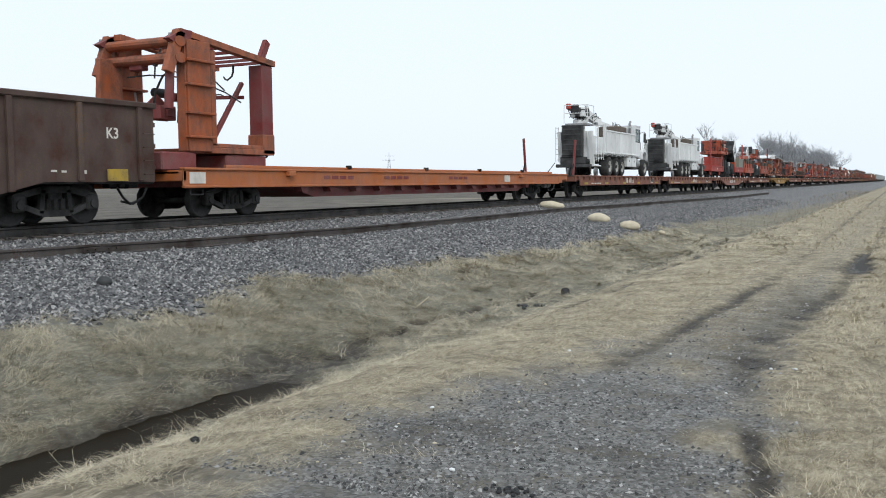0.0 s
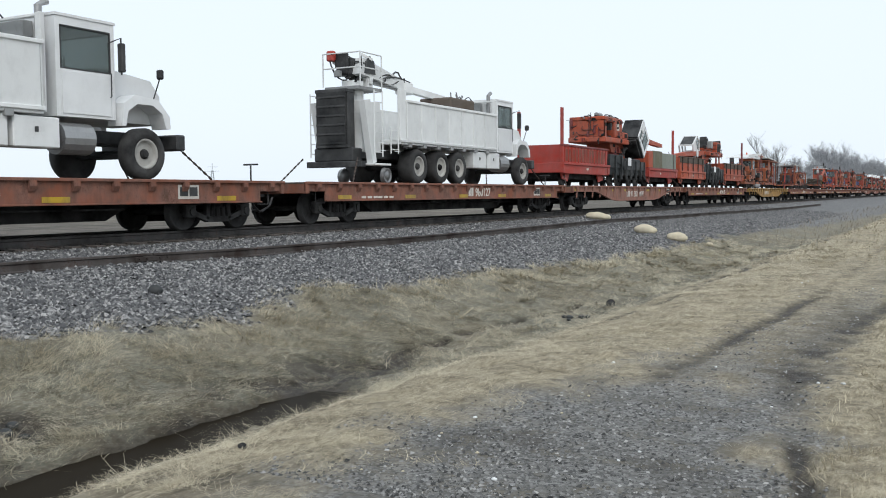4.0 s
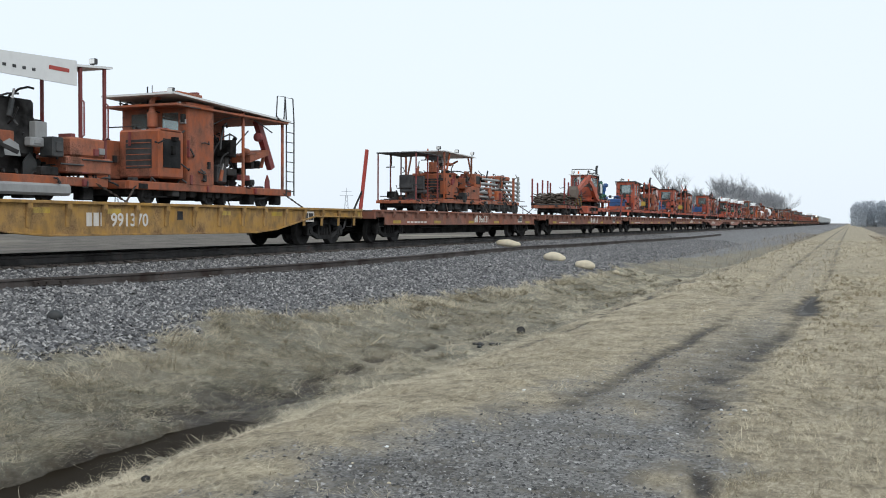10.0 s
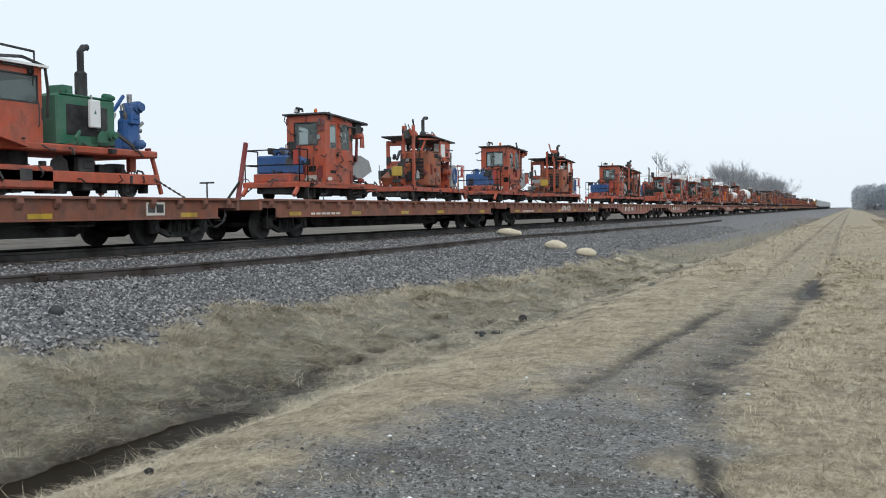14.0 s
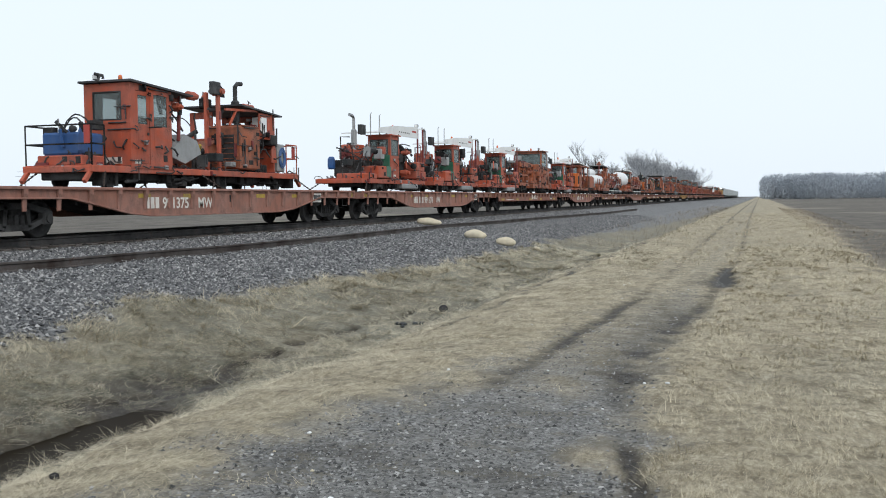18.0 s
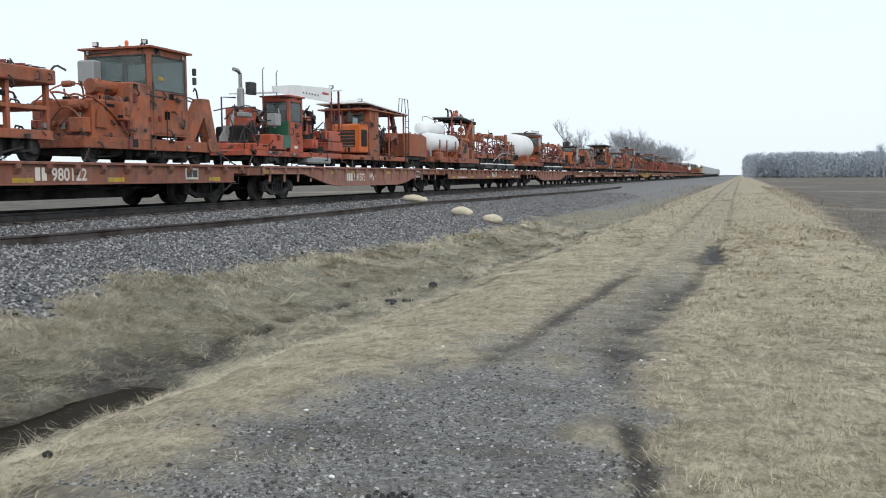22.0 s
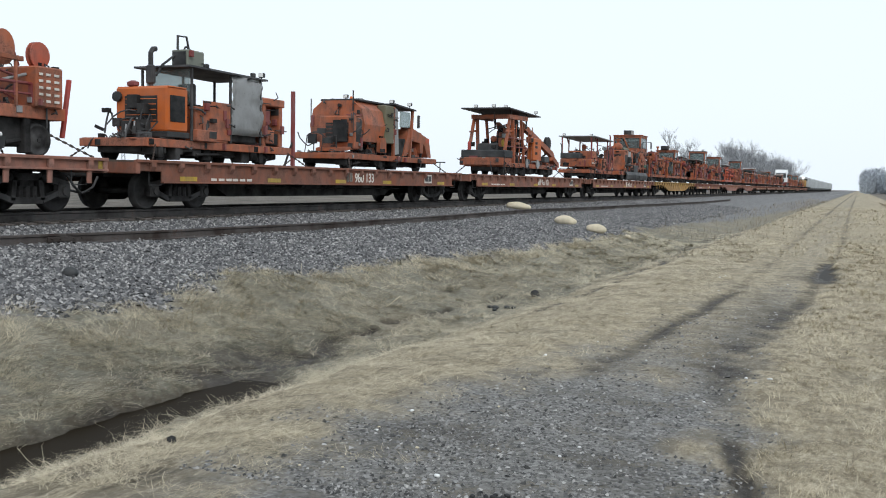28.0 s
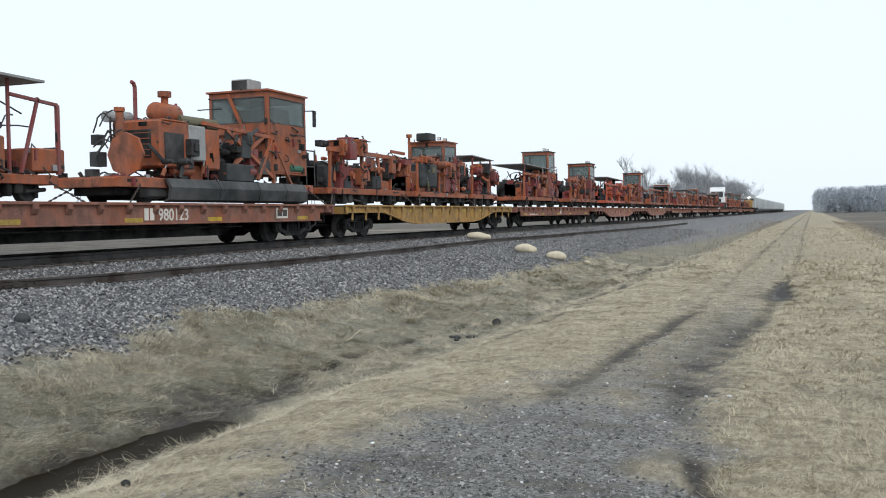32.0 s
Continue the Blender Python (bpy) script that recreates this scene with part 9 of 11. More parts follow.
# ---- rail heaters: gas tanks, engine under a canopy, long burner rack ----
def heater_engine(s, seed, posts_y0=5.0):
    th = thing("rail_heater", "rust-orange rail heater with three white gas tanks and grey canopy", "track machine")
    chassis(th, 0.0, 9.2, 1.0, 0.5, 0.26, ORANGE, (1.0, 3.4, 5.8, 8.2), 0.28)
    tank(th, 0.52, 0.7, 5.2, 1.38, 0.48, CLEANWHITE, "gas_tank", "white pressure tank")
    tank(th, -0.52, 0.2, 4.8, 1.38, 0.48, CLEANWHITE, "gas_tank", "white pressure tank")
    tank(th, -0.1, 1.6, 5.0, 2.12, 0.36, CLEANWHITE, "gas_tank", "smaller white pressure tank on top")
    for y in (1.4, 2.6, 4.2):
        Shape().box(-1.0, 1.02, y, y + 0.16, 0.6, 0.98, 0.02).part("tank_saddle", ORANGE, th)
        Shape().box(0.98, 1.04, y, y + 0.1, 0.6, 1.5).part("tank_post", ORANGE, th)
    Shape().box(1.0, 1.25, 0.6, 1.3, 0.45, 0.85, 0.03).part("side_box", ORANGE, th)
    for x, y, c in ((0.7, 0.35, RED), (-0.2, 0.1, STEEL), (0.9, 0.2, STEEL)):
        Shape().lathe([(0.08, 0), (0.08, 0.3), (0.03, 0.36)], Matrix.Translation((x, y, 0.65)), 10).part("gas_bottle", c, th)
    Shape().tube([(-0.1, 2.0, 2.45), (-0.1, 2.0, 2.7), (0.0, 2.4, 2.75), (0.3, 3.3, 2.5)], 0.02, 6).part("vent_pipe", STEEL, th)
    canopy(th, -0.7, 0.97, 5.5, 8.7, 2.86, 2.70, GREY, [(0.9, 5.7, 0.6), (-0.6, 5.7, 0.6), (-0.6, 8.5, 0.6), (0.9, 8.5, 0.6)], ORANGE, 0.05)
    Shape().prism([(5.5, 2.74), (8.7, 2.58), (8.7, 2.69), (5.5, 2.85)], "x", 0.93, 0.968).part("canopy_fascia", UNDER, th)
    for y in (5.6, 6.6, 7.6, 8.6):
        z = 2.85 - 0.05 * (y - 5.5)
        Shape().box(-0.68, 0.92, y - 0.03, y + 0.03, z - 0.09, z - 0.004).part("roof_rib", UNDER, th)
    Shape().box(0.35, 0.98, 5.5, 7.2, 0.62, 1.75, 0.05).part("pump_housing", ORANGE, th)
    Shape().box(0.982, 0.99, 5.7, 6.5, 0.9, 1.5, 0.004).part("side_grille", GRILLE, th)
    Shape().tube([(0.75, 7.3, 0.7), (0.75, 7.3, 2.2), (0.75, 6.9, 2.5), (0.75, 6.2, 2.5)], 0.06, 10).part("riser_pipe", ORANGE, th)
    Shape().tube([(0.5, 5.2, 0.9), (0.5, 5.2, 2.3), (0.5, 5.6, 2.55)], 0.05, 10).part("riser_pipe", ORANGE, th)
    Shape().tube([(0.1, 5.9, 2.8), (0.1, 5.9, 3.2), (0.1, 5.8, 3.3), (0.1, 5.5, 3.32)], 0.055, 10).part("exhaust_pipe", BLACK, th)
    tank(th, 0.3, 6.3, 7.7, 2.98, 0.19, ORANGE, "air_cleaner")
    Shape().tube([(0.3, 6.9, 3.1), (0.3, 6.9, 3.32)], 0.1, 10).part("pre_cleaner", ORANGE, th)
    exhaust(th, 0.6, 4.9, 1.8, 3.05, 0.055, DEEPRED, -0.3, False)
    Shape().box(0.55, 0.95, 7.9, 8.3, 0.6, 2.7, 0.02).part("control_column", ORANGE, th)
    Shape().box(0.952, 0.96, 7.95, 8.25, 1.9, 2.5, 0.002).part("gauge_panel", GREY, th)
    Shape().box(-0.8, 0.8, 5.4, 7.8, 0.62, 1.5, 0.05).part("engine_block", ORANGE, th)
    gear(th, 24, -0.7, 0.95, 5.2, 8.0, 0.8, 2.3, seed, (ORANGE, ORANGE, UNDER, DEEPRED))
    hoses(th, 16, -0.5, 1.0, 5.2, 8.8, 0.7, 2.3, seed + 1, ORANGE, 0.024, 0.4)
    Shape().bar((0.95, 5.3, 0.8), (0.95, 7.8, 2.7), 0.1, 0.16).part("diagonal", ORANGE, th)
    Shape().box(-0.8, 0.95, 5.2, 8.6, 0.12, 0.38, 0.05).part("belly_gear", UNDER, th)
    for y in (5.7, 8.5):
        work_light(th, 0.8, y, 2.86 - 0.05 * (y - 5.5) + 0.05)
    chains(th, 0.5, 8.6)
    return load(th, s)


def burner_rack(s, ln, seed, reels=False):
    th = thing("burner_rack", "long rust-orange burner rack with hoses and ash-white trays", "rail cart", "burner racks")
    chassis(th, 0.0, ln, 0.8, 0.85, 0.24, ORANGE, (0.7, 3.8, ln - 3.0, ln - 0.7), 0.32)
    for x in (0.8, -0.8):
        Shape().bar((x, 0.0, 2.15), (x, ln - 1.2, 1.85), 0.09, 0.09).part("top_chord", ORANGE, th)
        Shape().tube([(x, 0.2, 1.45), (x, ln - 0.8, 1.40)], 0.035, 6).part("gas_pipe", DEEPRED, th)
        Shape().tube([(x, 0.2, 1.25), (x, ln - 0.8, 1.20)], 0.025, 6).part("gas_pipe", DEEPRED, th)
        n = int(ln / 1.25)
        for i in range(n):
            y = 0.2 + (ln - 1.6) * i / (n - 1)
            Shape().bar((x, y, 0.95), (x, y, 2.12 - 0.3 * y / ln), 0.06).part("upright", ORANGE, th)
        for y0 in (0.9, 4.2, 7.2):
            if y0 + 2.2 < ln:
                Shape().prism([(x - 0.2, 0.12), (x + 0.22, 0.12), (x + 0.26, 0.34), (x - 0.24, 0.34)], "y", y0, y0 + 2.4).part("burner_tray", CHARCOAL, th)
                Shape().box(x - 0.2, x + 0.24, y0 + 0.05, y0 + 2.35, 0.34, 0.42, 0.04).part("ash_blanket", WHITE, th, "ash-white insulating blanket")
    Shape().box(-0.9, 0.95, 0.1, 0.9, 1.7, 2.1, 0.04).part("valve_cabinet", ORANGE, th)
    for y in (2.6, 5.8):
        Shape().box(0.5, 0.95, y, y + 0.9, 1.95, 2.2, 0.03).part("junction_box", ORANGE, th)
    gear(th, 18, -0.6, 0.75, 1.5, ln - 1.2, 1.0, 1.7, seed, (ORANGE, DEEPRED, DEEPRED, UNDER), 0.8)
    hoses(th, 22, 0.0, 0.98, 1.2, ln - 0.8, 0.6, 1.8, seed + 1, DEEPRED, 0.03, 0.45)
    hoses(th, 8, 0.4, 1.0, 1.5, ln - 0.8, 0.4, 1.7, seed + 2, GREY, 0.026, 0.3)
    disc(th, 0.55, ln - 1.6, 2.05, 0.34, 0.12, ORANGE, "hose_reel")
    Shape().box(-0.3, 0.95, ln - 0.95, ln - 0.2, 0.95, 1.75, 0.03).part("lamp_panel", ORANGE, th)
    for i in range(5):
        for j in range(3):
            Shape().box(0.95, 0.97, ln - 0.88 + 0.22 * j, ln - 0.76 + 0.22 * j, 1.05 + 0.13 * i, 1.10 + 0.13 * i, 0.004).part("pilot_lamp", LETTER, th)
    if reels:
        disc(th, 0.5, ln - 0.5, 2.0, 0.26, 0.14, REDOR, "hose_reel")
        disc(th, 0.2, ln - 2.2, 1.95, 0.34, 0.14, REDOR, "hose_reel")
        Shape().bar((0.55, ln - 0.5, 0.9), (0.55, ln - 0.5, 2.0), 0.10).part("reel_post", REDOR, th)
        Shape().bar((0.6, ln + 0.1, 0.4), (0.6, ln + 0.3, 1.6), 0.08).part("rear_stand", RED, th)
    chains(th, 0.5, ln - 0.4, 0.9)
    return load(th, s)


def big_tank(s):
    th = thing("rail_heater", "rust-orange rail heater with one fat white gas tank and cab", "track machine")
    chassis(th, 0.0, 6.2, 1.0, 0.5, 0.26, ORANGE, (1.0, 3.2, 5.2), 0.28)
    tank(th, 0.0, 0.3, 3.6, 1.75, 0.88, CLEANWHITE, "gas_tank", "fat white pressure tank")
    for y in (0.9, 2.7):
        Shape().box(-0.95, 0.95, y, y + 0.16, 0.6, 1.1, 0.02).part("tank_saddle", ORANGE, th)
    gear(th, 10, 0.2, 0.98, 0.2, 3.4, 0.6, 1.0, 91, (REDOR, ORANGE, UNDER))
    cab(th, -0.2, 0.98, 4.2, 5.5, 0.6, 2.7, ORANGE, 0.6, True, True, True, ORANGE, WHITE, 0.1)
    canopy(th, -1.0, 0.9, 3.6, 6.0, 2.85, 2.78, WHITE, [(-0.9, 3.9, 0.6), (-0.9, 5.8, 0.6)], ORANGE, 0.04)
    gear(th, 14, -0.7, 0.9, 3.7, 5.9, 0.7, 2.2, 92, (ORANGE, DEEPRED, UNDER))
    hoses(th, 10, -0.4, 1.0, 3.5, 6.0, 0.7, 2.2, 93, ORANGE, 0.024)
    Shape().tube([(0.1, 3.5, 2.8), (0.1, 3.9, 2.9), (0.1, 4.4, 2.9)], 0.1, 10).part("muffler", BLACK, th)
    for y in (3.8, 4.8, 5.7):
        work_light(th, 0.6, y, 2.88)
    chains(th, 0.5, 5.8)
    return load(th, s)


heater_engine(292.5, 101)
burner_rack(302.0, 10.2, 103)
big_tank(315.2)
burner_rack(319.2, 11.6, 107, True)


# ---- orange machine with plastic-wrapped cab ----
def wrapped_machine(s):
    th = thing("wrapped_cab_machine", "bright orange machine with clear plastic taped over its cab", "track machine")
    chassis(th, 0.3, 6.7, 1.0, 0.45, 0.2, ORANGE, (1.3, 3.4, 5.6), 0.24)
    engine_box(th, -0.5, 1.0, 1.3, 2.45, 0.75, 1.85, BRIGHT, True, True)
    Shape().box(-0.5, 1.02, 1.32, 2.5, 0.6, 0.75, 0.02).part("black_bumper", BLACK, th)
    exhaust(th, 0.2, 1.9, 1.85, 2.75, 0.07, BLACK, 0.25)
    Shape().lathe([(0.10, 0), (0.16, 0.04), (0.16, 0.12), (0.06, 0.16)], Matrix.Translation((-0.1, 1.5, 1.87)), 14).part("air_inlet", DEEPRED, th)
    Shape().lathe([(0.04, 0), (0.13, 0.03), (0.13, 0.12)], Matrix.Translation((-0.42, 1.15, 1.62)) @ TURN_Y, 14).part("head_lamp", BLACK, th)
    for x in (-0.5, 0.98):
        for y in (2.6, 4.0, 5.2):
            Shape().box(x - 0.03, x + 0.03, y - 0.03, y + 0.03, 0.55, 2.4).part("cab_post", BLACK, th)
    canopy(th, -0.6, 1.08, 2.4, 5.4, 2.42, 2.40, DARKROOF, (), None, 0.05)
    Shape().box(-0.5, 1.0, 2.7, 3.9, 0.55, 1.45, 0.02).part("cab_lower", ORANGE, th)
    Shape().box(1.0, 1.03, 2.95, 3.95, 0.62, 1.62, 0.012).part("cab_door", ORANGE, th)
    Shape().box(-0.5, -0.46, 2.6, 5.2, 0.6, 1.5).part("cab_wall", ORANGE, th)
    Shape().box(-0.45, 0.9, 4.05, 5.15, 0.6, 1.2, 0.03).part("cab_bench", UNDER, th)
    Shape().box(0.0, 0.5, 3.2, 3.35, 1.4, 2.1, 0.06).part("seat_back", SEATBLACK, th)
    rr = random.Random(3)
    b = Shape()
    ys, zs = np.linspace(4.0, 5.25, 8), np.linspace(0.8, 2.4, 9)
    vs = [(1.02 + rr.uniform(-0.06, 0.06), y, z) for z in zs for y in ys]
    fs = [(i * 8 + j, i * 8 + j + 1, (i + 1) * 8 + j + 1, (i + 1) * 8 + j) for i in range(8) for j in range(7)]
    b.add(vs, fs)
    o = b.part("plastic_sheet", BURLAP, th, "crumpled clear plastic sheet", True)
    o.modifiers.new("thick", "SOLIDIFY").thickness = 0.006
    Shape().box(-0.4, 0.9, 2.62, 2.63, 1.5, 2.38, 0.002).part("window_pane", GLASS, th)
    Shape().box(0.1, 0.6, 2.9, 3.5, 2.47, 2.95, 0.03).part("air_conditioner", GREYGREEN, th)
    Shape().box(0.15, 0.55, 2.885, 2.9, 2.52, 2.9, 0.005).part("cooler_grille", BLACK, th)
    Shape().tube([(0.3, 2.9, 2.95), (0.3, 2.9, 3.3), (0.3, 3.2, 3.32), (0.3, 3.3, 2.95)], 0.03, 6).part("cooler_hose", HOSE, th)
    Shape().tube([(0.2, 2.2, 2.2), (0.2, 2.5, 2.5), (0.2, 2.9, 2.8)], 0.03, 6).part("cooler_hose", HOSE, th)
    gear(th, 12, -0.4, 0.9, 5.3, 6.4, 0.6, 1.8, 111, (ORANGE, UNDER, DEEPRED))
    for y in (5.35, 6.15):
        Shape().box(0.35, 0.95, y, y + 0.16, 0.55, 1.85, 0.02).part("workhead_column", ORANGE, th)
    Shape().box(0.3, 0.97, 5.3, 6.4, 1.72, 1.95, 0.03).part("workhead_beam", ORANGE, th)
    Shape().box(0.3, 0.9, 5.5, 6.2, 0.6, 0.95, 0.03).part("workhead_base", UNDER, th)
    gear(th, 8, -0.7, 0.9, 0.2, 1.2, 0.4, 1.0, 112, (UNDER, CHARCOAL))
    hoses(th, 8, -0.6, 0.9, 0.2, 1.4, 0.5, 1.3, 113)
    Shape().box(1.0, 1.15, 2.6, 3.3, 0.55, 0.85, 0.02).part("battery_box", ORANGE, th)
    for y in (3.2, 5.0):
        Shape().lathe([(0.06, 0), (0.07, 0.05), (0.07, 0.12), (0.02, 0.14)], Matrix.Translation((0.9, y, 2.46)), 10).part("roof_lamp", BLACK, th)
    work_light(th, 0.95, 5.3, 2.46)
    chains(th, 0.8, 6.4)
    return load(th, s)


wrapped_machine(332.5)


def hopper_machine(s):
    th = thing("ballast_broom", "rusty orange machine with a round hopper and open cab", "track machine")
    chassis(th, 0.2, 7.8, 1.0, 0.45, 0.2, ORANGE, (1.4, 3.8, 6.6), 0.24)
    engine_box(th, -0.3, 1.0, 1.2, 2.0, 0.7, 1.85, ORANGE, True, True)
    Shape().prism([(0.6, 0.62), (1.3, 0.7), (1.3, 0.8), (0.6, 0.72)], "x", -0.2, 0.9).part("step_plate", ORANGE, th)
    sec = [(-0.95, 1.0), (0.95, 1.0), (1.02, 1.6), (0.9, 2.15), (0.55, 2.45), (-0.55, 2.45), (-0.9, 2.15), (-1.02, 1.6)]
    Shape().prism(sec, "y", 2.1, 4.2).part("hopper_body", ORANGE, th)
    Shape().box(-0.7, 0.7, 2.2, 4.1, 2.44, 2.52, 0.03).part("hopper_lid", DARKROOF, th)
    Shape().box(0.7, 1.02, 3.5, 4.15, 1.0, 2.4, 0.03).part("mossy_panel", OLIVE, th, "moss-stained panel")
    for x in (-0.6, 0.95):
        for y in (4.25, 5.55):
            Shape().bar((x, y, 0.5), (x, y + (0.2 if y > 5 else 0), 2.4), 0.09).part("cab_post", ORANGE, th)
    canopy(th, -0.7, 1.05, 4.15, 5.85, 2.47, 2.36, DARKROOF, (), None, 0.05)
    # near-black box added for the cab's dark inside
    Shape().box(-0.62, 0.9, 4.3, 5.3, 0.6, 1.25, 0.02).part("cab_floor_box", UNDER, th)
    Shape().box(-0.6, -0.56, 4.3, 5.6, 1.2, 2.3).part("cab_wall", ORANGE, th)
    Shape().box(0.93, 0.95, 4.75, 5.55, 1.68, 2.28, 0.004).part("window_pane", GLASS, th)
    Shape().box(-0.1, 0.4, 4.5, 5.0, 1.25, 1.4, 0.05).box(-0.1, 0.4, 4.45, 4.6, 1.35, 1.95, 0.05).part("operator_seat", SEATBLACK, th)
    Shape().prism([(4.28, 0.6), (4.62, 0.65), (4.5, 2.3), (4.3, 2.38)], "x", 0.965, 0.985).part("cab_sheet", BURLAP, th, "torn strip of plastic hanging from the cab")
    Shape().prism([(5.45, 1.65), (6.5, 1.55), (6.7, 1.3), (6.7, 0.75), (6.45, 0.75), (6.4, 1.15), (5.75, 1.2), (5.3, 0.6), (5.05, 0.6)], "x", 0.2, 0.95).part("front_hood", ORANGE, th)
    # flat black plate stands for the shade of the open engine bay
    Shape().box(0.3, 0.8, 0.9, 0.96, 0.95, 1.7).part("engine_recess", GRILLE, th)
    Shape().prism([(3.05, 0.65), (3.5, 0.65), (3.5, 1.0), (3.4, 1.18), (3.15, 1.18), (3.05, 1.0)], "x", 0.95, 1.08).part("belt_guard", ORANGE, th)
    Shape().box(1.1, 1.18, 5.8, 5.9, 1.7, 2.2, 0.02).part("wing_mirror", BLACK, th)
    gear(th, 14, -0.5, 0.95, 2.2, 4.2, 0.55, 1.0, 121, (ORANGE, UNDER, CHARCOAL))
    Shape().prism([(5.7, 1.75), (7.3, 1.35), (7.5, 0.6), (7.2, 0.6), (6.9, 1.1), (5.7, 1.45)], "x", 0.5, 0.9).part("broom_arm", ORANGE, th)
    gear(th, 12, -0.5, 0.9, 5.8, 7.4, 0.5, 1.4, 122, (ORANGE, UNDER, REDOR))
    hoses(th, 10, -0.5, 1.0, 3.8, 7.0, 0.7, 1.9, 123)
    hoses(th, 5, -0.8, 0.6, 0.0, 1.2, 0.5, 1.3, 124)
    for x, y in ((0.2, 2.3), (0.0, 3.6), (0.8, 4.4), (0.9, 5.6)):
        work_light(th, x, y, 2.5)
    beacon(th, 0.0, 3.0, 2.5)
    chains(th, 0.7, 7.4)
    return load(th, s)


hopper_machine(340.6)
stake(340.2, 0.4, 2.2, 0.0, DEEPRED, "upright thin dark steel stake")


def black_canopy_machine(s):
    th = thing("open_frame_machine", "orange open-framed machine under a wide black canopy", "track machine")
    chassis(th, 0.3, 9.2, 0.95, 0.5, 0.2, ORANGE, (1.2, 2.9, 4.7, 8.2), 0.3)
    Shape().box(-1.1, 1.0, 0.1, 1.6, 0.45, 0.8, 0.03).part("front_block", ORANGE, th)
    Shape().box(-1.1, 1.02, 0.3, 1.7, 0.8, 1.15, 0.04).part("black_tank", CHARCOAL, th)
    for x in (-0.9, 0.85):
        Shape().bar((x, 0.9, 1.1), (x, 1.7, 2.75), 0.13, 0.13).bar((x, 2.4, 0.6), (x, 2.1, 2.75), 0.14, 0.14).bar((x, 4.3, 0.6), (x, 3.6, 2.7), 0.12, 0.12).part("frame_leg", ORANGE, th)
        Shape().bar((x, 1.4, 2.7), (x, 4.6, 2.75), 0.16, 0.2).part("top_beam", ORANGE, th)
        Shape().bar((x, 1.0, 2.0), (x, 2.3, 2.1), 0.08).part("mid_rail", ORANGE, th)
    Shape().box(-0.95, 0.9, 1.5, 1.65, 2.6, 2.8).part("top_beam", ORANGE, th)
    canopy(th, -1.25, 1.1, 0.6, 6.4, 3.02, 2.92, DARKROOF, [(0.8, 4.8, 2.3), (-0.8, 4.8, 2.3), (0.8, 2.0, 2.7)], BLACK, 0.05)
    for x, y in ((-0.6, 0.9), (0.3, 0.8), (0.7, 1.4), (0.9, 6.2)):
        work_light(th, x, y, 3.05)
    Shape().box(-0.3, 0.35, 2.9, 3.4, 0.9, 1.2, 0.06).box(-0.3, 0.35, 3.3, 3.5, 1.1, 1.95, 0.08).part("operator_seat", SEATBLACK, th)
    Shape().lathe([(0.07, 0), (0.08, 0.3), (0.03, 0.38)], Matrix.Translation((-0.7, 0.3, 1.15)), 10).part("fire_extinguisher", RED, th)
    disc(th, 0.55, 1.5, 1.5, 0.17, 0.05, YELLOW, "warning_disc")
    Shape().prism([(4.4, 2.6), (9.0, 1.35), (9.2, 1.15), (9.0, 1.05), (4.6, 2.3)], "x", 0.55, 0.75).part("long_boom", ORANGE, th)
    Shape().prism([(4.4, 2.6), (9.0, 1.35), (9.2, 1.15), (9.0, 1.05), (4.6, 2.3)], "x", -0.65, -0.45).part("long_boom", ORANGE, th)
    Shape().box(0.6, 0.92, 5.9, 7.0, 0.8, 1.9, 0.03).part("orange_panel", BRIGHT, th)
    # thin black slabs stand in for the shade inside slots
    for z in (1.1, 1.4, 1.6):
        Shape().box(0.921, 0.928, 6.2, 6.5, z, z + 0.12, 0.002).part("slot", GRILLE, th)
    # near-black boxes added to fill the see-through middle
    Shape().box(-0.7, 0.25, 3.7, 5.5, 0.7, 1.9, 0.06).box(-0.5, 0.4, 4.2, 5.2, 1.9, 2.3, 0.05).part("engine_core", UNDER, th, "black oily engine under the canopy")
    Shape().box(-0.8, 0.2, 1.9, 2.7, 0.7, 1.5, 0.04).part("pump_stand", CHARCOAL, th)
    for z in (0.95, 1.35, 1.75):
        Shape().tube([(0.86, 1.2, z), (0.88, 4.6, z)], 0.028, 6).part("side_rail", DEEPRED, th)
    for y in (2.6, 3.3, 3.95, 4.9, 5.6):
        Shape().tube([(0.87, y, 0.6), (0.87, y + 0.15, 2.4)], 0.026, 6).part("side_strut", ORANGE, th)
    for y in (4.4, 6.4):
        disc(th, 0.96, y, 0.62, 0.22, 0.05, STEEL, "guide_wheel")
    disc(th, 0.5, 8.6, 1.75, 0.36, 0.14, RUBBER, "spare_wheel")
    disc(th, -0.3, 5.6, 2.6, 0.3, 0.4, RUBBER, "cable_drum")
    Shape().prism([(8.6, 0.9), (9.5, 0.55), (9.5, 0.75), (8.8, 1.1)], "x", -0.8, 0.9).part("rear_scoop", ORANGE, th)
    gear(th, 30, -0.7, 0.85, 1.8, 6.0, 0.65, 2.3, 131, (ORANGE, UNDER, CHARCOAL, GREY, ORANGE))
    gear(th, 12, -0.6, 0.8, 6.0, 8.8, 0.6, 1.2, 132, (ORANGE, UNDER, GREY))
    hoses(th, 16, -0.5, 0.9, 2.0, 7.0, 0.8, 2.5, 133)
    Shape().box(0.7, 1.0, 7.3, 7.9, 0.75, 1.05, 0.03).part("battery_box", CHARCOAL, th)
    chains(th, 0.6, 8.8)
    return load(th, s)


black_canopy_machine(355.5)


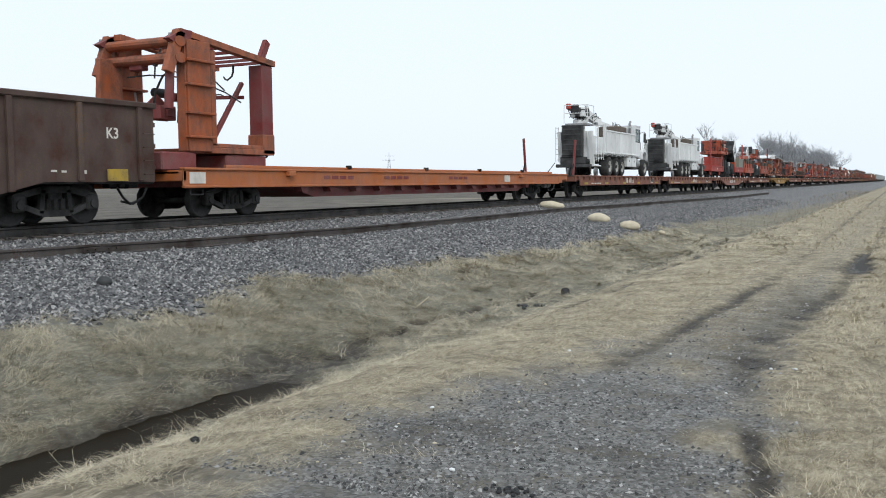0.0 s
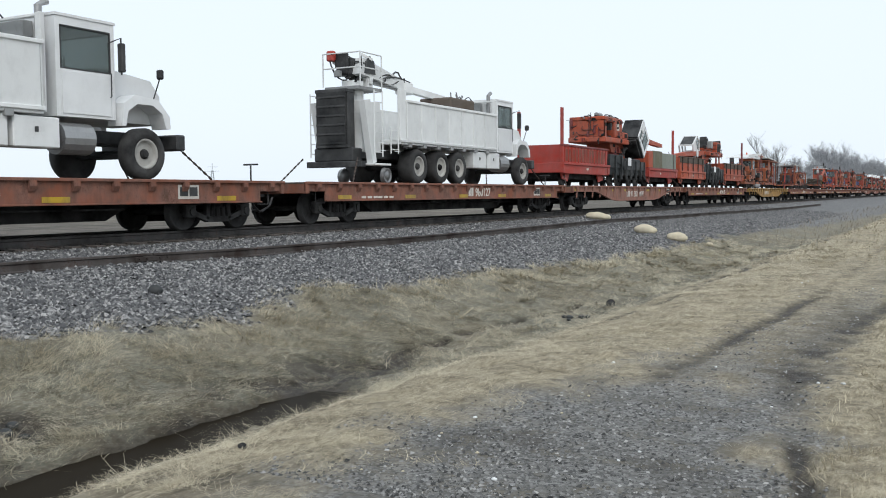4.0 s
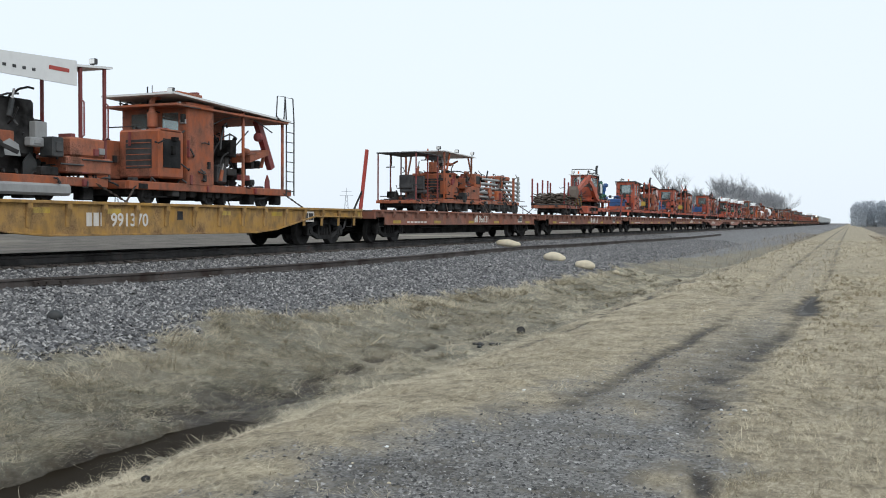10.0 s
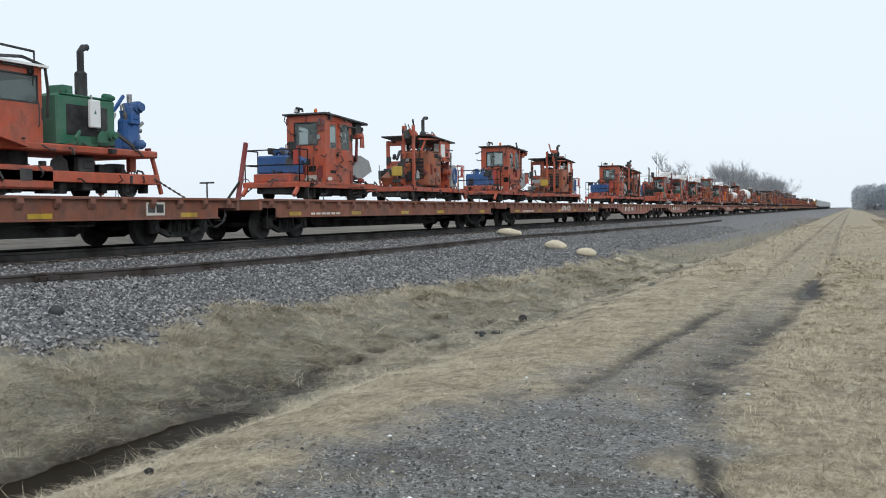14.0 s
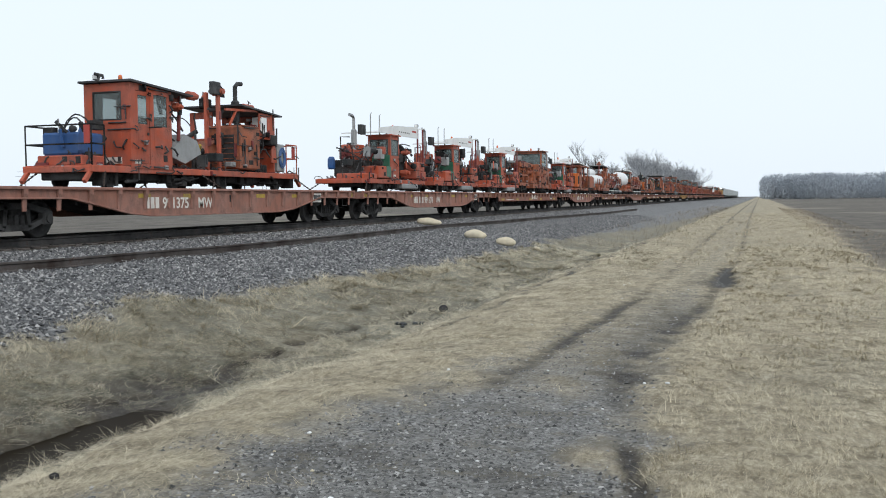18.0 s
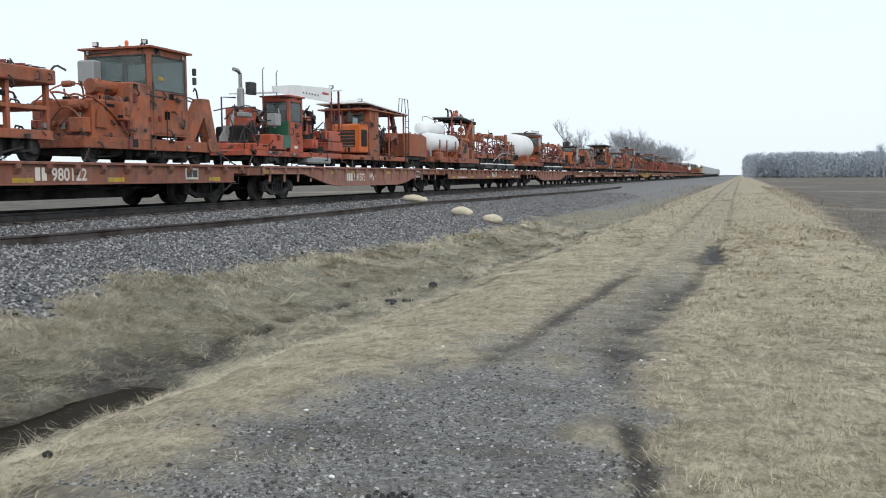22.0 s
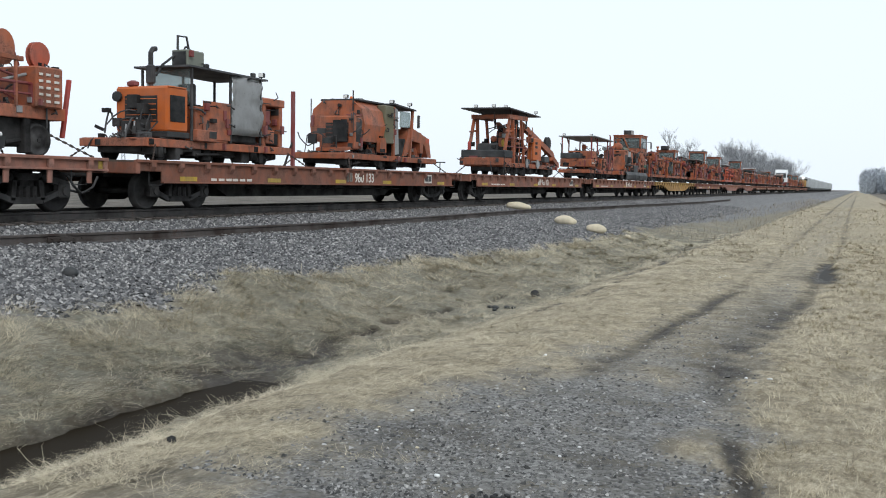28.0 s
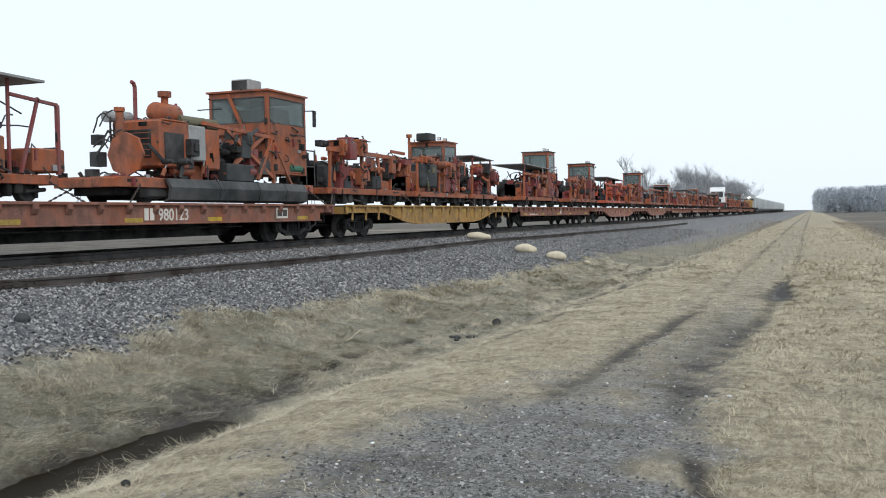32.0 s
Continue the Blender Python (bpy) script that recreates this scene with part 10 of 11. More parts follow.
def canopy_tamper(s):
    th = thing("canopy_tamper", "rusty orange machine with a wide tilted canopy and bare frame", "track machine")
    chassis(th, 0.2, 7.2, 0.95, 0.48, 0.2, ORANGE, (1.2, 2.2, 5.2, 6.4), 0.28)
    Shape().box(-0.9, 1.0, 0.4, 2.4, 0.75, 1.25, 0.04).part("front_block", ORANGE, th)
    plates(th, 1.003, 0.6, 1.8, 0.95, 2)
    Shape().box(-0.9, 0.3, 0.4, 1.4, 1.25, 1.6, 0.04).part("radiator_box", CHARCOAL, th)
    Shape().box(-0.6, 0.9, 1.2, 2.6, 1.25, 1.75, 0.06).part("engine_block", ORANGE, th)
    Shape().tube([(0.6, 1.5, 1.5), (0.6, 2.3, 1.5)], 0.13, 12).part("muffler", ORANGE, th)
    Shape().tube([(-0.85, 0.5, 1.2), (-0.85, 0.5, 2.1), (-0.85, 0.2, 2.15)], 0.035, 6).part("exhaust_pipe", BLACK, th)
    canopy(th, -1.1, 1.15, 0.7, 6.6, 2.62, 2.5, GREY, [(0.9, 2.6, 0.6), (-0.9, 2.6, 0.6), (0.9, 5.7, 0.6), (-0.9, 5.7, 0.6), (0.2, 4.2, 0.6)], DEEPRED, 0.05)
    for x in (-0.9, 0.9):
        Shape().bar((x, 0.9, 1.3), (x, 0.8, 2.6), 0.07).bar((x, 2.6, 2.2), (x, 2.0, 2.6), 0.06).part("canopy_brace", DEEPRED, th)
    Shape().box(-0.7, 0.9, 3.9, 5.6, 0.6, 1.35, 0.04).part("seat_box", ORANGE, th)
    Shape().bar((0.95, 6.0, 0.6), (0.95, 6.6, 2.2), 0.07).bar((0.95, 5.7, 2.2), (0.95, 7.2, 2.1), 0.07).bar((0.95, 7.2, 0.6), (0.95, 7.2, 2.1), 0.08).part("rear_frame", DEEPRED, th)
    Shape().box(0.1, 0.95, 6.4, 7.4, 0.65, 1.15, 0.03).part("rear_box", ORANGE, th)
    gear(th, 26, -0.6, 0.85, 1.5, 6.8, 0.6, 2.1, 141, (ORANGE, UNDER, CHARCOAL, ORANGE))
    hoses(th, 10, -0.5, 0.95, 1.5, 7.0, 0.9, 2.2, 142)
    for x in (0.75, 0.55, 0.35):
        Shape().box(x, x + 0.06, 6.6, 6.72, 0.1, 0.65).part("tamping_tool", UNDER, th)
    for x, y in ((-0.8, 0.8), (0.7, 1.6)):
        work_light(th, x, y, 2.64)
    chains(th, 0.6, 6.9)
    return load(th, s)


canopy_tamper(371.0)


def regulator(s, label, sc=1.0):
    """Long-nosed machine: exposed engine, fat muffler, wing blades below, tall glazed cab at the tail."""
    th = thing("ballast_regulator", label, "track machine")
    chassis(th, 0.5, 8.8, 0.95, 0.5, 0.24, ORANGE, (1.6, 7.6), 0.32)
    Shape().lathe([(0.02, 0), (0.52, 0.0), (0.52, 0.06), (0.02, 0.06)], Matrix.Translation((0.75, 0.95, 1.15)) @ TURN_Y, 8).part("eight_sided_plate", ORANGE, th)
    engine_box(th, -0.5, 0.95, 1.9, 3.0, 0.9, 2.05, ORANGE, True, False)
    Shape().box(0.4, 0.98, 2.95, 3.6, 1.1, 2.0, 0.03).part("radiator", GREY, th)
    Shape().box(0.5, 1.0, 3.6, 4.1, 0.9, 1.95, 0.04).part("side_cover", ORANGE, th)
    tank(th, 0.2, 2.5, 3.5, 2.33, 0.26, ORANGE, "air_cleaner")
    Shape().tube([(0.2, 3.0, 2.55), (0.2, 3.0, 2.75)], 0.09, 10).lathe([(0.17, 0), (0.17, 0.14)], Matrix.Translation((0.2, 3.0, 2.75)), 12).part("pre_cleaner", ORANGE, th)
    Shape().tube([(-0.4, 1.6, 2.15), (-0.4, 2.4, 2.2)], 0.14, 12).part("muffler", GREY, th)
    exhaust(th, -0.2, 2.4, 2.0, 2.95, 0.05, DEEPRED, -0.12, False)
    Shape().tube([(0.3, 1.3, 0.9), (0.3, 1.3, 2.2)], 0.09, 10).lathe([(0.12, 0), (0.12, 0.1)], Matrix.Translation((0.3, 1.3, 2.2)), 10).part("front_post", ORANGE, th)
    hoses(th, 8, -0.2, 0.6, 0.7, 1.5, 1.0, 2.1, int(s) + 1, HOSE, 0.02, 0.3)
    gear(th, 26, -0.6, 0.95, 2.8, 6.0, 0.7, 2.0, int(s) + 2, (ORANGE, ORANGE, UNDER, CHARCOAL))
    hoses(th, 14, -0.3, 1.0, 3.6, 6.0, 0.9, 2.1, int(s) + 3, HOSE, 0.025, 0.3)
    cab(th, -1.0, 1.0, 6.1, 8.2, 0.9, 3.3, ORANGE, 0.62, True, True, True, ORANGE, ORANGE, 0.06)
    # added filler box: dark red stands for the shaded orange cab inside
    Shape().box(-0.8, 0.75, 6.9, 7.7, 0.95, 2.9, 0.05).part("cab_bulkhead", DEEPRED, th)
    Shape().bar((0.3, 6.05, 2.0), (-0.3, 6.05, 3.25), 0.08).bar((-0.9, 6.05, 2.1), (0.95, 6.05, 2.1), 0.08).part("cab_brace", ORANGE, th)
    Shape().bar((0.95, 3.5, 2.1), (0.98, 6.2, 1.95), 0.1, 0.1).bar((0.95, 4.4, 2.0), (0.98, 6.3, 0.8), 0.1, 0.1).bar((0.95, 4.3, 0.8), (0.98, 6.0, 2.0), 0.08, 0.08).part("lattice_beam", ORANGE, th)
    gear(th, 34, 0.4, 1.02, 3.3, 6.1, 0.7, 1.95, int(s) + 12, (ORANGE, DEEPRED, CHARCOAL, UNDER, BLACK), 1.1)
    # flat black plate paints the dark of an opening
    Shape().box(0.93, 0.97, 2.05, 2.75, 1.0, 1.75, 0.01).part("engine_grille", GRILLE, th, "black engine side opening")
    gear(th, 16, 0.7, 1.05, 1.9, 3.4, 0.65, 1.5, int(s) + 13, (BLACK, CHARCOAL, ORANGE))
    Shape().box(-0.3, 0.3, 6.2, 6.9, 3.36, 3.7, 0.03).part("air_conditioner", GREY, th)
    Shape().box(-0.25, 0.25, 6.18, 6.2, 3.4, 3.66, 0.004).part("cooler_grille", BLACK, th)
    Shape().tube([(1.0, 8.1, 2.9), (1.3, 8.2, 2.9)], 0.018, 5).box(1.26, 1.36, 8.15, 8.25, 2.4, 2.9, 0.02).part("wing_mirror", BLACK, th)
    plates(th, 1.004, 6.6, 7.0, 2.25, 1)
    Shape().bar((1.0, 5.6, 0.7), (1.0, 6.3, 1.9), 0.09).bar((1.0, 6.3, 1.9), (1.0, 7.3, 0.6), 0.09).bar((1.0, 6.3, 1.9), (1.0, 6.35, 0.6), 0.09).part("a_frame", ORANGE, th)
    for y0, y1 in ((2.0, 3.9), (3.9, 5.5), (5.5, 6.8), (6.8, 8.0)):
        Shape().prism([(0.95, 0.04), (1.12, 0.1), (1.18, 0.4), (1.05, 0.62), (0.98, 0.62), (1.1, 0.38), (1.05, 0.14), (0.92, 0.08)], "y", y0, y1 - 0.03).part("wing_blade", CHARCOAL, th, "worn dark steel wing blade")
    Shape().box(-0.6, 0.30, 3.4, 6.0, 0.70, 1.75, 0.05).part("rear_hood", DEEPRED, th)
    Shape().box(0.30, 0.32, 3.6, 5.8, 0.85, 1.7, 0.004).part("side_grille", GRILLE, th)
    Shape().tube([(0.4, 3.2, 2.15), (0.4, 4.6, 2.15)], 0.17, 14).part("muffler", OLIVE, th)
    Shape().box(0.7, 1.05, 4.3, 5.4, 0.62, 1.1, 0.03).part("battery_box", CHARCOAL, th)
    Shape().box(-0.9, 0.9, 1.4, 7.6, 0.12, 0.45, 0.06).part("belly_gear", UNDER, th)
    for z in (0.85, 0.6):
        tank(th, 0.75, 2.5, 3.3, z + 0.25, 0.13, ORANGE, "air_reservoir")
    Shape().tube([(0.95, 7.2, 1.1), (0.95, 7.9, 1.1)], 0.12, 12).part("green_motor", GREEN, th)
    handrail(th, [(0.95, 8.3), (0.95, 8.9)], 0.6, 1.7, BLACK)
    chains(th, 1.2, 8.4)
    return load(th, s)


regulator(378.6, "weathered orange ballast regulator with dark wing blades and tall cab")


def workhead_machine(s, ln, cab_y, seed, label, cab_h=2.9, roof=None, bin_=None, top=None, body=ORANGE):
    """Machine packed with workheads, with an optional cab and canopy."""
    th = thing("track_machine", label, "track machine", "machines at the tail")
    chassis(th, 0.2, ln - 0.1, 0.95, 0.48, 0.2, body, (0.9, ln / 2, ln - 0.9), 0.26)
    if cab_y is not None:
        cab(th, -0.6, 1.0, cab_y, cab_y + 1.5, 0.6, cab_h, body, 0.55, True, True, True, DEEPRED, roof or body, 0.06)
        if top == "cooler":
            Shape().box(-0.2, 0.4, cab_y - 0.2, cab_y + 0.6, cab_h + 0.06, cab_h + 0.4, 0.03).part("air_conditioner", BLACK, th)
            Shape().tube([(-0.4, cab_y - 0.5, 1.5), (-0.4, cab_y - 0.5, cab_h + 0.2)], 0.06, 8).lathe([(0.12, 0), (0.12, 0.14)], Matrix.Translation((-0.4, cab_y - 0.5, cab_h + 0.2)), 10).part("air_inlet", body, th)
        for y in (cab_y + 0.2, cab_y + 0.9):
            work_light(th, 0.7, y, cab_h + 0.06)
    if top == "canopy":
        canopy(th, -1.0, 1.0, 0.2, ln - 0.8, 2.35, 2.25, GREY, [(0.9, 0.5, 0.6), (0.9, ln - 1.1, 0.6), (-0.9, ln - 1.1, 0.6)], DEEPRED, 0.04)
    if bin_ is not None:
        Shape().box(-0.9, 1.02, bin_, bin_ + 1.8, 0.75, 1.75, 0.08).part("workhead_cover", CHARCOAL, th, "dark greasy workhead cover")
        gear(th, 8, 0.6, 1.05, bin_, bin_ + 1.8, 0.6, 1.7, seed + 7, (CHARCOAL, UNDER, OLIVE))
    far = s > 452
    gear(th, int(ln * (3 if far else 6)), -0.6, 0.95, 0.3, ln - 0.3, 0.6, 1.85, seed, (body, body, UNDER, DEEPRED, CHARCOAL))
    if not far:
        gear(th, int(ln * 5), 0.55, 1.02, 0.3, ln - 0.3, 1.0, 2.1, seed + 9, (body, body, body, DEEPRED, UNDER), 1.35)
    hoses(th, int(ln * (0.5 if far else 2)), -0.5, 1.0, 0.3, ln - 0.3, 0.8, 2.0, seed + 1)
    # near-black core box added to close the gaps between the heads
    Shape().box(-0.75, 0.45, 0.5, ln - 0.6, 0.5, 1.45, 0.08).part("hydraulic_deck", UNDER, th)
    rr = random.Random(seed + 5)
    y = 0.5
    while y < ln - 1.0:
        w = rr.uniform(0.35, 0.95)
        h = rr.uniform(0.9, 1.4)
        Shape().box(-0.3, rr.uniform(0.6, 0.92), y, y + w, 0.55, h, 0.04).part("pump_housing", rr.choice((body, body, CHARCOAL, DEEPRED)), th)
        y += w + rr.uniform(0.05, 0.5)
    for y in np.arange(0.4, ln - 0.6, 2.4):
        Shape().bar((0.9, y, 0.6), (0.9, y + 0.05, 1.85), 0.09).part("frame_post", body, th)
    Shape().bar((0.9, 0.3, 1.85), (0.9, ln - 0.4, 1.8), 0.12, 0.14).part("frame_beam", body, th)
    chains(th, 0.5, ln - 0.5)
    return load(th, s)


workhead_machine(389.0, 6.6, None, 151, "rusty orange workhead frame machine with a bent exhaust", 2.9, None, None, "stack")
workhead_machine(396.4, 6.4, 3.2, 153, "rusty orange tamper with a dark greasy head and cab", 2.75, ORANGE, 0.6, "cooler")
workhead_machine(403.0, 4.2, None, 155, "small rusty orange machine under a grey canopy", 2.2, None, None, "canopy")
workhead_machine(411.6, 8.0, 5.2, 157, "rusty orange machine with a long canopy and square cab", 3.3, DARKROOF, None, "canopy")
workhead_machine(422.2, 8.4, 6.0, 159, "rusty orange machine with a square cab at the tail", 3.1, DARKROOF, None, None)
workhead_machine(434.0, 8.0, None, 161, "bright orange workhead machine with bare frames", 3.0, None, None, "canopy", REDOR)
workhead_machine(550.0, 7.6, 5.4, 171, "rusty orange machine with a square cab near the tail", 3.0, DARKROOF, None, None)
workhead_machine(561.0, 6.5, None, 173, "low rusty orange machine with bare frames", 2.6, None, None, None)
workhead_machine(573.0, 8.0, 5.4, 175, "rusty orange machine with a small cab near the tail", 3.1, DARKROOF, None, None)
workhead_machine(592.0, 8.0, None, 177, "rusty orange machine with a pale canopy near the tail", 2.8, None, None, "canopy")
workhead_machine(444.0, 7.6, 5.4, 163, "rusty orange machine with a tall narrow cab", 3.2, DARKROOF, None, None)
for i, (s, ln) in enumerate(((455, 8), (465, 7), (475, 8), (484, 7), (493, 8), (503, 7), (513, 6), (523, 6), (606, 8))):
    workhead_machine(s, ln, 2.5 if i % 3 == 1 else None, 170 + i, "distant rusty orange track machine", 2.6, WHITE if i % 2 else None, None, "canopy" if i % 2 else None)

# ---- stations along the machines, warped to fit the camera's view ----
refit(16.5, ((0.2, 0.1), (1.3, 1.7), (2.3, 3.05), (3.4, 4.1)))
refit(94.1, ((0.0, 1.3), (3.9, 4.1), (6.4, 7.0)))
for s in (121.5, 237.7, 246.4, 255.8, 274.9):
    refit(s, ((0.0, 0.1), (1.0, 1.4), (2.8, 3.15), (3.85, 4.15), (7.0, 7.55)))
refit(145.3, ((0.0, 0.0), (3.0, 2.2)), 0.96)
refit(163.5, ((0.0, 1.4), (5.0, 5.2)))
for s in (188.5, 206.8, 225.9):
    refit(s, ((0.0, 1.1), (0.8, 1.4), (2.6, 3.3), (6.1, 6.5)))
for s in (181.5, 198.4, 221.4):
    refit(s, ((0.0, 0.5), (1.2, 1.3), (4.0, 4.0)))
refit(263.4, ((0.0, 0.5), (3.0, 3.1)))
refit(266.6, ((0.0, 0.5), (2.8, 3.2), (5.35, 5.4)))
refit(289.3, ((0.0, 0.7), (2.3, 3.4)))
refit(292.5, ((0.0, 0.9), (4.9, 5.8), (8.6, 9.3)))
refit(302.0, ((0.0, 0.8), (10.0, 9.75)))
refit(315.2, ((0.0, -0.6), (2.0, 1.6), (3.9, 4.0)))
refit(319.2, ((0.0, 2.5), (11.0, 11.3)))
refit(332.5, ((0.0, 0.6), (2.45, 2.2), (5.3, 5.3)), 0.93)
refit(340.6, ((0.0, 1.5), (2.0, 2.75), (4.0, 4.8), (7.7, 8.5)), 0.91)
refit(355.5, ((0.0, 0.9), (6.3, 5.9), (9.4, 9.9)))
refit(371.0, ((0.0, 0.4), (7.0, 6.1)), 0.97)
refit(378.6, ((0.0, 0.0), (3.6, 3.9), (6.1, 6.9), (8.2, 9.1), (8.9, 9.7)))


# ---- machines at the tail that stay far off: small ironwork joined by material ----
def join_far(th):
    groups = {}
    for o in list(th.children_recursive):
        if o.type != "MESH" or o.name.startswith(("cab_body", "canopy", "roof", "hydraulic_deck", "pump_housing")):
            continue
        m = Matrix.Identity(4)
        q = o
        while q is not th:
            m = q.matrix_basis @ m
            q = q.parent
        mat = o.data.materials[0]
        groups.setdefault(mat.name, (mat, Shape(), []))
        groups[mat.name][1].add([m @ v.co for v in o.data.vertices], [tuple(p.vertices) for p in o.data.polygons])
        groups[mat.name][2].append(o)
    for mat, b, olds in groups.values():
        for o in olds:
            for c in list(o.children):
                if c not in olds and c.name.startswith(("cab_body", "canopy", "roof")):
                    c.parent = th
    dead = [o for g in groups.values() for o in g[2]]
    for o in dead:
        bpy.data.objects.remove(o)
    for mat, b, olds in groups.values():
        b.part("ironwork", mat, th)["kind"] = "stuff"


for mover in list(MOVERS):
    if mover[0].name.startswith("track_machine") and mover[1] > 412:
        join_far(mover[0])

# ---- distance ----
def twig_mat(name, col):
    m, n, l, p = nodes_of(name)
    c = mixc(n, l, ramp(n, l, noise_node(n, l, n.new("ShaderNodeTexCoord").outputs["Object"], 0.6), 0.3, 0.7), col, tuple(v * 1.2 for v in col))
    l.new(c, p.inputs["Base Color"])
    p.inputs["Roughness"].default_value = 1.0
    p.inputs["Specular IOR Level"].default_value = 0.0
    return m


# both greys are lightened: distance haze is put into the base colour
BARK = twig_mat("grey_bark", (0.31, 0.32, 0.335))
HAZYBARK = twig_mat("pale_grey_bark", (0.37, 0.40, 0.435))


def bare_tree(name, h, seed, mat, label, spread_=0.55, levels=4, trunk_r=None):
    """A leafless tree: tapered trunk, limbs, and a crown of many fine twigs."""
    r = random.Random(seed)
    th = thing(name, label, "tree")
    wood, twigs = Shape(), Shape()

    def grow(p, d, length, rad, level):
        pts = [p]
        q = p
        for i in range(3):
            d = (d + Vector((r.uniform(-1, 1), r.uniform(-1, 1), r.uniform(-0.2, 1.1))) * 0.16).normalized()
            q = q + d * length / 3
            pts.append(q)
        if level < 3:
            (wood if level < 2 else twigs).tube(pts, rad, 5 if level < 2 else 3, rad * 0.5, cap=False)
        else:
            # fine twigs are thin slivers
            w = Vector((r.uniform(-1, 1), r.uniform(-1, 1), 0.2)).normalized() * (0.042 if level == 3 else 0.028)
            twigs.add([pts[0] - w, pts[0] + w, pts[3]], [(0, 1, 2)])
        if level >= levels:
            return
        for k in range((r.randint(7, 9), 6, 7, 9)[level]):
            at = pts[r.randint(1, 3)]
            side = Vector((r.uniform(-1, 1), r.uniform(-1, 1), r.uniform(0.0, 0.9))).normalized()
            grow(at, (d * 0.7 + side * spread_ * 1.5).normalized(), length * r.uniform(0.5, 0.75), rad * 0.5, level + 1)

    grow(Vector((0, 0, -0.1)), Vector((0, 0, 1)), h * 0.45, trunk_r or h * 0.02, 0)
    wood.part("trunk", mat, th)
    twigs.part("crown", mat, th)
    return th


def plant(src, spots):
    for i, (x, y, k) in enumerate(spots):
        o = src if i == 0 else copy_thing(src, pose(0, 0, 0))
        o.matrix_basis = pose(x, y, 0.1, 0, 0, 67 * i) @ Matrix.Scale(k, 4)


rt = random.Random(12)
# the lone tree and the row behind the train
plant(bare_tree("bare_tree", 14, 3, BARK, "tall leafless tree standing alone beyond the track", 0.45, 4), [(-35.8, 215, 1.06)])
kinds = [bare_tree("bare_tree", 14, 20 + i, BARK, "leafless tree in the hedgerow beyond the track", 0.65, 4) for i in range(3)]
spots = []
for i in range(30):
    t = i / 29
    spots.append((-36 + 6.0 * t + rt.uniform(-2, 2), 235 + 245 * t + rt.uniform(-5, 5), rt.uniform(0.65, 0.85) if i < 8 else rt.uniform(1.15, 1.3) if i < 13 else rt.uniform(0.95, 1.2)))
for j, src in enumerate(kinds):
    plant(src, spots[j::3])


def thicket(name, trees, mat, label):
    """A far wood as one mass of upright stems and fanned branches."""
    rn = np.random.default_rng(31)
    allv = []
    for x, y, h in trees:
        n = 300
        a, t = rn.uniform(0, 6.283, n), rn.uniform(0.05, 1.0, n)
        r = h * 0.30 * np.sqrt(np.clip(1 - (2 * np.clip(t, 0.3, 1) - 1.15) ** 2, 0.03, 1)) * rn.uniform(0, 1, n) ** 0.4
        base = np.stack([x + r * np.cos(a), y + r * np.sin(a), t * h * 0.93], 1)
        out = np.stack([np.cos(a) * 0.7 + rn.uniform(-0.5, 0.5, n), np.sin(a) * 0.7, rn.uniform(0.1, 1.1, n)], 1)
        tip = base + out * (h * rn.uniform(0.03, 0.10, n))[:, None]
        base = base - out * (h * 0.04)
        base[:, 2] = np.maximum(base[:, 2], -0.3)
        w = rn.uniform(0.10, 0.26, n)
        ax = np.stack([w * rn.choice([-1, 1], n), rn.uniform(-0.2, 0.2, n), 0.3 * w], 1)
        allv.append(np.stack([base - ax, base + ax, tip], 1))
        st = np.array([[x - 0.35, y, -0.3], [x + 0.35, y, -0.3], [x + rn.uniform(-0.5, 0.5), y, h * 0.9]])
        allv.append(st[None])
    return soup(name, np.concatenate(allv), [(0, 1, 2)], mat, label, "wood")


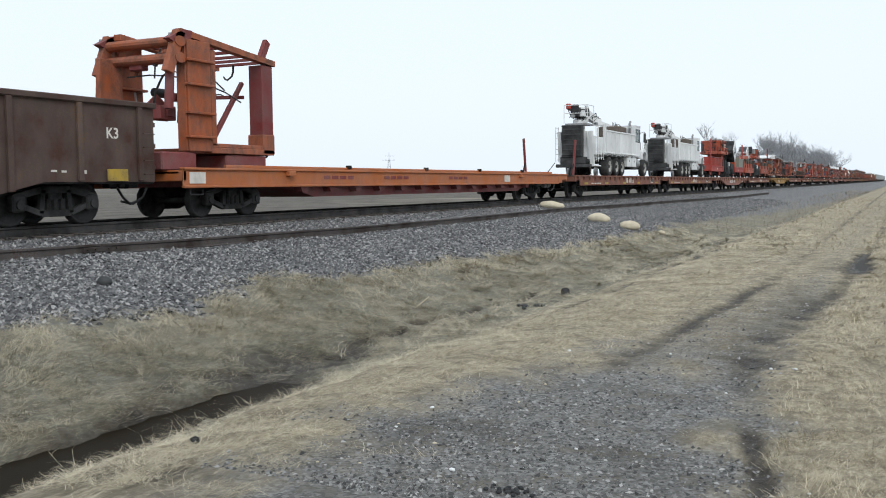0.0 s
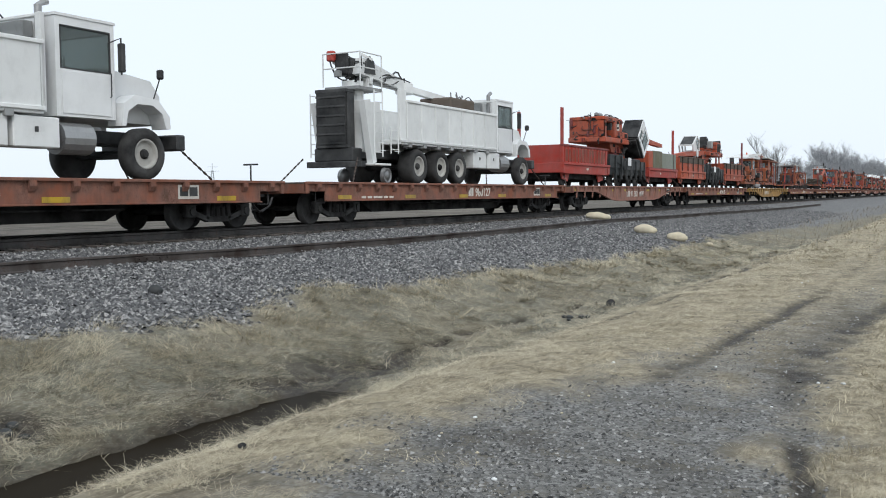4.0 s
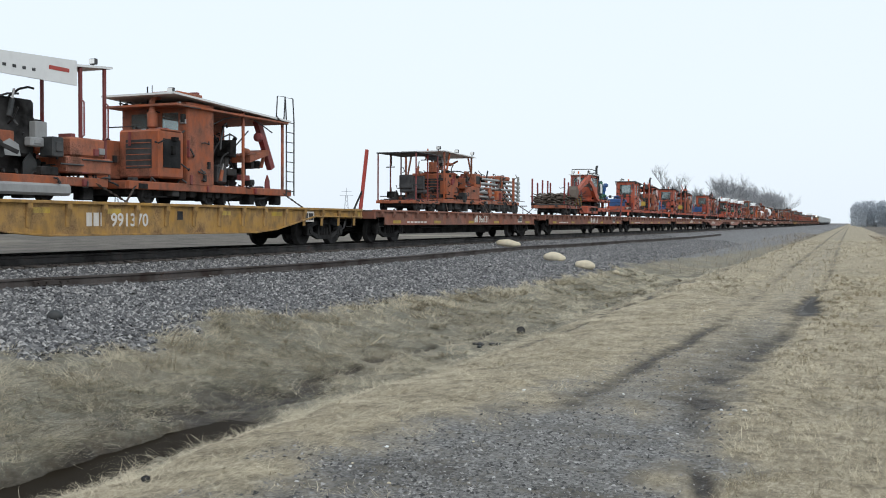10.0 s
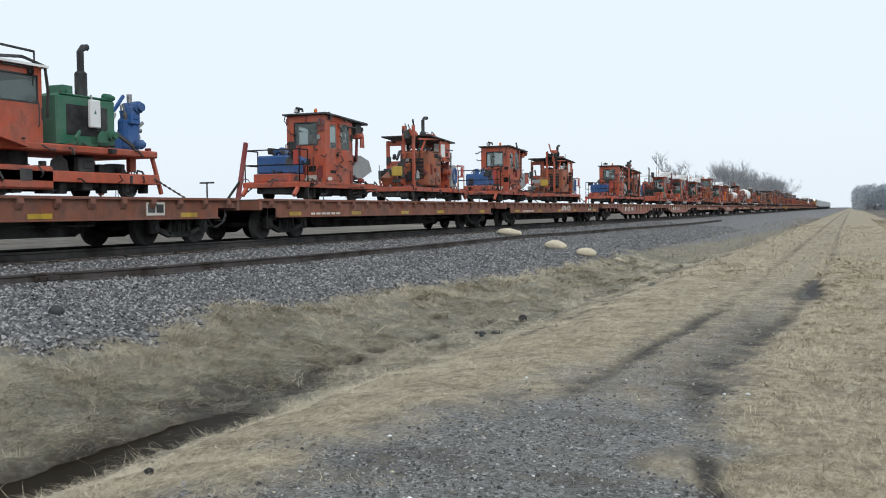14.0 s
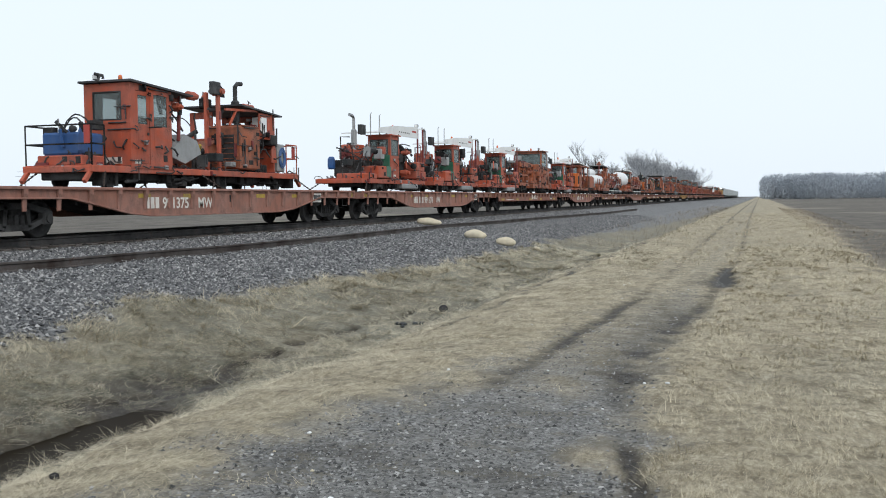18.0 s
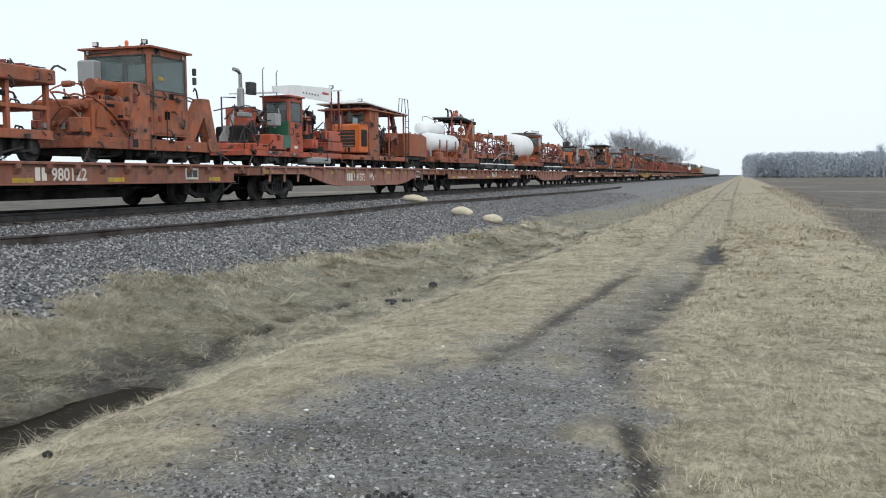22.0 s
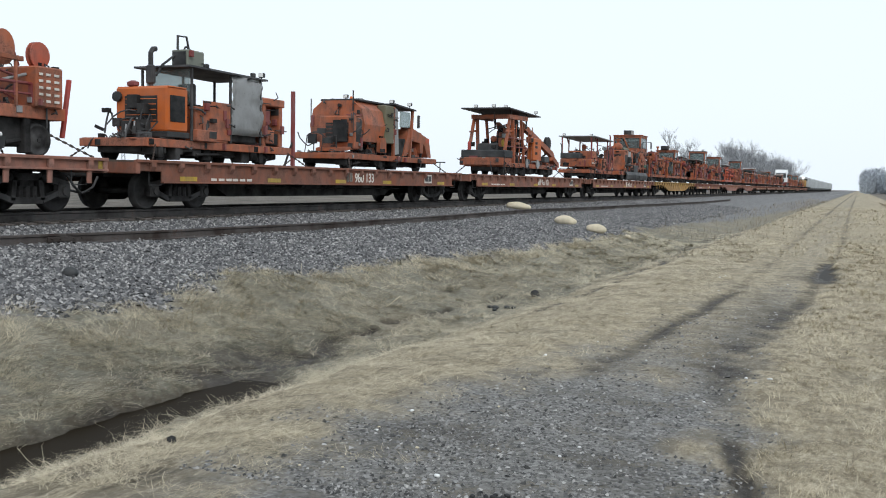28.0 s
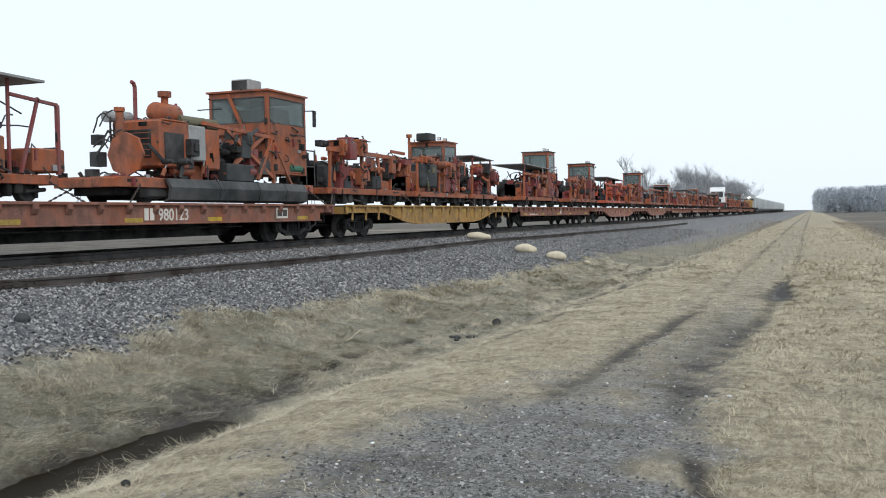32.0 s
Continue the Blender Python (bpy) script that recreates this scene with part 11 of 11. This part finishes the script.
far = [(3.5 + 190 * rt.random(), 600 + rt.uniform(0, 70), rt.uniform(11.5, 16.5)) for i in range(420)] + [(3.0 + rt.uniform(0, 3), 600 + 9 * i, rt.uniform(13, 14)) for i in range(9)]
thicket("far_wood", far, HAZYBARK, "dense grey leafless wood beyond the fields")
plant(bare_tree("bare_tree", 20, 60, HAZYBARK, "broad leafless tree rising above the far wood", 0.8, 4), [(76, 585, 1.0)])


# transmission towers far over the fields
def pylon(x, y, h):
    th = thing("transmission_tower", "distant grey steel lattice power-line tower", "tower", "power line")
    b = Shape()
    for sx in (-1, 1):
        for sy in (-1, 1):
            b.bar((sx * h * 0.09, sy * h * 0.09, 0), (sx * h * 0.02, sy * h * 0.02, h * 0.8), 0.25)
    for i in range(6):
        a, c = 0.09 - 0.07 * i / 6, 0.09 - 0.07 * (i + 1) / 6
        b.bar((-a * h, 0, h * 0.8 * i / 6), (c * h, 0, h * 0.8 * (i + 1) / 6), 0.15)
        b.bar((a * h, 0, h * 0.8 * i / 6), (-c * h, 0, h * 0.8 * (i + 1) / 6), 0.15)
    b.bar((0, 0, h * 0.75), (0, 0, h), 0.3)
    # same hazed grey on steel, so the tower's haze is painted too
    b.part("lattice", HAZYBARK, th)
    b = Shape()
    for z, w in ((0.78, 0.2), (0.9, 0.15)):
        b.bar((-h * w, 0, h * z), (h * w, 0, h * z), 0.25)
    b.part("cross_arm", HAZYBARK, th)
    th.matrix_basis = pose(x, y, 0.3, 0, 0, 30)


pylon(-480, 530, 26)
pylon(-355, 640, 26)

# ---- what moves ----
def motions():
    for ob, s, x, z, turn in MOVERS:
        walk(ob, [(t, pose(x, s - SPEED * t, z, 0, 0, turn)) for t in (0.0, 8.0, 16.0, 24.0, 32.0)])
    for ob, s, place, r in SPINNERS:
        # turning while the axle is near enough to be told, at rest angle before and after
        t0, t1 = max(0.0, (s - 75) / SPEED), min(32.0, (s + 12) / SPEED)
        if t1 <= t0:
            continue
        f0, f1 = int(t0 * FPS), int(t1 * FPS)
        step = math.degrees(SPEED / FPS / r)
        rows = [(k / FPS, pose(*place, (k - f0) * step, 0, 0)) for k in range(f0, f1 + 1)]
        if f0 > 0:
            rows = [(0.0, pose(*place))] + rows
        if f1 < 32 * FPS:
            rows.append((32.0, rows[-1][1]))
        walk(ob, rows)


motions()
